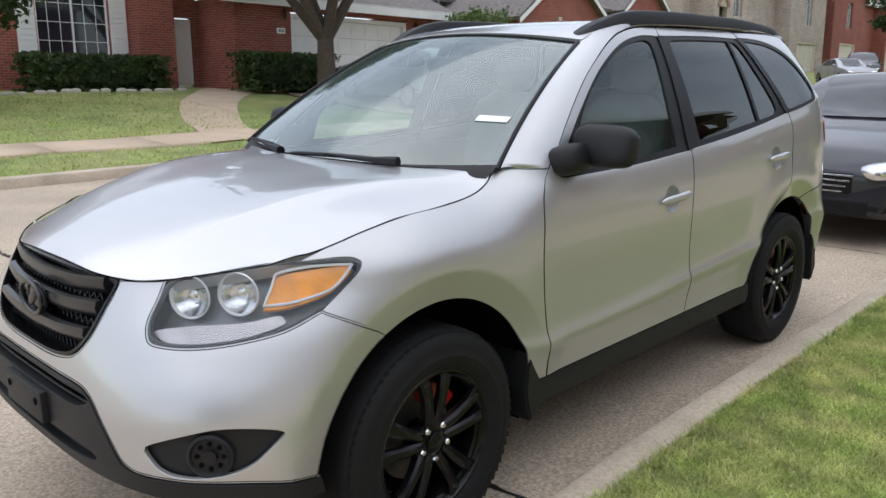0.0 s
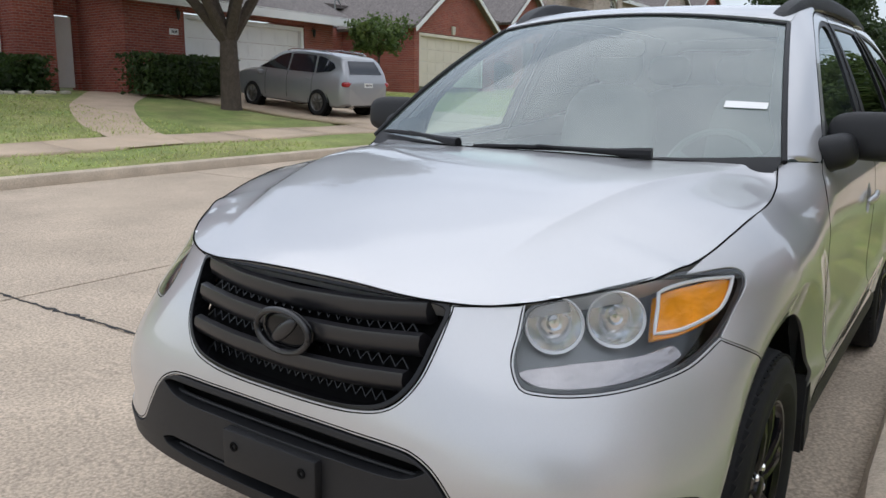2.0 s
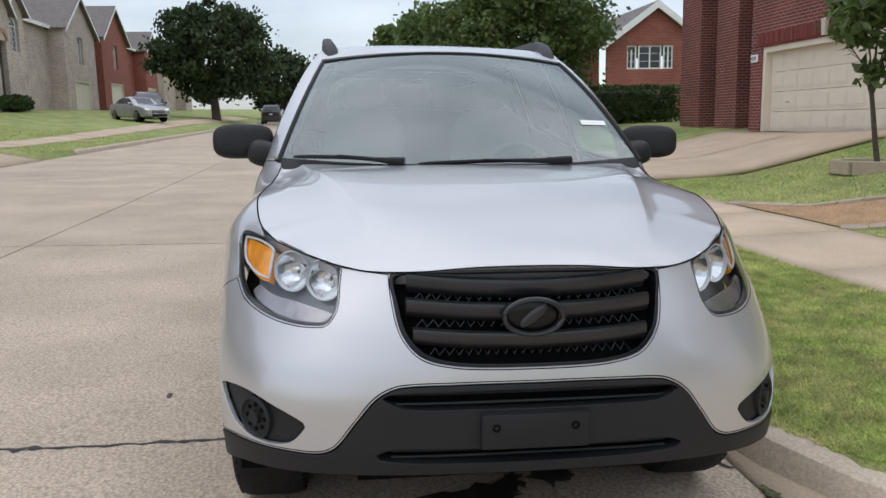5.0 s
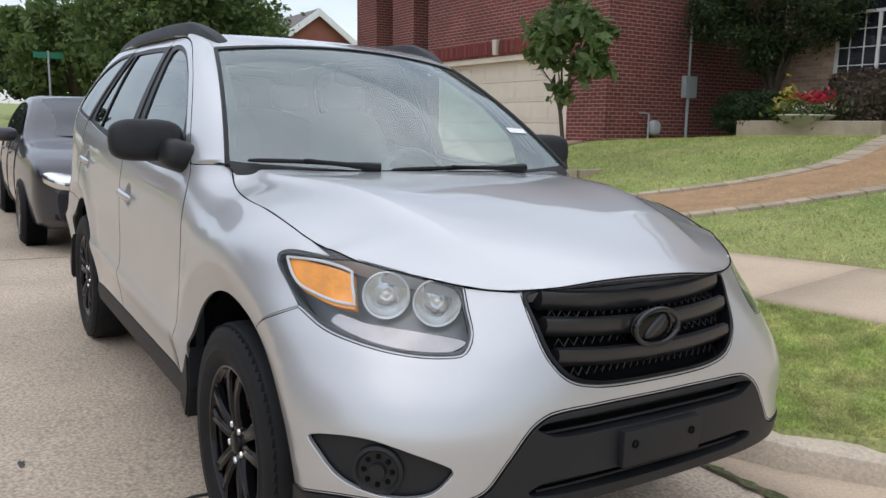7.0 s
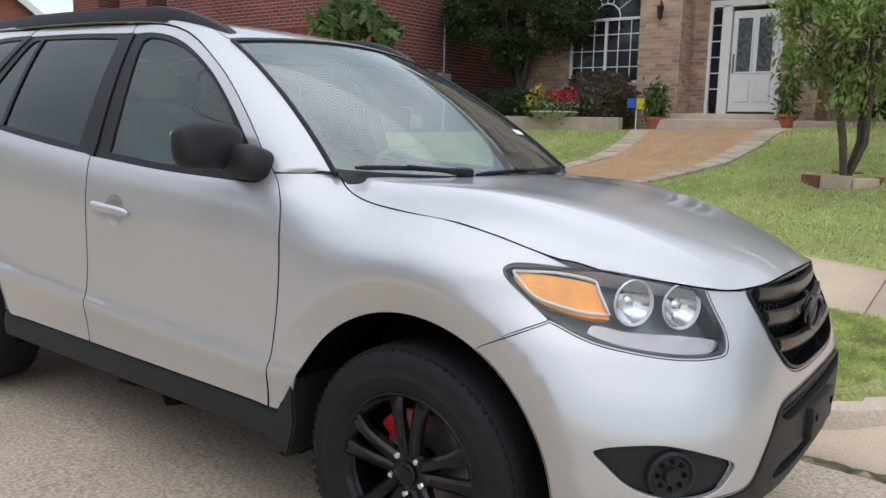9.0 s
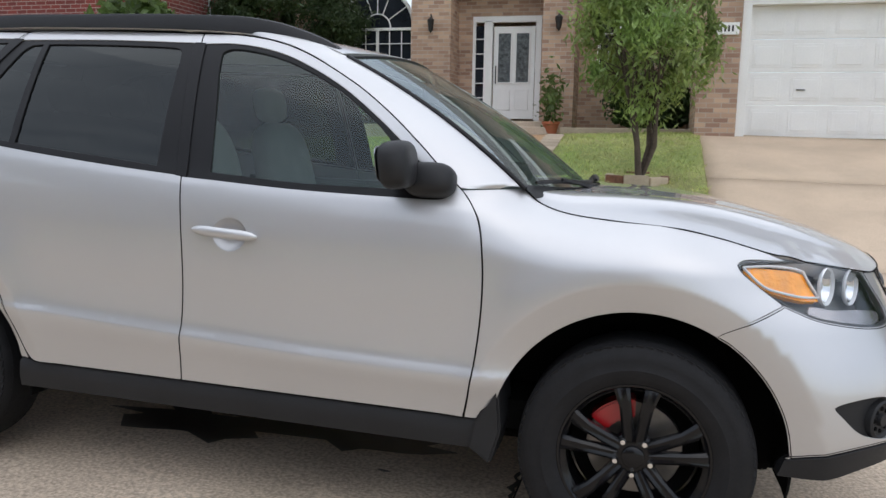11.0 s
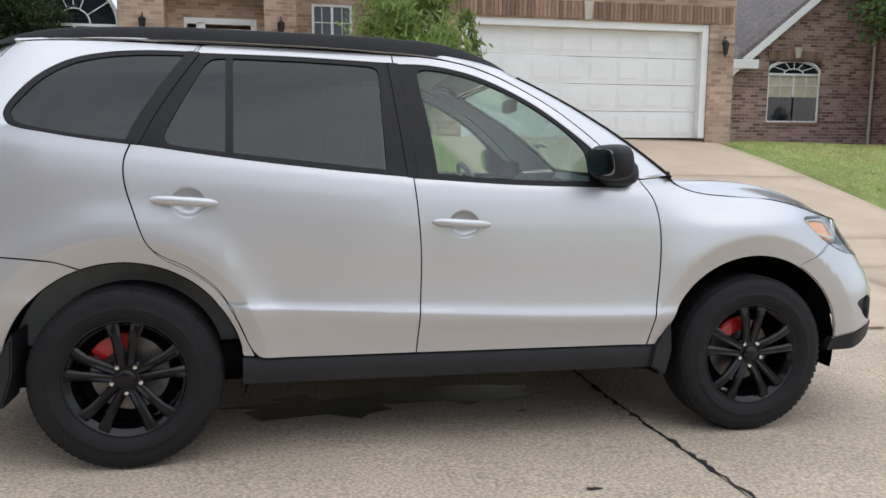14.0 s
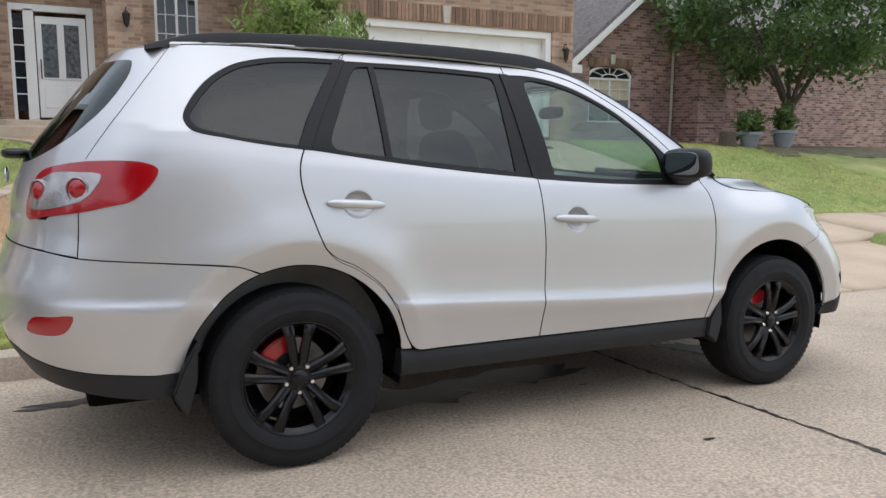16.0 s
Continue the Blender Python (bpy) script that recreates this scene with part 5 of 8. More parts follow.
def on(x, y, z=0.0):
    """The world's place of a point given on the street's frame, z above the ground there."""
    return LEAN @ Vector((x, y, float(lawn_z(x, y)) + z))


def sheet(name, xs, ys, zf, mat, parent=None, label="", smooth=True):
    gx, gy = np.meshgrid(xs, ys)
    p = np.stack([gx.ravel(), gy.ravel(), zf(gx, gy).ravel()], 1)
    nx = len(xs)
    faces = [(j * nx + i, j * nx + i + 1, (j + 1) * nx + i + 1, (j + 1) * nx + i) for j in range(len(ys) - 1) for i in range(nx - 1)]
    ob = mesh_object(name, p, faces, mat, parent, label, smooth)
    if not parent:
        ob.matrix_world = LEAN
    return ob


def in_drive(x, y):
    return ((x > np.where(y < 2.87, 1.2, .62)) & (x < 6.25) & (y > .9) & (y < 10.2)) | ((x > -19.6) & (x < -12.6) & (y < -8.3) & (y > -19.6)) | ((x > -16.6) & (x < -9.6) & (y > .9) & (y < 9.8))


def ground_z(x, y):
    walk_strip = ((y > 2.85) & (y < 4.2)) | ((y < -10.1) & (y > -11.5))
    pave = (x > np.interp(y, [1.0, 1.13, 1.32, 1.6, 1.95, 2.4, 2.9], [-.40, .05, .50, .83, 1.01, 1.09, 1.14])) & (x < 6.35) & (y > .9) & (y < 3.2)
    return lawn_z(x, y) - .20 * (in_drive(x, y) | walk_strip) - .02 * ((y > .9) & (y < 1.3)) - .30 * pave


xs = np.unique(np.concatenate([[-900, -400, -200, -120], np.arange(-90, -24, 2.0), np.arange(-24, -1.4, .4), np.arange(-1.4, 1.2, .1), np.arange(1.2, 16, .4), np.arange(16, 60, 3), [90, 200, 500, 900]]))
ys = np.unique(np.concatenate([[-900, -300, -120, -60, -40], np.arange(-34, -8.6, 1.0), [-8.5, -8.4, -8.39, -8.3, -4, 0, .9, .99, 1.0, 1.1], np.arange(1.2, 3.2, .1), np.arange(3.2, 13, .25), np.arange(13, 30, 2), [40, 70, 150, 400, 900]]))
tagged(sheet("ground", xs, ys, ground_z, SOIL), "mown green lawn over rising soil", "lawn", kind="structure")

road = empty("road", LEAN, "worn tan concrete street in jointed slabs", "road", kind="structure")
mesh_object("road_base", [(-300, -8.42, -.012), (300, -8.42, -.012), (300, 1.02, -.012), (-300, 1.02, -.012)], [(0, 1, 2, 3)], TAR, road)
joints = [-300, -150, -80] + [-.42 - 5.02 * k for k in range(12, -1, -1)] + [4.6 + 5.02 * k for k in range(5)] + [80, 300]
for a, b in zip(joints, joints[1:]):
    for c, d in ((-8.42, -3.66), (-3.65, 1.01)):
        part("slab", block(bmesh.new(), a + .005, b - .005, c + .004, d - .004, -.15, .0, .004), CONCRETE, road)
rng = np.random.default_rng(5)


def blotches(name, line, width, mat, label):
    """A ragged strip of sealant along a line."""
    n = len(line)
    v = []
    for k, (x, y) in enumerate(line):
        w = width * (.35 + 1.3 * rng.random() ** 3)
        v += [(x - w, y, .003), (x + w, y + rng.normal(0, .004), .003)]
    return tagged(mesh_object(name, [LEAN @ Vector(p) for p in v], [(2 * k, 2 * k + 1, 2 * k + 3, 2 * k + 2) for k in range(n - 1)], mat), label, "sealant", kind="stuff")


ysj = np.arange(-8.3, 1.0, .035)
blotches("joint_sealant", [(-.42 + .012 * math.sin(3 * y) + rng.normal(0, .006), y) for y in ysj], .016, TAR, "ragged black tar in a slab joint")
blotches("joint_sealant", [(-5.44 + rng.normal(0, .004), y) for y in ysj], .007, TAR, "thin black tar in a slab joint")
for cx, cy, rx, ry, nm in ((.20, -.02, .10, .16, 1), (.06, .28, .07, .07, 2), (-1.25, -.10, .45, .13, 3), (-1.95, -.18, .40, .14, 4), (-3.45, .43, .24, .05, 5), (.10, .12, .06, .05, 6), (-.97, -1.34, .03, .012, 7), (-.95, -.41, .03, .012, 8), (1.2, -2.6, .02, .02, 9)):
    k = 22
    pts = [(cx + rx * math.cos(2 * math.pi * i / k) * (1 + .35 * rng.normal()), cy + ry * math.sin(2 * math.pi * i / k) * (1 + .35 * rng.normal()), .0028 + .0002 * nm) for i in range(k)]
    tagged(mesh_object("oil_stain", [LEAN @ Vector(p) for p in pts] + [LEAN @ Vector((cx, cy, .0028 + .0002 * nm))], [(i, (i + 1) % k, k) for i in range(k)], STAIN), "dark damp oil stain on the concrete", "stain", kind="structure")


def ragged_line(name, line, width, z, mat, label, category):
    """A ragged strip along any line on the paving: moss in a joint, or a crack."""
    v = []
    for k, (x, y) in enumerate(line):
        x0, y0 = line[max(0, k - 1)]
        x1, y1 = line[min(len(line) - 1, k + 1)]
        d = Vector((x1 - x0, y1 - y0, 0)).normalized()
        w = width * (.3 + 1.4 * rng.random() ** 2)
        v += [(x - d.y * w, y + d.x * w, z), (x + d.y * w, y - d.x * w, z)]
    return tagged(mesh_object(name, [LEAN @ Vector(p) for p in v], [(2 * k, 2 * k + 2, 2 * k + 3, 2 * k + 1) for k in range(len(line) - 1)], mat), label, category, kind="structure")


def wander(points, step=.03, shake=.006):
    p = resample(points, max(3, int(sum(math.dist(a, b) for a, b in zip(points, points[1:])) / step)))
    return [(float(a + rng.normal(0, shake)), float(b + rng.normal(0, shake))) for a, b in p]


ragged_line("joint_moss", wander([(.25, 1.02), (.8, 1.03), (1.5, 1.02), (2.4, 1.02)]), .022, .0165, MOSS, "dry green moss in the gutter joint", "moss")
ragged_line("gutter_crack", wander([(.02, .72), (.06, .82), (.02, .92), (.08, 1.0)], .02), .008, .0032, TAR, "dark crack in the gutter concrete", "crack")


def kerb(points, s, label="worn tan concrete kerb with a rounded edge"):
    """A kerb along points; s: the side, +1 or -1, on which the lawn lies."""
    line = []
    for k, (x, y, h) in enumerate(points):
        x0, y0, _ = points[max(0, k - 1)]
        x1, y1, _ = points[min(len(points) - 1, k + 1)]
        d = Vector((x1 - x0, y1 - y0, 0)).normalized()
        line.append(((x, y, 0), tuple(Vector((-d.y, d.x, 0)) * s), (0, 0, h / .14), 1.0))
    bm = sweep(bmesh.new(), line, [(0, -.1), (0, .0), (.012, .085), (.03, .125), (.06, .14), (.155, .143), (.165, .135), (.165, -.1)])
    ob = part("kerb", bm, KERB, None, "", True)
    ob.matrix_world = LEAN
    return tagged(ob, label, "kerb", kind="structure")


straight = [(x, 1.0, .14) for x in (-150, -60, -30, -20)]
kerb(straight + [(-18.2, 1.05, .13), (-17.4, 1.35, .10), (-17.0, 1.9, .04)], 1)
kerb([(-9.0, 1.9, .04), (-8.6, 1.35, .10), (-7.8, 1.05, .13)] + [(x, 1.0, .14) for x in (-7, -5, -3, -1.5, -.8)] + [(-.23, 1.03, .14), (.12, 1.09, .14), (.48, 1.22, .14), (.80, 1.42, .14), (1.04, 1.70, .14), (1.17, 2.05, .15), (1.25, 2.4, .17), (1.30, 2.88, .21)], 1)
kerb([(6.0, 2.8, .05), (6.1, 2.2, .08), (6.4, 1.5, .12), (7.0, 1.1, .14), (8, 1.0, .14), (30, 1.0, .14), (150, 1.0, .14)], 1)
kerb([(150, -8.4, .14), (20, -8.4, .14), (0, -8.4, .14), (-10.2, -8.4, .14), (-11.2, -8.55, .13), (-12.0, -9.1, .08), (-12.3, -9.8, .04)], 1)
kerb([(-20.0, -9.8, .04), (-20.3, -9.1, .08), (-21.2, -8.55, .13), (-22.5, -8.4, .14), (-60, -8.4, .14), (-200, -8.4, .14)], 1)


def slabs(name, x0, x1, n, y0, y1, zf, mat, label, ny=8):
    root = empty(name, LEAN, label, "pavement", kind="structure")
    for k in range(n):
        a, b = x0 + (x1 - x0) * k / n + .006, x0 + (x1 - x0) * (k + 1) / n - .006
        nx = max(2, int((b - a) / .5) + 1)
        gx, gy = np.linspace(a, b, nx), np.linspace(y0, y1, ny)
        ob = sheet("slab", gx, gy, zf, mat, root)
        md = ob.modifiers.new("thick", "SOLIDIFY")
        md.thickness, md.offset = .08, -1
    return root


slabs("sidewalk_near", -60, 40, 66, 2.9, 4.15, lambda x, y: (lawn_z(x, y) + .012) + (DRIVE(y) - lawn_z(x, y) - .008) * np.clip((x - .2) / 1.3, 0, 1) * np.clip((6.9 - x) / .6, 0, 1), WALK, "tan concrete sidewalk slabs")
slabs("sidewalk_far", -80, 30, 60, -11.45, -10.15, lambda x, y: lawn_z(x, y) + .012, WALK, "tan concrete sidewalk slabs across the street")
for k, (a, b) in enumerate(((1.02, 2.89), (4.16, 7.0), (7.0, 9.9))):
    root = empty("driveway", LEAN, "tan concrete driveway rising to the garage", "driveway", kind="structure")
    for c, d in ((.62, 3.42), (3.43, 6.2)):
        lo = -.95 if (k == 0 and c < 1) else 0
        ob = sheet("slab", np.linspace(c + lo + .004, d + (.5 if k == 0 and c > 1 else 0) - .004, 12), np.linspace(a + .004, b - .004, 10), lambda x, y: DRIVE(y), WALK, root)
        md = ob.modifiers.new("thick", "SOLIDIFY")
        md.thickness, md.offset = .12, -1
slabs("driveway_far", -19.3, -12.9, 2, -19.6, -8.5, lambda x, y: np.where(y > -10.0, .02 + .25 * (-8.5 - y) / 1.5, lawn_z(x, y) + .012), WALK, "tan concrete driveway across the street", 16)
slabs("driveway_next", -16.4, -9.8, 2, 1.05, 9.6, lambda x, y: np.where(y < 2.9, .02 + .24 * (y - 1.05) / 1.85, lawn_z(x, y) + .012), WALK, "tan concrete driveway of the red house", 14)


def path_strip(name, left, right, zoff, mat, label, n=40):
    a, b = resample(left, n), resample(right, n)
    rows = [a + (b - a) * t for t in (0, .33, .67, 1)]
    v = [LEAN @ Vector((x, y, float(lawn_z(x, y)) + zoff)) for r in rows for x, y in r]
    ob = mesh_object(name, v, [(r * n + i, r * n + i + 1, (r + 1) * n + i + 1, (r + 1) * n + i) for r in range(3) for i in range(n - 1)], mat, None, "", True)
    return tagged(ob, label, "path", kind="structure")


LEFT = [(-6.3, 4.2), (-5.3, 5.1), (-4.4, 6.0), (-3.65, 6.95), (-3.3, 7.8), (-3.4, 8.8), (-3.9, 10.3), (-4.1, 11.7)]
RIGHT = [(-4.1, 4.2), (-3.5, 5.0), (-2.8, 5.8), (-2.1, 6.6), (-1.65, 7.4), (-1.55, 8.6), (-1.65, 10.2), (-2.0, 11.7)]
path_strip("front_path", LEFT, RIGHT, .012, PEBBLE, "brown exposed-aggregate front path")
border = empty("path_border", LEAN, "tan stone border along the front path", "path border", kind="structure")
for line, s in ((LEFT, -1), (RIGHT, 1)):
    p = resample(line, 36)
    for a, b in zip(p, p[1:]):
        d = Vector((b[0] - a[0], b[1] - a[1], 0))
        n = Vector((d.y, -d.x, 0)).normalized()
        m = (a + b) / 2
        z = float(lawn_z(m[0], m[1]))
        slope = float(lawn_z(b[0], b[1]) - lawn_z(a[0], a[1]))
        bm = block(bmesh.new(), -.145, .145, -d.length / 2 + .006, d.length / 2 - .006, -.06, .024, .008)
        ob = part("stone", bm, STONE, border)
        ob.matrix_local = Matrix.Translation((m[0], m[1], z)) @ Matrix.Rotation(math.atan2(-d.x, d.y), 4, "Z") @ Matrix.Rotation(math.atan2(slope, d.length), 4, "X")


# ---- grass
def blades(name, count, box_xy, keep, height, width, label):
    x = rng.uniform(box_xy[0], box_xy[1], count)
    y = rng.uniform(box_xy[2], box_xy[3], count)
    k = keep(x, y)
    x, y = x[k], y[k]
    n = len(x)
    z = lawn_z(x, y)
    a = rng.uniform(0, 2 * math.pi, n)
    h = height * rng.uniform(.5, 1.25, n)
    lean = rng.normal(0, .8, (n, 2)) * h[:, None]
    w = width * rng.uniform(.6, 1.3, n)
    base = np.stack([x, y, z - .005], 1)
    side = np.stack([np.cos(a), np.sin(a), 0 * a], 1) * w[:, None]
    tip = base + np.concatenate([lean, h[:, None]], 1)
    v = np.stack([base - side, base + side, tip], 1).reshape(-1, 3)
    f = np.arange(3 * n).reshape(-1, 3)
    me = bpy.data.meshes.new(name)
    me.from_pydata(v, [], f.tolist())
    me.materials.append(GRASS)
    ob = new(name, me)
    ob.matrix_world = LEAN
    return tagged(ob, label, "grass", kind="stuff")


def open_lawn(x, y):
    w = np.interp(y, [p[1] for p in LEFT], [p[0] for p in LEFT]), np.interp(y, [p[1] for p in RIGHT], [p[0] for p in RIGHT])
    on_path = (y > 4.15) & (y < 11.9) & (x > w[0] - .16) & (x < w[1] + .16)
    kerb_x = np.interp(y, [1.0, 1.13, 1.32, 1.6, 1.95, 2.4, 2.9], [-.53, -.08, .38, .72, .90, 1.0, 1.05])
    return ~in_drive(x, y) & ~on_path & ((y < 2.86) & (x < kerb_x) & (y > 1.17) | (y > 4.2) | (y < -11.5) | ((y > -10.1) & (y < -8.6))) & ~((y < 2.9) & (x > -17.2) & (x < -8.8))


blades("grass", 230000, (-7, 1.05, 1.17, 2.88), open_lawn, .032, .0032, "short green grass on the verge")
blades("grass", 110000, (-9, 12, 4.2, 11.5), open_lawn, .05, .006, "short green grass on the front lawn")
blades("grass", 50000, (-34, 4, -19, -8.6), open_lawn, .06, .012, "short grass across the street")


# ---- plants
def leaf_mesh(name, centres, size, mat, parent, long=1.6, droop=0.0):
    """Many small folded leaves about the given places, joined in one mesh."""
    c = np.asarray(centres, float)
    n = len(c)
    d = rng.normal(0, 1, (n, 3))
    d[:, 2] = d[:, 2] * (1 - droop) - droop * 2.0
    d /= np.linalg.norm(d, axis=1, keepdims=True)
    s = np.cross(d, rng.normal(0, 1, (n, 3)))
    s /= np.maximum(1e-6, np.linalg.norm(s, axis=1, keepdims=True))
    k = size * rng.uniform(.6, 1.35, (n, 1))
    v = np.stack([c - d * k * long * .5, c + s * k * .45, c + d * k * long * .5, c - s * k * .45], 1).reshape(-1, 3)
    f = np.arange(4 * n).reshape(-1, 4)
    me = bpy.data.meshes.new(name)
    me.from_pydata(v, [], f.tolist())
    me.materials.append(mat)
    ob = new(name, me)
    ob.parent = parent
    ob["kind"] = "stuff"
    return ob


def tree(base, height, trunk_r, fork, crown, clumps, leaves, leaf, mat, label, name="tree", droop=0.0, long=1.6, stems=1, lift=0.0, spread=.55):
    """Tapered trunk, forking limbs and a crown of leaf clumps. crown: (radius, half height, centre height)."""
    root = empty(name, Matrix.Translation(base), label, "tree")
    bm = bmesh.new()
    ends = []
    for st in range(stems):
        off = Vector((rng.normal(0, .06), rng.normal(0, .06), 0)) * (stems > 1)
        tip = Vector((rng.normal(0, .05), rng.normal(0, .05), fork)) + off * 1.3
        tube(bm, [off * .4 + Vector((0, 0, -.15)), off * .5 + Vector((0, 0, .05)), off + tip * .5, tip], [trunk_r * 1.5, trunk_r * 1.1, trunk_r, trunk_r * .85], 10)
        for k in range(6):
            a = 2 * math.pi * (k + rng.random() * .7) / 6
            e = Vector((math.cos(a) * crown[0] * rng.uniform(.4, .8), math.sin(a) * crown[0] * rng.uniform(.4, .8), crown[2] + crown[1] * rng.uniform(-.4, .7)))
            mid = tip.lerp(e, .45) + Vector((0, 0, crown[1] * .12))
            if name == "oak_tree":
                mid = tip + Vector(((e - tip).x * .62, (e - tip).y * .62, (e - tip).z * .42))
            tube(bm, [tip - Vector((0, 0, trunk_r)), tip.lerp(mid, .5), mid, e], [trunk_r * .7, trunk_r * .5, trunk_r * .33, trunk_r * .1], 7)
            for j in range(3):
                e2 = mid.lerp(e, rng.uniform(.1, .8))
                q = e2 + Vector((rng.normal(), rng.normal(), rng.normal() * .5)) * crown[0] * .3
                tube(bm, [e2, e2.lerp(q, .5) + Vector((0, 0, .05)), q], [trunk_r * .22, trunk_r * .15, trunk_r * .05], 5)
    part("trunk", bm, BARK, root, "", True)
    u = rng.normal(0, 1, (clumps, 3))
    u /= np.linalg.norm(u, axis=1, keepdims=True)
    r = rng.uniform(.35, 1.0, (clumps, 1)) ** .6
    cc = u * r * np.array([crown[0], crown[0], crown[1]]) + np.array([0, 0, crown[2]])
    cc[:, 2] += lift * np.hypot(cc[:, 0], cc[:, 1])
    cs = rng.uniform(.55, 1.3, (clumps, 1)) * crown[0] * spread / clumps ** (1 / 3) * 1.5
    pick = rng.integers(0, clumps, leaves)
    pts = cc[pick] + rng.normal(0, .6, (leaves, 3)) * cs[pick] * np.array([1, 1, .75 + droop])
    leaf_mesh("crown", pts, leaf, mat, root, long, droop)
    return root


def shrub(base, size, leaves, leaf, mat, label, name="shrub", boxy=False, category="shrub", long=1.5):
    """A bush: twigs inside, leaves thick towards the outside, uneven."""
    root = empty(name, Matrix.Translation(base), label, category)
    u = rng.uniform(-1, 1, (leaves, 3)) if boxy else rng.normal(0, 1, (leaves, 3))
    if boxy:
        k = np.max(np.abs(u), axis=1, keepdims=True)
        u = u / k * rng.uniform(.78, 1.03, (leaves, 1))
    else:
        u = u / np.linalg.norm(u, axis=1, keepdims=True) * rng.uniform(.55, 1.0, (leaves, 1)) ** .5
    bump = 1 + .10 * np.sin(u[:, :1] * 7 + 1.3) * np.cos(u[:, 1:2] * 6) + .06 * np.sin(u[:, 2:3] * 11)
    p = u * bump * np.array(size) + np.array([0, 0, size[2]])
    p[:, 2] = np.maximum(p[:, 2], .02)
    leaf_mesh("foliage", p, leaf, mat, root, long)
    bm = bmesh.new()
    for k in range(9):
        a = rng.uniform(0, 2 * math.pi)
        tube(bm, [(0, 0, -.1), (.3 * size[0] * math.cos(a), .3 * size[1] * math.sin(a), size[2] * .7), (.8 * size[0] * math.cos(a), .8 * size[1] * math.sin(a), size[2] * rng.uniform(.9, 1.7))], [.02, .014, .004], 5)
    part("twigs", bm, BARK, root)
    # a solid dark core stands in for the shade inside the bush
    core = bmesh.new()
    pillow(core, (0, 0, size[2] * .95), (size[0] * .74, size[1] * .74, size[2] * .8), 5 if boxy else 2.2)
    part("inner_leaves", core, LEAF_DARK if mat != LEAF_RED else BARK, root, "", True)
    return root


# ---- houses
def wall(parent, along, u0, u1, z0, z1, d0, d1, mat, openings=(), name="wall"):
    """A wall from u0 to u1 along x or y, between the depths d0 and d1, with openings (u0, u1, z0, z1) right through."""
    us = sorted({u0, u1, *(min(max(q, u0), u1) for o in openings for q in o[:2])})
    zs = sorted({z0, z1, *(min(max(q, z0), z1) for o in openings for q in o[2:])})
    bm = bmesh.new()
    to = (lambda u, z: (u, d0, z)) if along == "x" else (lambda u, z: (d0, u, z))
    grid = {(u, z): bm.verts.new(to(u, z)) for u in us for z in zs}
    for p, q in zip(us, us[1:]):
        for r, t in zip(zs, zs[1:]):
            if not any(o[0] < (p + q) / 2 < o[1] and o[2] < (r + t) / 2 < o[3] for o in openings):
                bm.faces.new((grid[p, r], grid[q, r], grid[q, t], grid[p, t]))
    bmesh.ops.delete(bm, geom=[v for v in bm.verts if not v.link_faces], context="VERTS")
    out = bmesh.ops.extrude_face_region(bm, geom=bm.faces[:])
    shift = Vector((0, d1 - d0, 0)) if along == "x" else Vector((d1 - d0, 0, 0))
    bmesh.ops.translate(bm, vec=shift, verts=[v for v in out["geom"] if isinstance(v, bmesh.types.BMVert)])
    bmesh.ops.recalc_face_normals(bm, faces=bm.faces[:])
    return part(name, bm, mat, parent)


def garage_door(parent, x0, x1, z0, z1, y, s, mat=None, rows=4, cols=8):
    """A sectional door with raised panels, facing -y (s = -1) or +y (s = 1), in its painted frame."""
    mat = mat or WHITE
    door = new("garage_door")
    door.parent = parent
    door["label"] = "white sectional garage door with raised panels" if mat == WHITE else "cream sectional garage door with raised panels"
    h = (z1 - z0) / rows
    for r in range(rows):
        bm = block(bmesh.new(), x0, x1, y - .02, y + .02, z0 + r * h + .004, z0 + (r + 1) * h - .004, .006)
        w = (x1 - x0) / cols
        for c in range(cols):
            for m, t in ((.07, .008), (.11, .016)):
                block(bm, x0 + c * w + m, x0 + (c + 1) * w - m, min(y + s * .02, y + s * (.02 + t)), max(y + s * .02, y + s * (.02 + t)), z0 + r * h + m, z0 + (r + 1) * h - m, .004)
        part("door_section", bm, mat, door)
    bm = block(bmesh.new(), x0 + .72, x0 + .84, min(y, y + s * .06), max(y, y + s * .06), z0 + h * 1.45, z0 + h * 1.48, .003)
    part("door_handle", bm, IRON, door)
    for a, b, c, d in ((x0 - .13, x0, z0, z1 + .13), (x1, x1 + .13, z0, z1 + .13), (x0, x1, z1, z1 + .13)):
        part("door_frame", block(bmesh.new(), a, b, min(y - s * .02, y + s * .18), max(y - s * .02, y + s * .18), c, d, .006), mat, door)
    return door


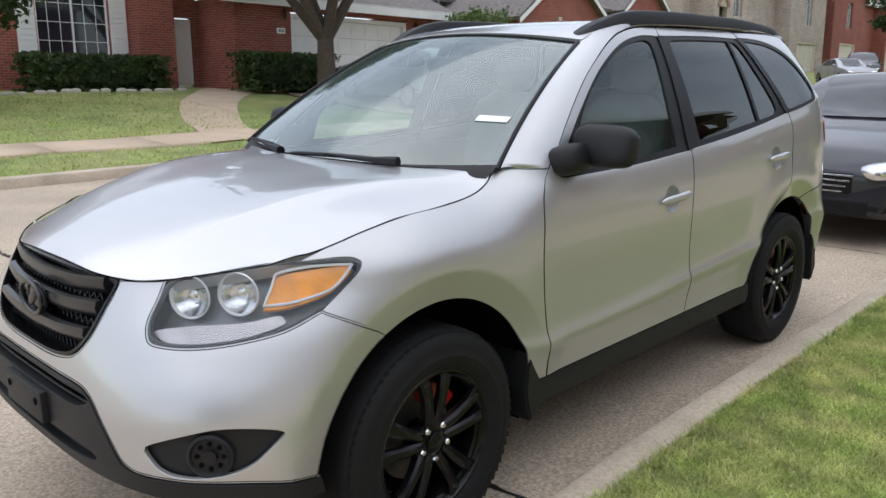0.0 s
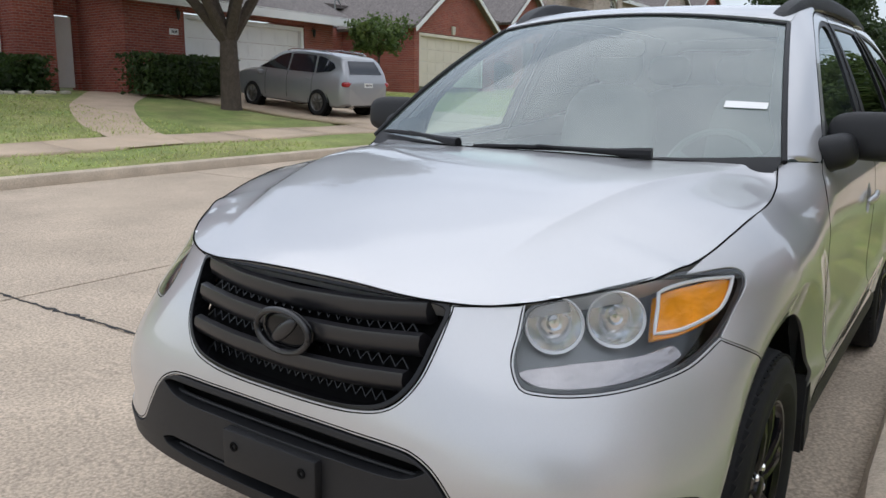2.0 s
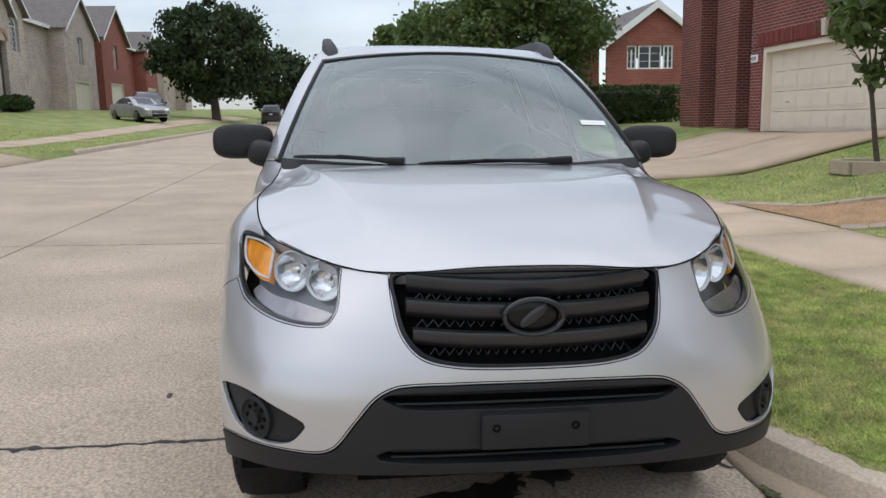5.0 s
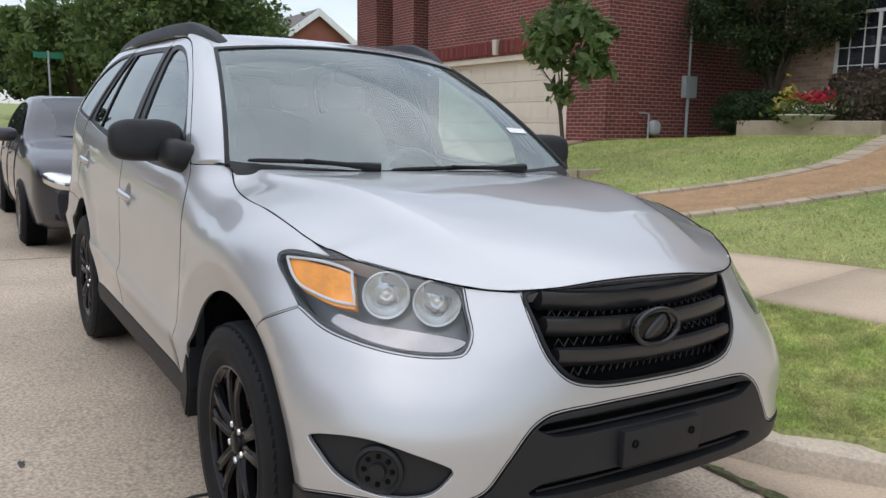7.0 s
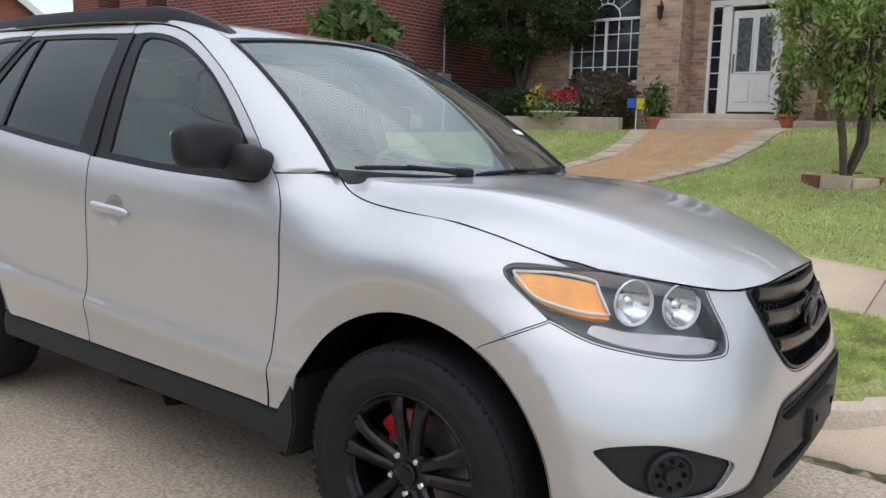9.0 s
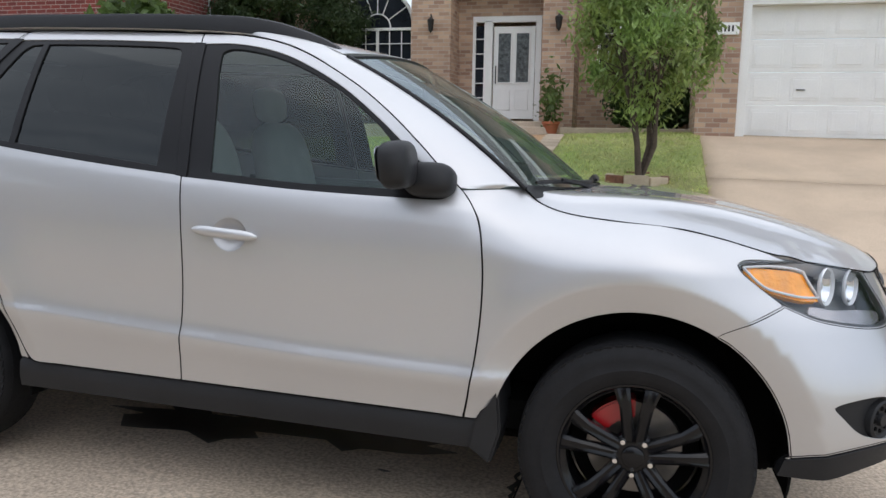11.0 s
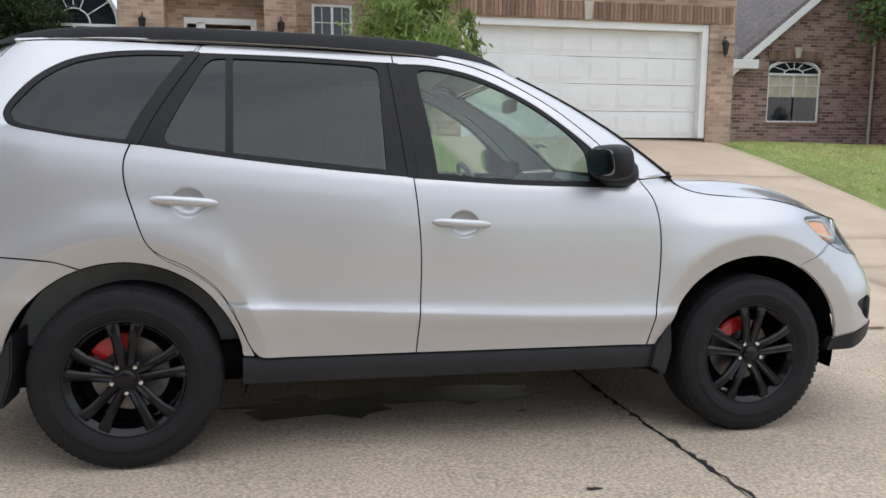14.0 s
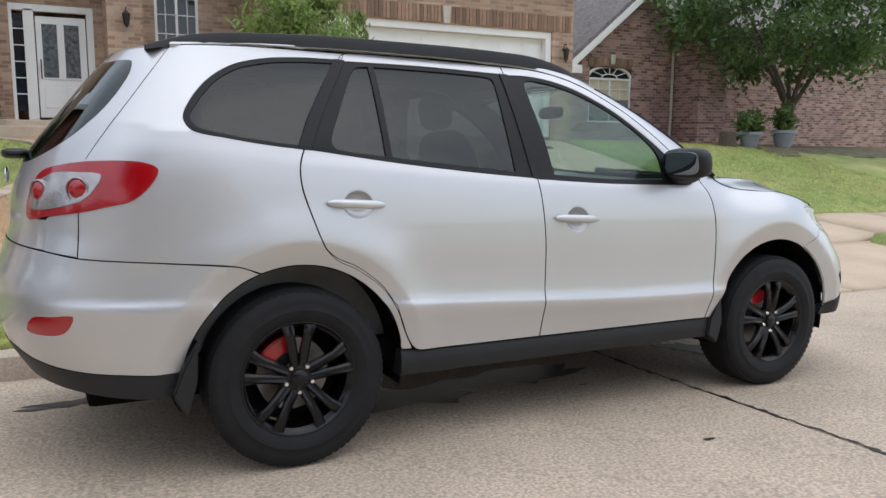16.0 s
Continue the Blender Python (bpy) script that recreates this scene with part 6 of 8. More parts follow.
def window(parent, x0, x1, z0, z1, y, s, nx=2, nz=2, arch_h=0.0, upper=None, shutters=None, frame=.055, bars=True, axis="x"):
    """A framed window facing s along y (or x), with glazing bars, a pane, a sill, and an arched head if arch_h is given."""
    w = new("window")
    w.parent = parent
    w["label"] = "white-framed window with glazing bars"
    turn = Matrix() if axis == "x" else Matrix(((0, 1, 0, 0), (1, 0, 0, 0), (0, 0, 1, 0), (0, 0, 0, 1)))

    def blk(name, mat, a, b, c, d, e, f, bev=.004):
        bm = block(bmesh.new(), a, b, min(c, d), max(c, d), e, f, bev)
        if axis != "x":
            bmesh.ops.transform(bm, matrix=turn, verts=bm.verts)
            bmesh.ops.reverse_faces(bm, faces=bm.faces[:])
        return part(name, bm, mat, w)
    zt = z1 - arch_h
    blk("pane", HOUSE_GLASS, x0, x1, y - s * .01, y - s * .02, z0, zt, 0)
    for a, b in ((x0, x0 + frame), (x1 - frame, x1), ((x0 + x1 - frame) / 2, (x0 + x1 + frame) / 2)):
        blk("frame", WHITE, a, b, y - s * .01, y + s * .035, z0, zt)
    blk("frame", WHITE, x0 + frame, x1 - frame, y - s * .01, y + s * .034, z0, z0 + frame)
    blk("frame", WHITE, x0 + frame, x1 - frame, y - s * .01, y + s * .036, zt - frame, zt)
    if bars:
        for i in range(1, nx * 2):
            if i != nx:
                u = x0 + (x1 - x0) * i / (nx * 2)
                blk("glazing_bar", WHITE, u - .009, u + .009, y, y + s * .018, z0 + frame, zt - frame, 0)
        for j in range(1, nz):
            v = z0 + (zt - z0) * j / nz
            blk("glazing_bar", WHITE, x0 + frame, x1 - frame, y, y + s * .017, v - .009, v + .009, 0)
    blk("sill", LIMESTONE if upper is None else SOLDIER, x0 - .06, x1 + .06, y - s * .02, y + s * .09, z0 - .07, z0 - .002, .008)
    if upper:
        blk("curtain", upper, x0 + frame, x1 - frame, y - s * .009, y - s * .004, z0 + (zt - z0) * .42, zt - frame, 0)
    if arch_h:
        n, cx, r = 16, (x0 + x1) / 2, (x1 - x0) / 2
        pts = [(cx + r * math.cos(math.pi * k / n), zt + arch_h * math.sin(math.pi * k / n)) for k in range(n + 1)]
        part("pane", prism(bmesh.new(), pts, "y", y - s * .02, y - s * .01), HOUSE_GLASS, w)
        bm = bmesh.new()
        tube(bm, [(u, y + s * .012, v) for u, v in pts], .04, 6)
        tube(bm, [(cx + .36 * (u - cx), y + s * .012, zt + .36 * (v - zt)) for u, v in pts], .016, 5)
        for k in (3, 6, 8, 10, 13):
            u, v = pts[k]
            tube(bm, [(cx + .36 * (u - cx), y + s * .012, zt + .36 * (v - zt)), (u, y + s * .012, v)], .012, 5)
        part("arch_frame", bm, WHITE, w)
    if shutters:
        for a, b in ((x0 - shutters - .03, x0 - .03), (x1 + .03, x1 + shutters + .03)):
            sh = blk("shutter", WHITE, a, b, y + s * .10, y + s * .14, z0 - .03, z1 + .03, .006)
            for j in range(14):
                v = z0 + (z1 - z0) * (j + .5) / 14
                bm = block(bmesh.new(), a + .05, b - .05, min(y + s * .14, y + s * .152), max(y + s * .14, y + s * .152), v - .022, v + .02, .004)
                part("slat", bm, WHITE, sh)
    return w


def soldier(parent, x0, x1, z0, h, y, s, mat, step=.075):
    """A row of upright bricks, each a piece of its own."""
    me = None
    for k in range(int((x1 - x0) / step)):
        if me is None:
            ob = part("brick", block(bmesh.new(), .004, step - .004, -.02, .02, 0, h, .004), mat, parent)
            me = ob.data
        else:
            ob = new("brick", me)
            ob.parent = parent
        ob.location = (x0 + k * step, y + s * .004 + s * .004 * math.sin(k * 2.3), z0)


def roof_mesh(parent, pts, faces, mat=None, name="roof", thick=.16, label="grey shingle roof"):
    bm = bmesh.new()
    vs = [bm.verts.new(p) for p in pts]
    for f in faces:
        bm.faces.new([vs[i] for i in f])
    bmesh.ops.recalc_face_normals(bm, faces=bm.faces[:])
    ob = part(name, bm, mat or ROOF, parent, label)
    md = ob.modifiers.new("thick", "SOLIDIFY")
    md.thickness, md.offset = thick, 0
    return ob


def gable(parent, x0, x1, y0, y1, ze, zr, brick, s, over=.35, fascia=None):
    """A gable roof with its ridge along y, the gable wall at y0 and white barge boards; s: the way the gable faces."""
    xm = (x0 + x1) / 2
    part("gable_wall", prism(bmesh.new(), [(x0, ze), (x1, ze), (xm, zr)], "y", y0, y0 - s * .25), brick, parent)
    k = (zr - ze) / (xm - x0)
    a, b = x0 - over, x1 + over
    zo = ze - over * k
    f = y0 + s * over
    roof_mesh(parent, [(a, f, zo + .1), (xm, f, zr + .1), (b, f, zo + .1), (a, y1, zo + .1), (xm, y1, zr + .1), (b, y1, zo + .1)], [(0, 1, 4, 3), (1, 2, 5, 4)])
    for u, v in ((a, xm), (xm, b)):
        zu, zv = (zo, zr) if u == a else (zr, zo)
        bm = prism(bmesh.new(), [(u, zu - .12), (v, zv - .12), (v, zv + .08), (u, zu + .08)], "y", f + s * .005, f + s * .045)
        part("barge_board", bm, fascia or WHITE, parent)


def hip(parent, x0, x1, y0, y1, ze, zr, over=.4, fascia=None):
    """A hipped roof with white fascia boards."""
    a, b, c, d = x0 - over, x1 + over, y0 - over, y1 + over
    run = min(b - a, d - c) / 2
    if b - a > d - c:
        r0, r1 = (a + run, (c + d) / 2), (b - run, (c + d) / 2)
    else:
        r0, r1 = ((a + b) / 2, c + run), ((a + b) / 2, d - run)
    pts = [(a, c, ze), (b, c, ze), (b, d, ze), (a, d, ze), (*r0, zr), (*r1, zr)]
    faces = [(0, 1, 5, 4), (1, 2, 5), (2, 3, 4, 5), (3, 0, 4)] if b - a > d - c else [(0, 1, 4), (1, 2, 5, 4), (2, 3, 5), (3, 0, 4, 5)]
    roof_mesh(parent, pts, faces)
    bm = bmesh.new()
    for u0, u1, v0, v1 in ((a - .03, b + .03, c - .04, c + .0), (a - .03, b + .03, d, d + .04), (a - .04, a, c, d), (b, b + .04, c, d)):
        block(bm, u0, u1, v0, v1, ze - .2, ze + .06)
    part("fascia", bm, fascia or WHITE, parent)


def coach_lamp(parent, x, y, z, s, axis="y"):
    lamp = new("wall_lamp")
    lamp.parent = parent
    lamp["label"] = "black iron wall lantern"
    m = Matrix.Translation((x, y, z))
    part("bracket", tube(bmesh.new(), [m @ Vector(p) for p in ((0, 0, .05), (0, s * .08, .16), (0, s * .13, .17), (0, s * .13, .1))], .012, 6), IRON, lamp)
    part("lantern", lathe(bmesh.new(), [(.005, .12), (.075, .06), (.07, .04), (.045, -.14), (.02, -.17), (.004, -.2)], 6, m @ pose(0, s * .13, 0, 90, 0, 0)), IRON, lamp)
    part("lamp_glass", lathe(bmesh.new(), [(.056, .03), (.040, -.12)], 6, m @ pose(0, s * .13, 0, 90, 0, 0) @ pose(0, 0, 0)), LEAD_GLASS, lamp)


def house_at(name, x, y, label):
    return empty(name, Matrix.Translation(on(x, y)), label, "house")


def plain_plate(parent, x, y, z, s):
    pl = part("number_plate", block(bmesh.new(), x - .16, x + .16, min(y, y + s * .02), max(y, y + s * .02), z - .09, z + .09, .004), WHITE, parent, "white plate with dark bars")
    for k in range(4):
        part("bar", block(bmesh.new(), x - .10 + .055 * k - .014, x - .10 + .055 * k + .014, min(y + s * .02, y + s * .024), max(y + s * .02, y + s * .024), z - .045, z + .045), IRON, pl)


# the house of the driveway: local origin at the garage's foot, x = 0 at 3.5 on the street's frame
O = Vector((3.5, 9.7, 1.66))
home = empty("brick_house", Matrix.Translation(LEAN @ O), "two-storey tan brick house with white garage and front door", "house")
gx0, gx1 = -2.22, 2.30
wall(home, "x", -2.95, 2.95, -.5, 3.4, -.02, .28, BRICK_TAN, [(gx0 - .13, gx1 + .13, -.5, 2.10)])
garage_door(home, gx0, gx1, .0, 1.97, .20, -1)
soldier(home, -2.9, 2.9, 2.12, .30, -.02, -1, SOLDIER)
part("keystone", prism(bmesh.new(), [(-.03 - .06, 2.10), (-.03 + .06, 2.10), (-.03 + .09, 2.42), (-.03 - .09, 2.42)], "y", -.09, .0), LIMESTONE, home)
coach_lamp(home, 2.68, -.03, 1.70, -1)
plain_plate(home, gx0 - .33, -.03, 1.62, -1)
wall(home, "y", .28, 8.0, -.5, 3.4, -2.95, -2.70, BRICK_TAN)
wall(home, "y", .28, 8.0, -.5, 3.4, 2.70, 2.95, BRICK_TAN)
hip(home, -2.95, 2.95, 0, 8, 3.4, 5.6)
# recessed front with the entrance
wall(home, "x", -7.62, -2.95, -.3, 6.0, 3.45, 3.70, BRICK_TAN, [(-7.32, -5.88, -.3, 2.38), (-4.75, -3.9, 1.25, 2.75)])
window(home, -4.75, -3.9, 1.25, 2.75, 3.50, -1, 2, 4)
part("porch_wall", block(bmesh.new(), -7.55, -5.75, 4.45, 4.6, -.3, 4.5), BRICK_TAN, home)
door = new("front_door")
door.parent = home
door["label"] = "white panelled front door with leaded glass and sidelights"
ez = .30
dy = 3.50
part("door_leaf", block(bmesh.new(), -6.88, -6.02, dy, dy + .05, ez, ez + 1.88, .006), WHITE, door)
for a in (-6.78, -6.40):
    part("leaded_pane", block(bmesh.new(), a, a + .26, dy - .012, dy, ez + .75, ez + 1.74, .004), LEAD_GLASS, door)
    for u, v, w2, x2 in ((a - .03, a, ez + .72, ez + 1.77), (a + .26, a + .29, ez + .72, ez + 1.77), (a, a + .26, ez + 1.74, ez + 1.77), (a, a + .26, ez + .72, ez + .75)):
        part("moulding", block(bmesh.new(), u, v, dy - .022, dy, w2, x2, .004), WHITE, door)
    part("raised_panel", block(bmesh.new(), a - .01, a + .27, dy - .016, dy, ez + .18, ez + .58, .012), WHITE, door)
for a, b, c, d in ((-7.32, -7.26, ez - .05, ez + 2.08), (-7.08, -6.9, ez - .05, ez + 2.0), (-6.0, -5.88, ez - .05, ez + 2.08), (-7.26, -6.0, ez + 1.96, ez + 2.08)):
    part("door_frame", block(bmesh.new(), a, b, dy - .06, dy + .06, c, d, .008), WHITE, door)
part("sidelight", block(bmesh.new(), -7.26, -7.08, dy - .01, dy + .02, ez + .12, ez + 1.9), HOUSE_GLASS, door)
for k in range(1, 6):
    part("glazing_bar", block(bmesh.new(), -7.26, -7.08, dy - .02, dy - .01, ez + .12 + .3 * k, ez + .14 + .3 * k), WHITE, door)
part("door_handle", tube(bmesh.new(), [(-6.82, dy - .05, ez + 1.08), (-6.82, dy - .06, ez + .98), (-6.82, dy - .05, ez + .72)], .012, 6), IRON, door)
part("threshold", block(bmesh.new(), -7.6, -5.5, 2.4, 3.6, -.1, ez - .06, .02), KERB, home, "concrete porch step")
part("porch_step", block(bmesh.new(), -7.75, -5.45, 1.95, 2.42, -.2, ez - .17, .02), KERB, home, "concrete porch step")
# brick pier and the arched window
part("brick_pier", block(bmesh.new(), -8.45, -7.62, 2.75, 3.75, -.3, 6.0), BRICK_TAN, home)
part("brick_pier", block(bmesh.new(), -5.72, -5.10, 2.45, 3.45, -.3, 6.0), BRICK_TAN, home)
coach_lamp(home, -8.0, 2.74, 2.16, -1)
coach_lamp(home, -5.40, 2.44, 2.12, -1)
wall(home, "x", -11.2, -8.45, -.3, 6.0, 3.10, 3.35, BRICK_TAN, [(-10.12, -8.52, .85, 2.95)])
window(home, -10.12, -8.52, .85, 2.95, 3.16, -1, 3, 4, .80)
wall(home, "x", -8.45, -5.10, 2.95, 6.0, 2.95, 3.20, BRICK_TAN)
wall(home, "y", 3.35, 10.0, -.5, 6.0, -11.2, -10.95, BRICK_TAN)
hip(home, -11.2, 2.9, 3.1, 12, 6.0, 9.2)
part("bed_wall", block(bmesh.new(), -11.0, -8.25, 1.55, 1.75, -.25, .14, .02), STONE, home, "low tan stone bed edging")
part("bed_wall", block(bmesh.new(), -5.2, -2.9, 1.35, 1.55, -.4, .12, .02), STONE, home, "low tan stone bed edging")

# mottled brick house beyond the driveway
O2 = Vector((11.6, 11.6, 1.62))
side_house = empty("brick_house", Matrix.Translation(LEAN @ O2), "single-storey plum brick house with gable and arched window", "house")
wall(side_house, "x", -4.3, .75, -.4, 2.12, 1.35, 1.6, BRICK_PLUM, [(-2.15, -.72, .62, 2.08)])
window(side_house, -2.15, -.72, .62, 2.08, 1.42, -1, 2, 4, .30, BLIND)
part("window_screen", block(bmesh.new(), -2.09, -.78, 1.385, 1.40, .66, 1.22), HOUSE_GLASS, side_house)
gable(side_house, -3.0, 2.2, 1.356, 7, 2.05, 4.15, BRICK_PLUM, -1)
part("keystone", prism(bmesh.new(), [(-1.49, 2.14), (-1.37, 2.14), (-1.34, 2.38), (-1.52, 2.38)], "y", 1.28, 1.36), LIMESTONE, side_house)
soldier(side_house, -2.2, -.65, 2.10, .20, 1.35, -1, SOLDIER)
part("pier", block(bmesh.new(), .75, 1.75, .35, 1.6, -.5, 3.6), BRICK_PLUM, side_house)
part("downpipe", tube(bmesh.new(), [(.66, 1.28, 2.8), (.66, 1.28, -.2)], .04, 8), LIMESTONE, side_house)
wall(side_house, "x", 1.75, 14, -.6, 3.4, 1.9, 2.15, BRICK_PLUM)
wall(side_house, "y", 1.6, 9, -.4, 2.1, -4.3, -4.05, BRICK_PLUM)
roof_mesh(side_house, [(-4.75, 1.0, 1.98), (-2.9, 1.0, 1.98), (-2.9, 7, 5.6), (-4.75, 7, 5.6)], [(0, 1, 2, 3)])
roof_mesh(side_house, [(1.4, 1.5, 3.35), (15, 1.5, 3.35), (15, 7, 6.4), (1.4, 7, 6.4)], [(0, 1, 2, 3)])
part("gutter", block(bmesh.new(), -4.75, -2.7, .93, 1.05, 1.82, 2.03, .02), WHITE, side_house)
tagged(sheet("flower_bed", np.linspace(9.8, 20, 30), np.linspace(10.0, 12.9, 10), lambda x, y: lawn_z(x, y) + .03, BED), "reddish mulch bed along the brick house", "flower bed", kind="structure")
# bare soil patch, its colour also carrying the shade under the tree
tagged(sheet("bare_earth", np.linspace(11.2, 24, 40), np.linspace(8.2, 11.0, 10), lambda x, y: lawn_z(x, y) + .022 * np.clip((y - 8.3 - .25 * np.sin(2.1 * x) - .18 * np.sin(5.3 * x)) / .2, -1, 1), EARTH), "bare brown earth, coloured darker for the garden tree's shade", "bare earth", kind="structure")

# dark red house next door: front wall at y 9.5, garage towards the street
O3 = Vector((-12.8, 9.5, .95))
red_house = empty("brick_house", Matrix.Translation(LEAN @ O3), "two-storey dark red brick house with white garage", "house")
wall(red_house, "x", -3.05, 3.6, -.5, 6.2, .0, .28, BRICK_RED, [(-2.55, 2.48, -.5, 1.98)])
garage_door(red_house, -2.42, 2.35, .0, 1.85, .22, -1, CREAM)
soldier(red_house, -2.75, 2.7, 2.02, .28, .0, -1, SOLDIER_RED)
part("keystone", prism(bmesh.new(), [(-.05, 2.0), (.07, 2.0), (.10, 2.34), (-.08, 2.34)], "y", -.09, .0), LIMESTONE, red_house)
plain_plate(red_house, -2.85, -.01, 1.75, -1)
wall(red_house, "y", .28, 9.0, -.7, 6.2, 3.35, 3.6, BRICK_RED)
wall(red_house, "x", -7.9, -3.05, -.3, 6.2, 1.2, 1.45, BRICK_RED, [(-4.3, -3.35, -.3, 2.0), (-4.2, -3.4, 2.35, 4.4), (-6.35, -5.75, .55, 2.6)])
window(red_house, -6.35, -5.75, .55, 2.6, 1.25, -1, 1, 3)
window(red_house, -4.2, -3.4, 2.35, 4.4, 1.25, -1, 1, 3)
storm = box("storm_door", -4.22, -3.43, 1.24, 1.29, .0, 1.95, WHITE, red_house, "white storm door with glass", .006)
part("door_pane", block(bmesh.new(), -4.10, -3.55, 1.225, 1.24, .25, 1.8), HOUSE_GLASS, storm)
part("brick_pier", block(bmesh.new(), -5.6, -4.4, .35, 1.2, -.3, 6.2), BRICK_RED, red_house)
part("brick_pier", block(bmesh.new(), -7.9, -6.6, .35, 1.2, -.3, 6.2), BRICK_RED, red_house)
wall(red_house, "y", 1.45, 9.0, -.3, 6.2, -7.9, -7.65, BRICK_RED)
hip(red_house, -7.9, 3.6, 0, 9, 6.2, 9)
# meters on its side wall
meter = new("electric_meter")
meter.parent = red_house
mx = 3.6
part("meter_box", block(bmesh.new(), mx, mx + .12, 2.15, 2.5, 1.02, 1.47, .01), METER, meter)
part("conduit", tube(bmesh.new(), [(mx + .06, 2.3, 1.47), (mx + .06, 2.3, 3.3)], .025, 8), METER, meter)
part("conduit", tube(bmesh.new(), [(mx + .06, 2.3, 1.02), (mx + .06, 2.3, -.5)], .035, 8), METER, meter)
part("gas_meter", pillow(bmesh.new(), (mx + .14, 1.25, .39), (.1, .13, .15), 3), METER, red_house, "", True)
part("gas_pipe", tube(bmesh.new(), [(mx + .1, .85, .69), (mx + .1, 1.12, .67), (mx + .1, 1.12, -.5)], .02, 8), METER, red_house)

# far red house behind the hedge
far_red = house_at("far_house", -36, 16.5, "red brick house with a white-trimmed gable beyond the hedge")
wall(far_red, "y", -3.9, 1.0, -1, 3.75, .0, .3, BRICK_RED2, [(-2.9, -.5, 2.45, 3.6)])
for a, b in ((-2.9, -2.4), (-2.3, -1.1), (-1.0, -.5)):
    window(far_red, a, b, 2.45, 3.6, .2, 1, 1, 3, axis="y", frame=.07)
wall(far_red, "y", -6.2, -3.9, -1, 3.75, -1.3, -1.0, BRICK_RED2)
wall(far_red, "x", -12, -1.3, -1, 3.75, -6.2, -5.9, BRICK_RED2)
part("gable_wall", prism(bmesh.new(), [(-3.9, 3.75), (1.0, 3.75), (-1.45, 5.5)], "x", .0, .3), BRICK_RED2, far_red)
roof_mesh(far_red, [(.6, -4.3, 3.6), (.6, -1.45, 5.65), (.6, 1.4, 3.6), (-9, -4.3, 3.6), (-9, -1.45, 5.65), (-9, 1.4, 3.6)], [(0, 1, 4, 3), (1, 2, 5, 4)])
roof_mesh(far_red, [(-.6, -6.7, 3.6), (-.6, -3.6, 3.6), (-5.5, -3.6, 6.4), (-5.5, -4.2, 6.4), (-12, -6.7, 3.6), (-12, -4.2, 6.4)], [(0, 1, 2, 3), (0, 3, 5, 4)])
for a, za, b, zb in ((-4.3, 3.6, -1.45, 5.65), (-1.45, 5.65, 1.4, 3.6)):
    part("barge_board", prism(bmesh.new(), [(a, za - .28), (b, zb - .28), (b, zb + .08), (a, za + .08)], "x", .58, .66), WHITE, far_red)

# across the street: the house with shutters
O5 = Vector((-16.4, -19.2, .90))
shut_house = empty("brick_house", Matrix.Translation(LEAN @ O5), "red brick house with white shutters and double garage", "house")
wall(shut_house, "x", -4.1, 4.6, -.5, 2.7, -.28, .0, BRICK_RED2, [(-2.6, 2.55, -.5, 2.35)])
garage_door(shut_house, -2.45, 2.42, .0, 2.15, -.20, 1)
plain_plate(shut_house, 2.95, .01, 1.72, 1)
coach_lamp(shut_house, 2.85, .01, 2.25, 1)
coach_lamp(shut_house, -2.95, .01, 2.15, 1)
wall(shut_house, "y", -2.3, -.28, -.5, 2.7, 4.32, 4.6, BRICK_RED2)
wall(shut_house, "y", -9, -.28, -.5, 2.7, -4.1, -3.82, BRICK_RED2)
roof_mesh(shut_house, [(-4.7, .55, 2.62), (5.4, .55, 2.62), (5.4, -6, 5.6), (-4.7, -6, 5.6)], [(0, 1, 2, 3)])
part("fascia", block(bmesh.new(), -4.7, 5.4, .52, .58, 2.42, 2.72), WHITE, shut_house)
wall(shut_house, "x", 4.6, 18, -.6, 5.8, -2.6, -2.3, BRICK_RED2, [(4.72, 5.62, -.6, 2.15), (7.45, 9.5, .75, 2.85)])
part("entry_door", block(bmesh.new(), 4.74, 5.36, -2.5, -2.42, .05, 2.1, .01), WHITE, shut_house, "white entry door")
part("sidelight", block(bmesh.new(), 5.38, 5.60, -2.5, -2.45, .05, 2.05), HOUSE_GLASS, shut_house)
window(shut_house, 7.45, 9.5, .75, 2.85, -2.4, 1, 3, 4, shutters=.5)
part("brick_pier", block(bmesh.new(), 5.72, 6.85, -2.3, -1.6, -.6, 5.8), BRICK_RED2, shut_house)
hip(shut_house, 4.6, 18, -14, -2.3, 5.8, 8.5)
dish = new("satellite_dish")
dish.parent = shut_house
part("dish", lathe(bmesh.new(), [(.001, 0), (.15, .02), (.28, .07)], 20, pose(-4.9, -.5, 3.5, 0, 0, 40) @ pose(0, 0, 0, 25, 0, 0)), METER, dish, "", True)
part("mast", tube(bmesh.new(), [(-4.9, -.6, 2.9), (-4.9, -.6, 3.5)], .03, 6), METER, dish)

# the gabled garage house
O6 = Vector((-28.2, -19.0, 1.1))
gable_house = empty("brick_house", Matrix.Translation(LEAN @ O6), "red brick house with a gabled cream garage", "house")
wall(gable_house, "x", -3.7, 2.9, -.5, 2.55, -.28, .0, BRICK_RED2, [(-2.65, 2.55, -.5, 2.25)])
garage_door(gable_house, -2.5, 2.42, .0, 2.1, -.2, 1, CREAM)
gable(gable_house, -3.7, 2.9, 0, -9, 2.55, 4.9, BRICK_RED2, 1)
wall(gable_house, "y", -9, -.28, -.5, 2.55, 2.62, 2.9, BRICK_RED2)
part("keystone", prism(bmesh.new(), [(-.1, 2.3), (.1, 2.3), (.13, 2.65), (-.13, 2.65)], "y", .0, .08), LIMESTONE, gable_house)
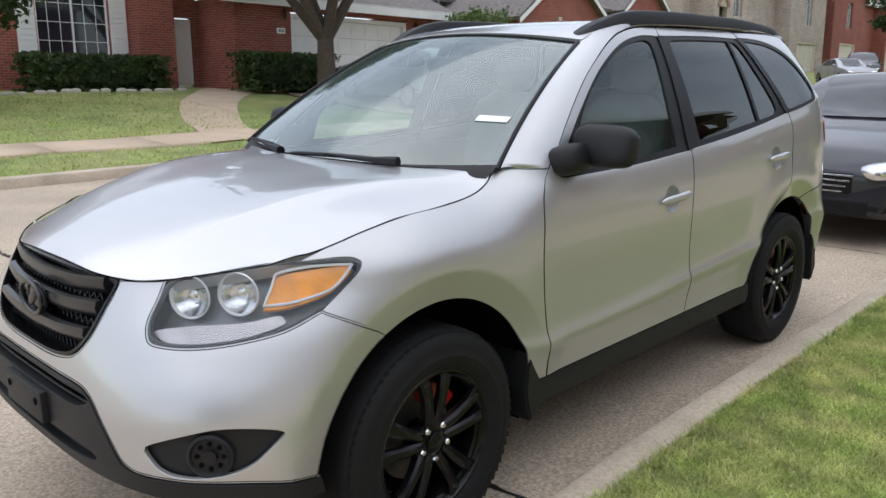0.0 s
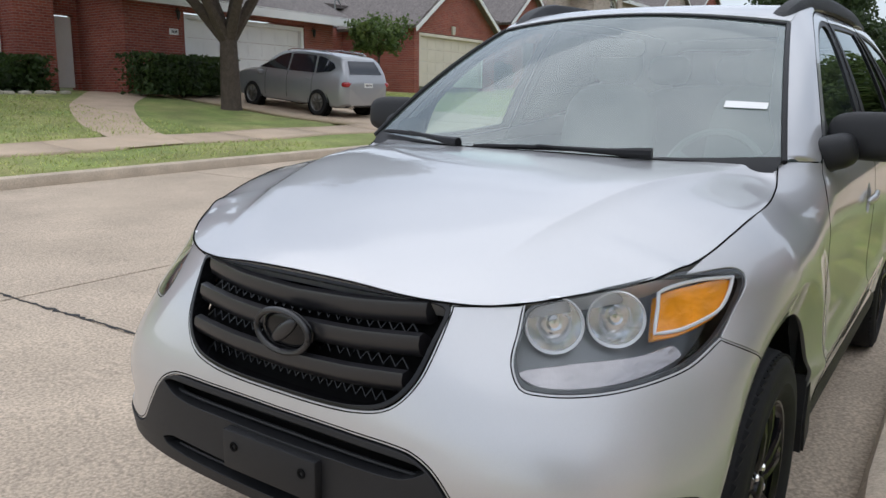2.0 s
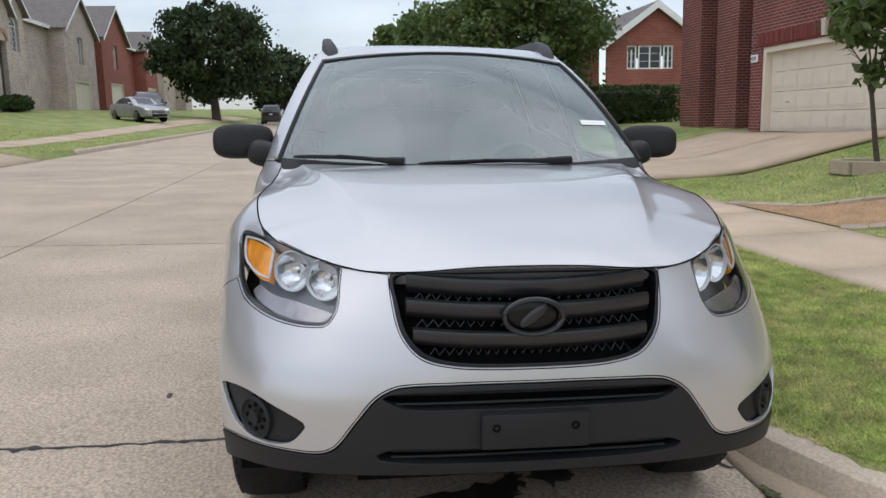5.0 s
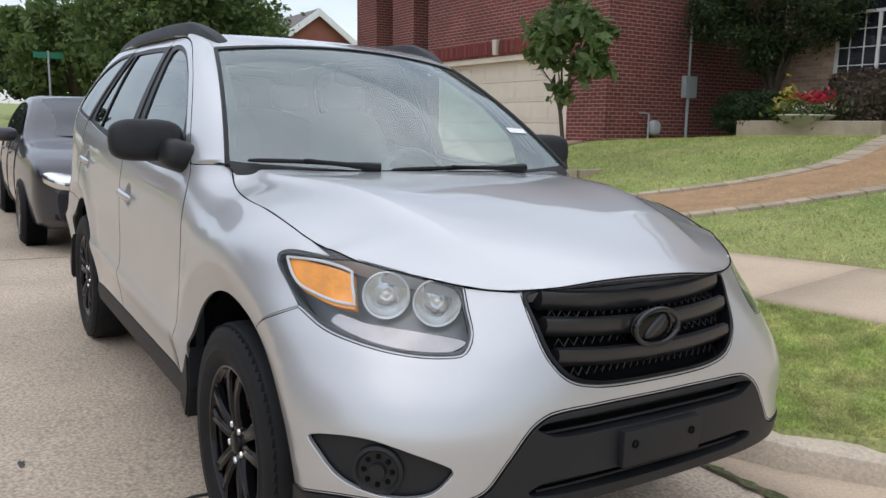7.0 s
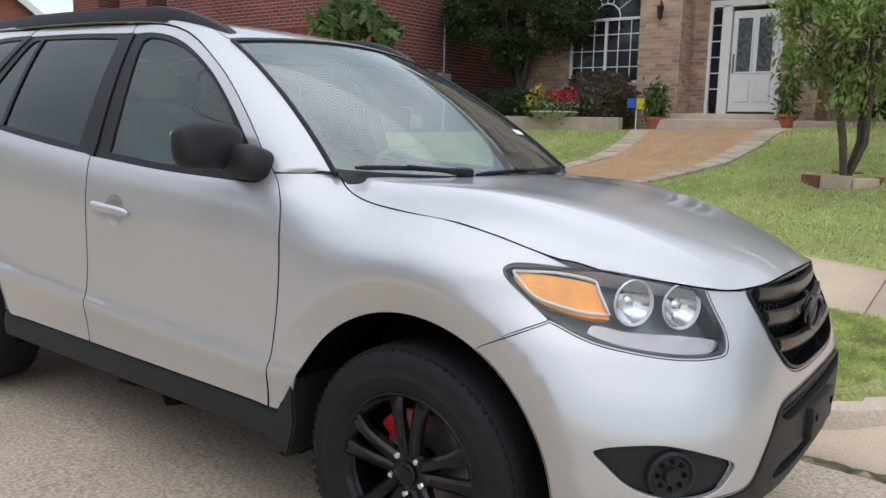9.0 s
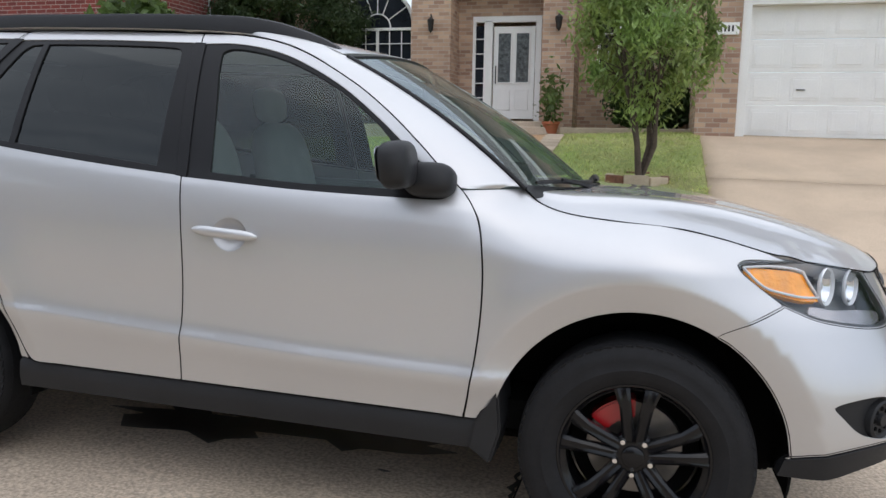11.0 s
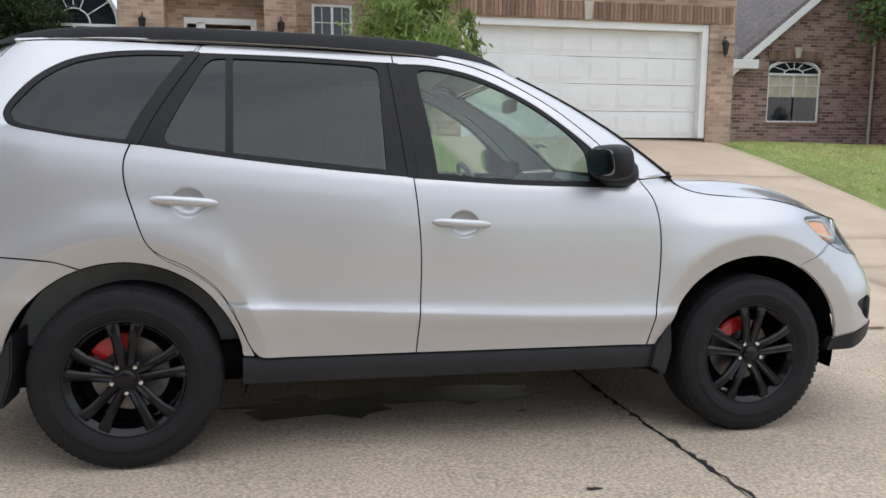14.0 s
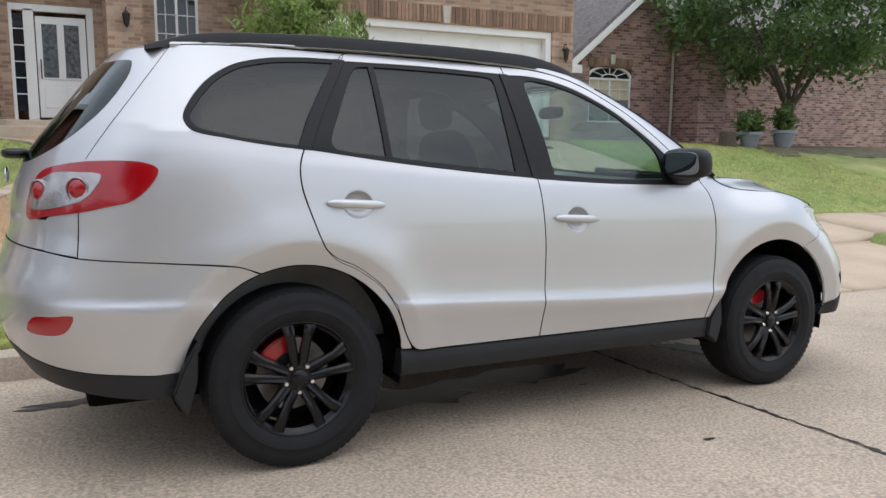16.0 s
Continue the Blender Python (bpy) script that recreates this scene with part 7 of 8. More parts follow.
wall(gable_house, "x", -8.5, -3.7, -.5, 3.6, -3.2, -2.9, BRICK_RED2, [(-7.9, -7.0, .9, 2.9)])
window(gable_house, -7.9, -7.0, .9, 2.9, -3.0, 1, 1, 3, .4)
gable(gable_house, -13.2, -8.5, -2.0, -9, 3.75, 5.6, BRICK_RED2, 1)
wall(gable_house, "x", -13.2, -8.5, -.5, 3.75, -2.28, -2.0, BRICK_RED2, [(-11.9, -10.2, -.5, 2.75)])
arch_top = [(-11.05 + 1.0 * math.cos(a), 2.6 + .85 * math.sin(a)) for a in np.linspace(0, math.pi, 14)] + [(-11.05 + .78 * math.cos(a), 2.6 + .62 * math.sin(a)) for a in np.linspace(math.pi, 0, 14)]
part("brick_arch", prism(bmesh.new(), arch_top, "y", -2.0, -1.9), SOLDIER_RED, gable_house, "proud brick arch over the porch")
wall(gable_house, "y", -5.0, -2.28, -.5, 3.75, -8.78, -8.5, BRICK_RED2)
wall(gable_house, "x", -13.2, -8.5, -.5, 3.75, -5.3, -5.0, BRICK_RED2, [(-11.7, -10.3, .0, 2.9)])
window(gable_house, -11.7, -10.3, .0, 2.9, -5.1, 1, 1, 3, .5, frame=.12)
part("keystone", prism(bmesh.new(), [(-11.17, 3.3), (-10.93, 3.3), (-10.88, 3.65), (-11.22, 3.65)], "y", -2.0, -1.86), LIMESTONE, gable_house)
roof_mesh(gable_house, [(-3.4, -2.4, 3.65), (-8.9, -2.4, 3.65), (-8.9, -9, 6.2), (-3.4, -9, 6.2)], [(0, 1, 2, 3)])
roof_mesh(gable_house, [(3.2, -4, 2.5), (10, -4, 2.5), (10, -10, 5.6), (3.2, -10, 5.6), (-10, -10, 5.6), (-10, -3, 3.6), (3.2, -5, 3.6)], [(0, 1, 2, 3), (3, 4, 5, 6)])
wall(gable_house, "x", 2.9, 7.0, -.5, 2.5, -4.3, -4.0, BRICK_RED2)


def tall_house(x, y, brick, w, depth, label, garage=True, gw=3.9, tower=None, eave=6.1):
    """A two-storey house: gabled bay of width gw at its far end, arched windows, garage or entry tower, facing the street."""
    h = house_at("tall_house", x, y, label)
    c = -w / 2 + gw / 2
    wall(h, "x", -w / 2, w / 2, -.8, eave, -.3, 0, brick, [(w / 2 - 2.0, w / 2 - .9, .9, 2.6)])
    window(h, w / 2 - 2.0, w / 2 - .9, .9, 2.6, -.1, 1, 2, 4, .5)
    wall(h, "x", -w / 2, -w / 2 + gw, -.8, eave, .9, 1.2, brick, [(c - .65, c + .65, 3.6, 5.7)] + ([(c - 2.0, c + 2.0, -.8, 2.3)] if garage else []))
    window(h, c - .65, c + .65, 3.6, 5.7, 1.0, 1, 3, 5, .5)
    wall(h, "y", .0, .9, -.8, eave, -w / 2 + gw - .3, -w / 2 + gw, brick)
    if garage:
        garage_door(h, c - 1.9, c + 1.9, -.1, 2.2, 1.0, 1, CREAM, 4, 4)
    wall(h, "y", -depth, -.3, -.8, eave, w / 2 - .3, w / 2, brick)
    gable(h, -w / 2, -w / 2 + gw, 1.2, -depth, eave, eave + .62 * gw / 2 + .4, brick, 1)
    hip(h, -w / 2, w / 2, -depth, 0, eave, eave + 2.9)
    if tower:
        a, b = tower
        m = (a + b) / 2
        wall(h, "x", a, b, -.8, eave - .3, 1.3, 1.6, brick, [(m - .55, m + .55, -.8, 4.0)])
        part("entry_arch", prism(bmesh.new(), [(m + .8 * math.cos(k), 4.0 + .7 * math.sin(k)) for k in np.linspace(0, math.pi, 12)] + [(m + .55 * math.cos(k), 4.0 + .45 * math.sin(k)) for k in np.linspace(math.pi, 0, 12)], "y", 1.6, 1.68), SOLDIER, h)
        for k in (a, b - .3):
            part("tower_side", block(bmesh.new(), k, k + .3, .0, 1.3, -.8, eave - .3), brick, h)
        part("entry_recess", block(bmesh.new(), a + .3, b - .3, .02, .06, -.8, 4.2), HOUSE_GLASS, h)
        gable(h, a, b, 1.6, -2, eave - .3, eave + 1.0, brick, 1)
    return h


tall_house(-46.8, -21.6, BRICK_GREY, 9.0, 9, "grey brick two-storey house with tall arched entry", False, 3.0, (-1.2, 1.2))
tall_house(-59.8, -22.2, BRICK_GREY, 16.0, 10, "grey brick two-storey house with gable and garage", True, 7.4)
tall_house(-72.6, -22.0, BRICK_RED2, 9.0, 10, "red brick two-storey house with gable and garage", True, 8.0)
tall_house(-84, -22.0, BRICK_RED2, 10, 10, "red brick two-storey house far down the street", True, 5.0)
tall_house(-98, -21.0, BRICK_GREY, 10, 10, "grey brick two-storey house far down the street", False)


# ---- other cars
SUV_RIDGE = ([-1, -.985, -.955, -.90, -.84, -.78, -.55, -.10, .14, .30, .46, .54, .72, .90, .97, 1],
             [.90, 1.02, 1.12, 1.33, 1.51, 1.575, 1.63, 1.65, 1.605, 1.43, 1.16, 1.09, 1.04, .93, .82, .68])
SEDAN_RIDGE = ([-1, -.985, -.95, -.80, -.70, -.60, -.45, -.30, -.10, .06, .20, .40, .48, .70, .88, .96, 1],
               [.78, .95, 1.10, 1.17, 1.20, 1.30, 1.50, 1.60, 1.65, 1.63, 1.50, 1.19, 1.12, 1.06, .97, .89, .74])


def suv_shell(car, L, W, high, paint, kind="suv"):
    """The rounded body of a parked car with its windows, rails and door gaps."""
    k = high / 1.65
    line = SUV_RIDGE if kind == "suv" else SEDAN_RIDGE
    ridge = curve(line[0], [z * k for z in line[1]])

    def plan(t):
        return W * (1 - .10 * abs(t) ** 4 - .16 * max(0, (abs(t) - .90) / .10) ** 2)

    def tumble(z):
        return np.interp(z, [.2 * k, .34 * k, .55 * k, .80 * k, .97 * k, 1.10 * k, 1.30 * k, 1.56 * k, 1.66 * k], [.90, .965, 1.0, .998, .97, .925, .85, .745, .70])

    def side(x, z):
        x, z = np.broadcast_arrays(np.asarray(x, float), np.asarray(z, float))
        w = np.array([plan(q / L) for q in x.ravel()]).reshape(x.shape)
        return np.stack([x, w * tumble(z), z], -1)
    bm = bmesh.new()
    rings = []
    for t in np.concatenate([np.linspace(-1, -.7, 14), np.linspace(-.62, .10, 9), np.linspace(.16, .6, 10), np.linspace(.7, 1, 7)]):
        top = float(ridge(t))
        low = (.24 + .10 * max(0, abs(t) - .86) / .14) * k
        zs = [low, low + .05 * k] + list(np.linspace(low + .14 * k, top - .07 * k, 9)) + [top - .03 * k]
        sec = [(0, low)] + [(plan(t) * float(tumble(z)) * (.9 if j == 0 else .965 if j == 11 else 1), z) for j, z in enumerate(zs)] + [(plan(t) * float(tumble(top)) * .86, top - .006), (0, top + .012)]
        rings.append([bm.verts.new((t * L, s * u, z)) for s, seq in ((1, sec), (-1, sec[-2:0:-1])) for u, z in seq])
    n = len(rings[0])
    for a, b in zip(rings, rings[1:]):
        for i in range(n):
            bm.faces.new((a[i], a[(i + 1) % n], b[(i + 1) % n], b[i]))
    bm.faces.new(rings[0])
    bm.faces.new(rings[-1])
    bmesh.ops.recalc_face_normals(bm, faces=bm.faces[:])
    body = part("body", bm, paint, car, "", True)
    for s in (1, -1):
        flip = lambda u, v, s=s: side(u, v) * np.array([1, s, 1])
        for pts in ([(.36, 1.17), (.22, 1.38), (.08, 1.53), (-.04, 1.55), (-.04, 1.16)], [(-.07, 1.16), (-.07, 1.55), (-.24, 1.53), (-.40, 1.42), (-.50, 1.27), (-.46, 1.17)]) if kind == "sedan" else ([(.50, 1.10), (.30, 1.30), (.15, 1.47), (.02, 1.545), (-.02, 1.545), (-.02, 1.09)], [(-.05, 1.09), (-.05, 1.545), (-.30, 1.56), (-.46, 1.54), (-.49, 1.10)], [(-.52, 1.10), (-.49, 1.54), (-.62, 1.50), (-.76, 1.38), (-.80, 1.27), (-.74, 1.17)]):
            panel("side_window", flip, [(u * L, v * k, 1) for u, v in pts], HOUSE_GLASS, body, (), 0.12, 0.06, 0.012, 0, -s)
        for u in (.36, -.035, -.47):
            part("door_gap", tube(bmesh.new(), [tuple(flip(u * L, z * k)) for z in np.linspace(.38, 1.08, 7)], .006, 5), VOID, body)
        for u in (.03, -.40):
            q = flip(u * L, .93 * k)
            part("door_handle", pillow(bmesh.new(), tuple(q), (.11, .02, .018), 3), paint, body, "", True)
        if kind == "sedan":
            continue
        part("roof_rail", tube(bmesh.new(), [(u * L, s * W * .66, float(ridge(u)) + dz) for u, dz in ((.10, .0), (.02, .03), (-.3, .035), (-.6, .03), (-.68, 0.0))], .018, 6), CHROME, car)
        part("exhaust", lathe(bmesh.new(), [(.03, -.06), (.04, -.06), (.04, .05), (.03, .05)], 14, pose(-L * .985, s * W * .62, .30 * k, 0, 0, 90)), CHROME, car)
        part("rear_reflector", pillow(bmesh.new(), (-L * .975, s * W * .58, .55 * k), (.03, .20, .022), 3), RED_LENS, car, "", True)
    if kind == "sedan":
        for name, t0, t1, sgn, lo, hi, out in (("windshield", .44, .05, 1, 1.17, 1.59, .01), ("rear_window", -.62, -.30, -1, 1.27, 1.56, -.01)):
            ts = np.linspace(t0, t1, 40)
            pane = lambda u, v, ts=ts, zs=[float(ridge(t)) for t in ts], out=out: np.stack([np.interp(v, zs, ts) * L - np.sign(out) * .10 * (np.asarray(u, float) / W) ** 2, np.asarray(u, float) + 0 * np.asarray(v, float), np.asarray(v, float) + .016 - .05 * (np.asarray(u, float) / W) ** 2], -1)
            panel(name, pane, [(-.80 * W, lo * k, 1), (0, (lo - .02) * k), (.80 * W, lo * k, 1), (.60 * W, hi * k, 1), (0, (hi + .02) * k), (-.60 * W, hi * k, 1)], HOUSE_GLASS, body, (), 0.08, 0.05, 0.012, 0, sgn)
        return
    zz, tt = [float(ridge(t)) for t in np.linspace(-.985, -.80, 40)], np.linspace(-.985, -.80, 40)
    back = lambda u, v: np.stack([np.interp(v, zz, tt) * L - .012, np.asarray(u, float) + 0 * np.asarray(v, float), np.asarray(v, float) + .012], -1)
    panel("rear_window", back, [(-.60, 1.13 * k, 1), (.60, 1.13 * k, 1), (.50, 1.46 * k, 1), (-.50, 1.46 * k, 1)], HOUSE_GLASS, body, (), 0.1, 0.06, 0.006, 0, 1)


def simple_car(m, length, wide, high, paint, label, belt=.55, kind="suv", rims=None):
    """A parked car away from the camera: lower body, glasshouse, roof, wheels, lamps, mirrors."""
    car = empty("parked_car", m, label, "car")
    L, W = length / 2, wide / 2
    zb = high * belt + .05
    nose_z = {"suv": (.80, .98), "sedan": (.70, .86)}[kind]

    def body_top(t):
        return float(curve([-1, -.93, -.55, .35, .55, .85, 1], [zb - .18, zb - .03, zb, zb - .02, zb - .10, nose_z[1] * zb - .12, nose_z[0] * zb - .20])(t)) if kind == "suv" else \
            float(curve([-1, -.93, -.5, .3, .45, .85, 1], [zb - .1, zb + .1, zb + .14, zb + .12, zb + .10, zb - .04, zb - .20])(t))
    suv_shell(car, L, W, high, paint, kind)
    t3 = .46 if kind == "suv" else .40
    for s in (1, -1):
        part("door_mirror", pillow(bmesh.new(), (t3 * L - .12, s * (W + .06), body_top(t3) + .06), (.06, .11, .07), 3), paint, car, "", True)
        for hx in (-.58 * L, .60 * L):
            r = .345 if kind == "suv" else .32
            wheel = new("wheel")
            wheel.parent = car
            wheel.matrix_local = pose(hx, s * (W - .10), r, 0, 0, 0 if s > 0 else 180)
            part("tyre", lathe(bmesh.new(), [(.2, -.1), (r - .03, -.11), (r, -.08), (r, .08), (r - .03, .11), (.23, .11)], 32), RUBBER, wheel, "", True)
            part("wheel_well", lathe(bmesh.new(), [(.001, -.1), (r + .06, -.1), (r + .06, .07), (r + .045, .075)], 32), VOID, wheel, "", True)
            bm = bmesh.new()
            lathe(bm, [(.235, .115), (.215, .10), (.20, .06), (.001, .05)], 28)
            for k in range(7):
                block(bm, -.018, .018, .075, .10, .03, .225, .004, pose(0, 0, 0, 0, 360 / 7 * k, 0))
            part("rim", bm, rims or STEEL, wheel)
        part("tail_lamp", pillow(bmesh.new(), (-L * .955, s * W * .72, zb - .10), (.10, W * .20, .075), 3), RED_LENS, car, "", True)
        part("headlamp", pillow(bmesh.new(), (0, 0, 0), (.20, W * .20, .075), 3, pose(L * .935, s * W * .66, body_top(.9) - .10, 0, 14, s * -34)), REFLECTOR, car, "clear headlamp", True)
        part("fog_lamp_cover", pillow(bmesh.new(), (L * .975, s * W * .60, .36), (.06, .15, .045), 3.5), TRIM, car, "", True)
    part("lower_trim", block(bmesh.new(), -L * .97, -L * .90, -W * .75, W * .75, .28, .42, .03), CLADDING if kind == "suv" else paint, car)
    pl = part("plate_panel", block(bmesh.new(), -L - .005, -L + .03, -.16, .16, zb - .17, zb - .05, .004), WHITE, car)
    for k in range(5):
        part("bar", block(bmesh.new(), -L - .009, -L - .004, -.11 + .05 * k - .012, -.11 + .05 * k + .012, zb - .135, zb - .085), IRON, pl)
    for k in range(4):
        part("grille_bar", block(bmesh.new(), L * .985, L * 1.010, -W * (.36 + .03 * k), W * (.36 + .03 * k), body_top(.97) - .22 + .045 * k, body_top(.97) - .206 + .045 * k, .004), CHROME, car)
    part("grille_opening", block(bmesh.new(), L * .980, L * 1.004, -W * .44, W * .44, body_top(.97) - .235, body_top(.97) - .055, .02), TRIM, car)
    part("air_dam", block(bmesh.new(), L * .96, L * 1.003, -W * .42, W * .6, .28, .42, .02), TRIM, car)
    return car


simple_car(LEAN @ pose(-7.75, -.02, 0), 4.6, 1.76, 1.45, DARK_PAINT, "dark blue-grey saloon parked behind at the kerb", .56, "sedan")
simple_car(LEAN @ pose(-14.7, -14.9, .51, 0, -4, -90 - 4), 4.6, 1.88, 1.65, PAINT_FAR, "silver SUV parked on the driveway across the street", .56)
simple_car(LEAN @ pose(-47, -12.7, float(lawn_z(-47, -12.7)) + .02, 0, 0, 40), 4.7, 1.8, 1.42, PAINT_FAR, "silver saloon parked on a far driveway", .56, "sedan")
simple_car(LEAN @ pose(-53, -13.6, float(lawn_z(-53, -13.6)) + .02, 0, 0, 20), 4.8, 1.9, 1.75, DARK_PAINT, "dark SUV parked on a far driveway")
simple_car(LEAN @ pose(-75, -7.2, 0, 0, 0, 180), 5.0, 1.95, 1.85, DARK_PAINT, "dark pickup parked far down the street")

# ---- trees, hedges, pots
tree(LEAN @ Vector((-.2, 6.7, .97)), 3.2, .035, .85, (.82, .92, 1.75), 70, 10000, .036, LEAF_WILLOW, "young drooping tree with long narrow leaves in a brick ring", "young_tree", .55, 3.0, 4)
ring = empty("tree_ring", Matrix.Translation(LEAN @ Vector((-.2, 6.7, .97))), "octagonal ring of bricks round a young tree", "edging")
for k in range(8):
    part("brick", block(bmesh.new(), -.145, .145, .28, .38, -.08, .065, .01, pose(0, 0, 0, rng.normal(0, 2), 0, 45 * k)), STONE if k % 3 else BED, ring)
tree(on(-7.1, 6.7), 3.6, .035, 1.0, (.62, .85, 1.95), 30, 1300, .115, LEAF_MID, "young broad-leaved tree in a brick ring", "young_tree", .1, 2.0)
ring2 = empty("tree_ring", Matrix.Translation(on(-7.1, 6.7)), "low ring of tan bricks round a young tree", "edging")
for k in range(8):
    part("brick", block(bmesh.new(), -.20, .20, .44, .56, -.08, .10, .01, pose(0, 0, 0, 0, 0, 45 * k)), STONE, ring2)
tree(on(-7.55, 12.3), 4.5, .10, .9, (1.5, 1.15, 2.55), 90, 60000, .034, LEAF_DARK, "dark green juniper tree beside the house", "juniper", 0, 2.4)
shrub(on(-7.4, 11.75), (1.0, .5, .46), 16000, .034, LEAF_DARK, "low dark juniper shrub", long=2.4)
shrub(on(-5.65, 12.25), (.80, .48, .62), 4200, .055, LEAF_RED, "rounded purple-brown shrub under the arched window")
shrub(on(3.5 - 3.6, 12.3), (.9, .55, .5), 3000, .06, LEAF_HEDGE, "green shrub beside the porch", boxy=False)
tree(on(13.7, 10.2), 5, .10, 1.0, (3.1, 1.7, 3.4), 120, 15000, .095, LEAF_GARDEN, "spreading green tree in the neighbouring yard", "garden_tree", 0, 1.8)
tree(on(-12.2, -15.3), 7, .25, 1.95, (4.4, 2.4, 6.2), 170, 20000, .17, LEAF_DARK, "oak with a forked grey trunk on the lawn", "oak_tree", 0, 1.6)
tree(on(-21.0, -17.4), 3.2, .05, 1.5, (1.05, .6, 2.3), 34, 3600, .10, LEAF_MID, "small tree between two houses", "small_tree")
tree(on(-25.5, 5.8), 9, .2, 1.6, (3.2, 2.5, 3.7), 150, 30000, .13, LEAF_MID, "broad green tree by the sidewalk", "street_tree")
tree(on(-64, -10.8), 12, .35, 2.5, (4.9, 4.0, 5.4), 150, 22000, .26, LEAF_DARK, "large dark oak far down the street", "oak_tree")
tree(on(-88, -7.0), 11, .35, 2.5, (5.0, 3.2, 4.6), 110, 9000, .36, LEAF_DARK, "dark tree at the end of the street", "oak_tree")
tree(on(-75, 6.5), 11, .35, 2.5, (5.0, 3.5, 4.8), 110, 9000, .36, LEAF_DARK, "dark tree far along the sidewalk", "oak_tree")
tree(on(-48, 5.5), 10, .3, 2.0, (4.0, 3.2, 4.2), 110, 10000, .28, LEAF_MID, "green tree along the sidewalk", "street_tree")
tree(on(-3.4, -16.8), 5, .10, 1.3, (2.1, 1.5, 3.1), 70, 12000, .10, LEAF_DARK, "small spreading tree on the lawn across the street", "garden_tree")
for x, y, w, d, h in ((-26.2, 9.3, 2.8, .6, .72), (-22.2, 4.1, 1.5, 1.1, .95)):
    root = shrub(on(x, y), (d, w, h), 9000, .085, LEAF_HEDGE, "clipped dark green hedge by the sidewalk", "hedge", True, "hedge")
shrub(LEAN @ Vector((-12.9, -18.2, .86)), (1.5, .55, .55), 6000, .08, LEAF_HEDGE, "clipped hedge beside the garage", "hedge", True, "hedge")
shrub(LEAN @ Vector((-8.0, -20.3, .88)), (1.9, .5, .50), 6000, .09, LEAF_HEDGE, "clipped hedge under the window", "hedge", True, "hedge")
shrub(on(-34.6, -20.3), (.9, .7, .7), 2500, .10, LEAF_HEDGE, "round clipped bush by a porch")
shrub(on(-47, -19.6), (2.2, .6, .5), 2500, .12, LEAF_HEDGE, "low green shrubs before a house")


def pot(base, r, h, mat, label, plant=None, leaf=.05, n=500, spread=(.2, .2, .25)):
    p = empty("plant_pot", Matrix.Translation(base), label, "plant pot")
    part("pot", lathe(bmesh.new(), [(.001, 0), (r * .62, 0), (r * .95, h * .8), (r * 1.08, h * .82), (r * 1.08, h), (r * .95, h), (r * .9, h * .85), (.001, h * .82)], 24, pose(0, 0, 0, 90, 0, 0)), mat, p, "", True)
    if plant:
        u = rng.normal(0, .5, (n, 3)) * np.array(spread) + np.array([0, 0, h + spread[2] * .8])
        leaf_mesh("plant", u, leaf, plant, p, 2.2)
    return p


pot(on(-4.25, 11.75), .17, .26, TERRACOTTA, "terracotta pot with a leafy plant", LEAF_MID, .07, 500, (.18, .18, .32))
pot(on(-1.95, 11.75), .16, .26, TERRACOTTA, "terracotta pot with a thin shrub", LEAF_MID, .06, 350, (.2, .2, .5))
pot(on(11.4, 9.35), .26, .36, GREY_POT, "grey glazed pot with a trailing plant", LEAF_MID, .08, 500, (.3, .3, .25))
pot(on(12.5, 9.3), .28, .42, GREY_POT, "grey glazed pot with a leafy plant", LEAF_MID, .08, 450, (.25, .25, .3))
stump = empty("tree_stump", Matrix.Translation(on(10.85, 9.5)), "weathered brown tree stump in the lawn", "stump")
part("stump", lathe(bmesh.new(), [(.26, -.1), (.2, .1), (.18, .34), (.15, .36), (.001, .33)], 14, pose(0, 0, 0, 90, 0, 0)), BARK, stump, "", True)
urn = empty("flower_urn", Matrix.Translation(on(-6.2, 11.45)), "wide cast stone bowl with red and white flowers", "planter")
part("bowl", lathe(bmesh.new(), [(.18, 0), (.16, .12), (.2, .16), (.44, .34), (.50, .38), (.46, .40), (.001, .34)], 28, pose(0, 0, 0, 90, 0, 0)), LIMESTONE, urn, "", True)
leaf_mesh("green_leaves", rng.normal(0, 1, (700, 3)) * np.array([.28, .22, .10]) + np.array([0, 0, .46]), .06, LEAF_MID, urn, 2.0)
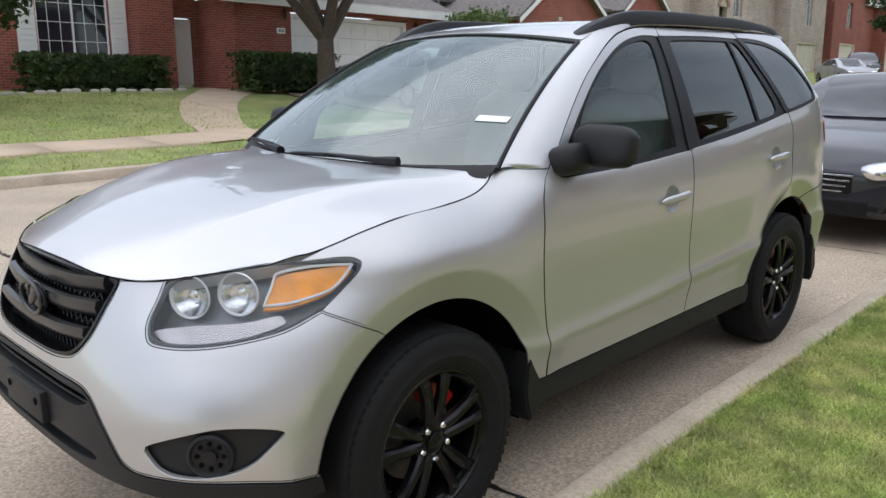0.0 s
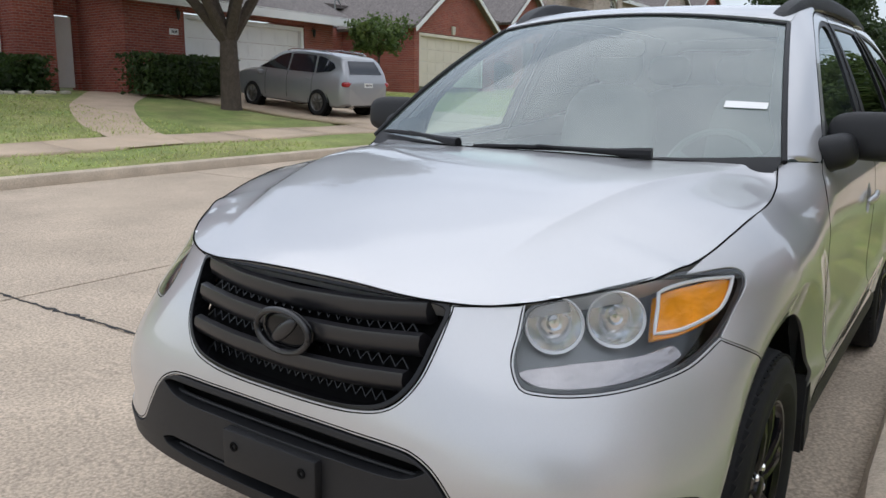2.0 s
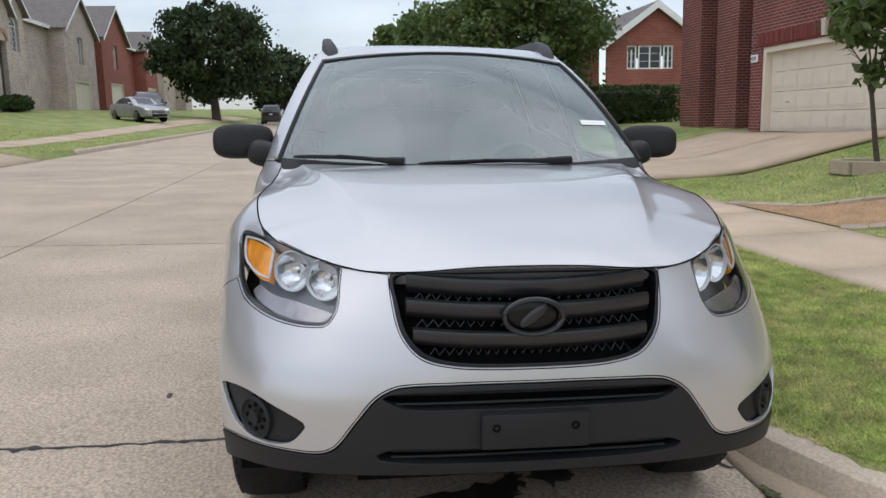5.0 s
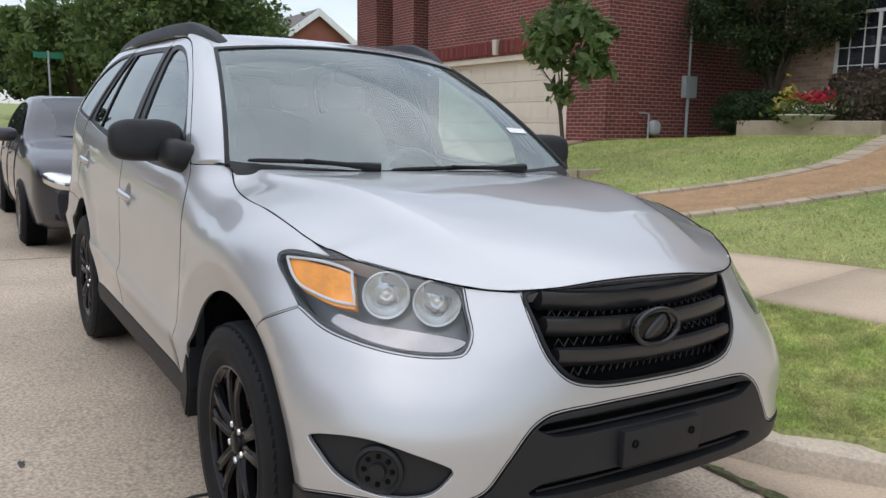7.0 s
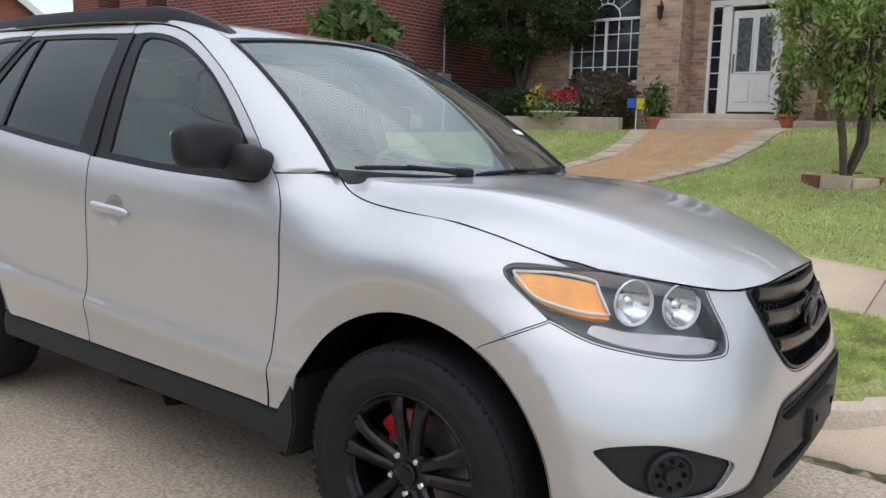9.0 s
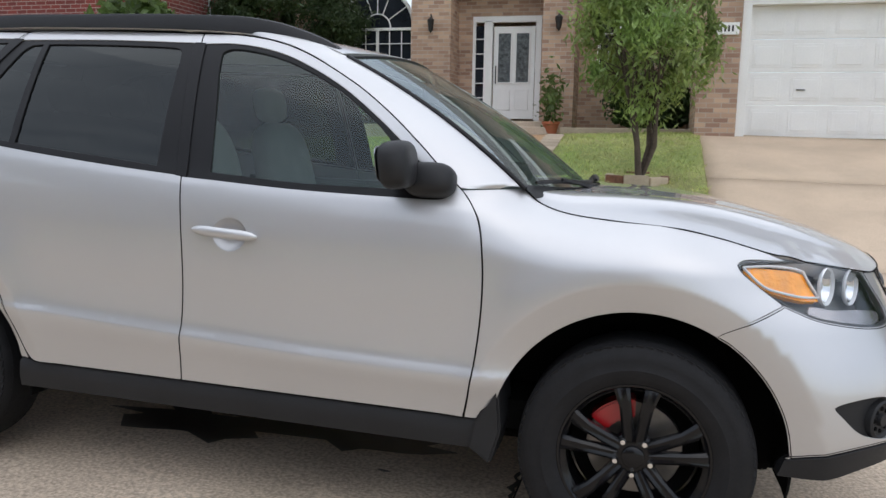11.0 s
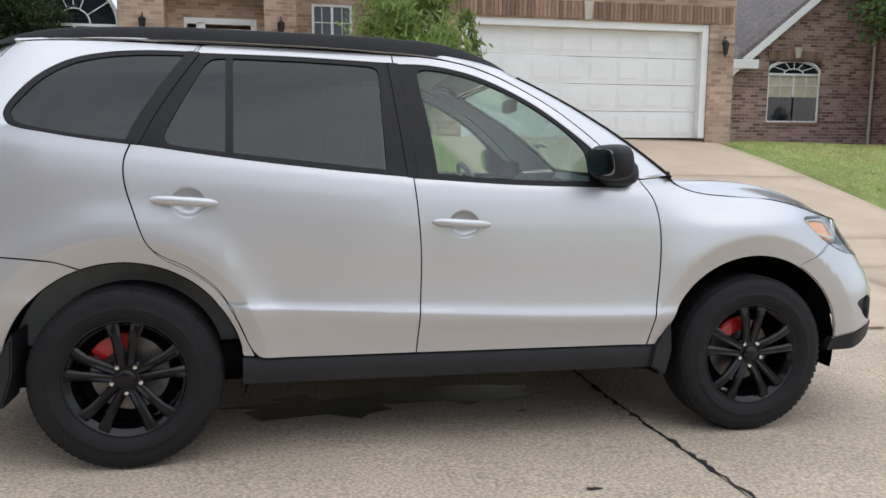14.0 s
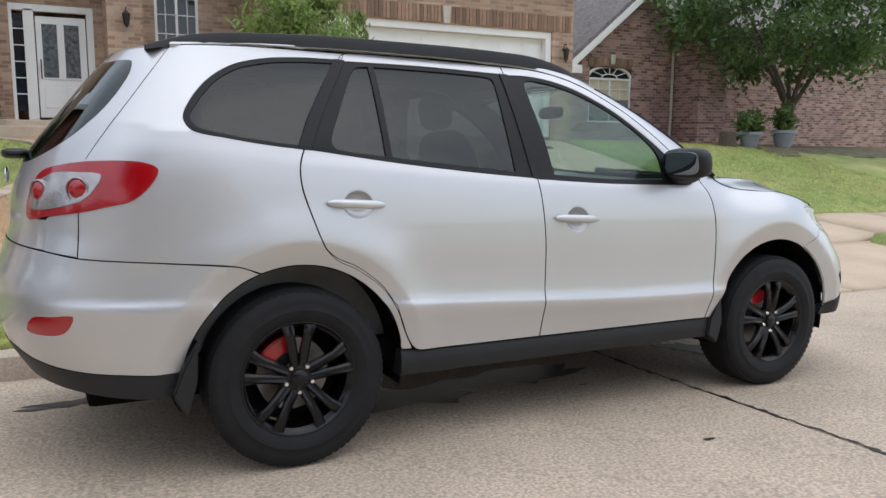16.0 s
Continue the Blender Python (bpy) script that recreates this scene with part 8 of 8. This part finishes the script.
leaf_mesh("yellow_leaves", rng.normal(0, 1, (260, 3)) * np.array([.10, .10, .16]) + np.array([-.34, 0, .56]), .07, FLOWER_YELLOW, urn, 2.6)
leaf_mesh("red_flowers", rng.normal(0, 1, (260, 3)) * np.array([.17, .10, .08]) + np.array([.10, 0, .66]), .06, FLOWER_RED, urn, 1.2)
leaf_mesh("white_flowers", rng.normal(0, 1, (160, 3)) * np.array([.22, .12, .04]) + np.array([.12, -.12, .50]), .03, WHITE, urn, 1.1)
flag = empty("yard_flag", Matrix.Translation(on(-4.62, 11.75)), "small blue and yellow flag on a white stake", "flag")
part("stake", tube(bmesh.new(), [(0, 0, -.1), (0, 0, .62)], .012, 6), WHITE, flag)
part("blue_cloth", block(bmesh.new(), -.16, .0, -.012, .004, .44, .62, .003, pose(0, 0, 0, 6, 0, 0)), BLUE_CLOTH, flag)
part("yellow_cloth", block(bmesh.new(), .0, .16, -.012, .004, .42, .62, .003), YELLOW_CLOTH, flag)
sign = empty("street_sign", Matrix.Translation(on(-27.5, 1.8)), "green street name sign on a post", "sign")
part("post", tube(bmesh.new(), [(0, 0, -.2), (0, 0, 3.0)], .035, 8), METER, sign)
part("sign_board", block(bmesh.new(), -.02, .02, -.45, .45, 2.75, 2.95, .004), GREEN_SIGN, sign)
path_strip("house_path", [(-5.6, -10.1), (-6.3, -12), (-7.4, -14.6), (-8.6, -16.8), (-10.3, -19), (-11.9, -21.2)], [(-6.7, -10.1), (-7.5, -12), (-8.9, -14.6), (-10.2, -16.6), (-12.0, -18.6), (-13.0, -20.4)], .014, WALK, "winding concrete path to a front door")
edging = empty("rock_edging", LEAN, "row of pale flat rocks edging a mulch bed", "edging")
for k in range(16):
    x = -4.6 - .36 * k + rng.normal(0, .05)
    y = -19.45 + .12 * math.sin(.5 * k)
    part("rock", pillow(bmesh.new(), (x, y, float(lawn_z(x, y)) + .03), (rng.uniform(.12, .2), rng.uniform(.08, .13), rng.uniform(.05, .09)), 2.6, None, 10, 6), LIMESTONE, edging, "", True)
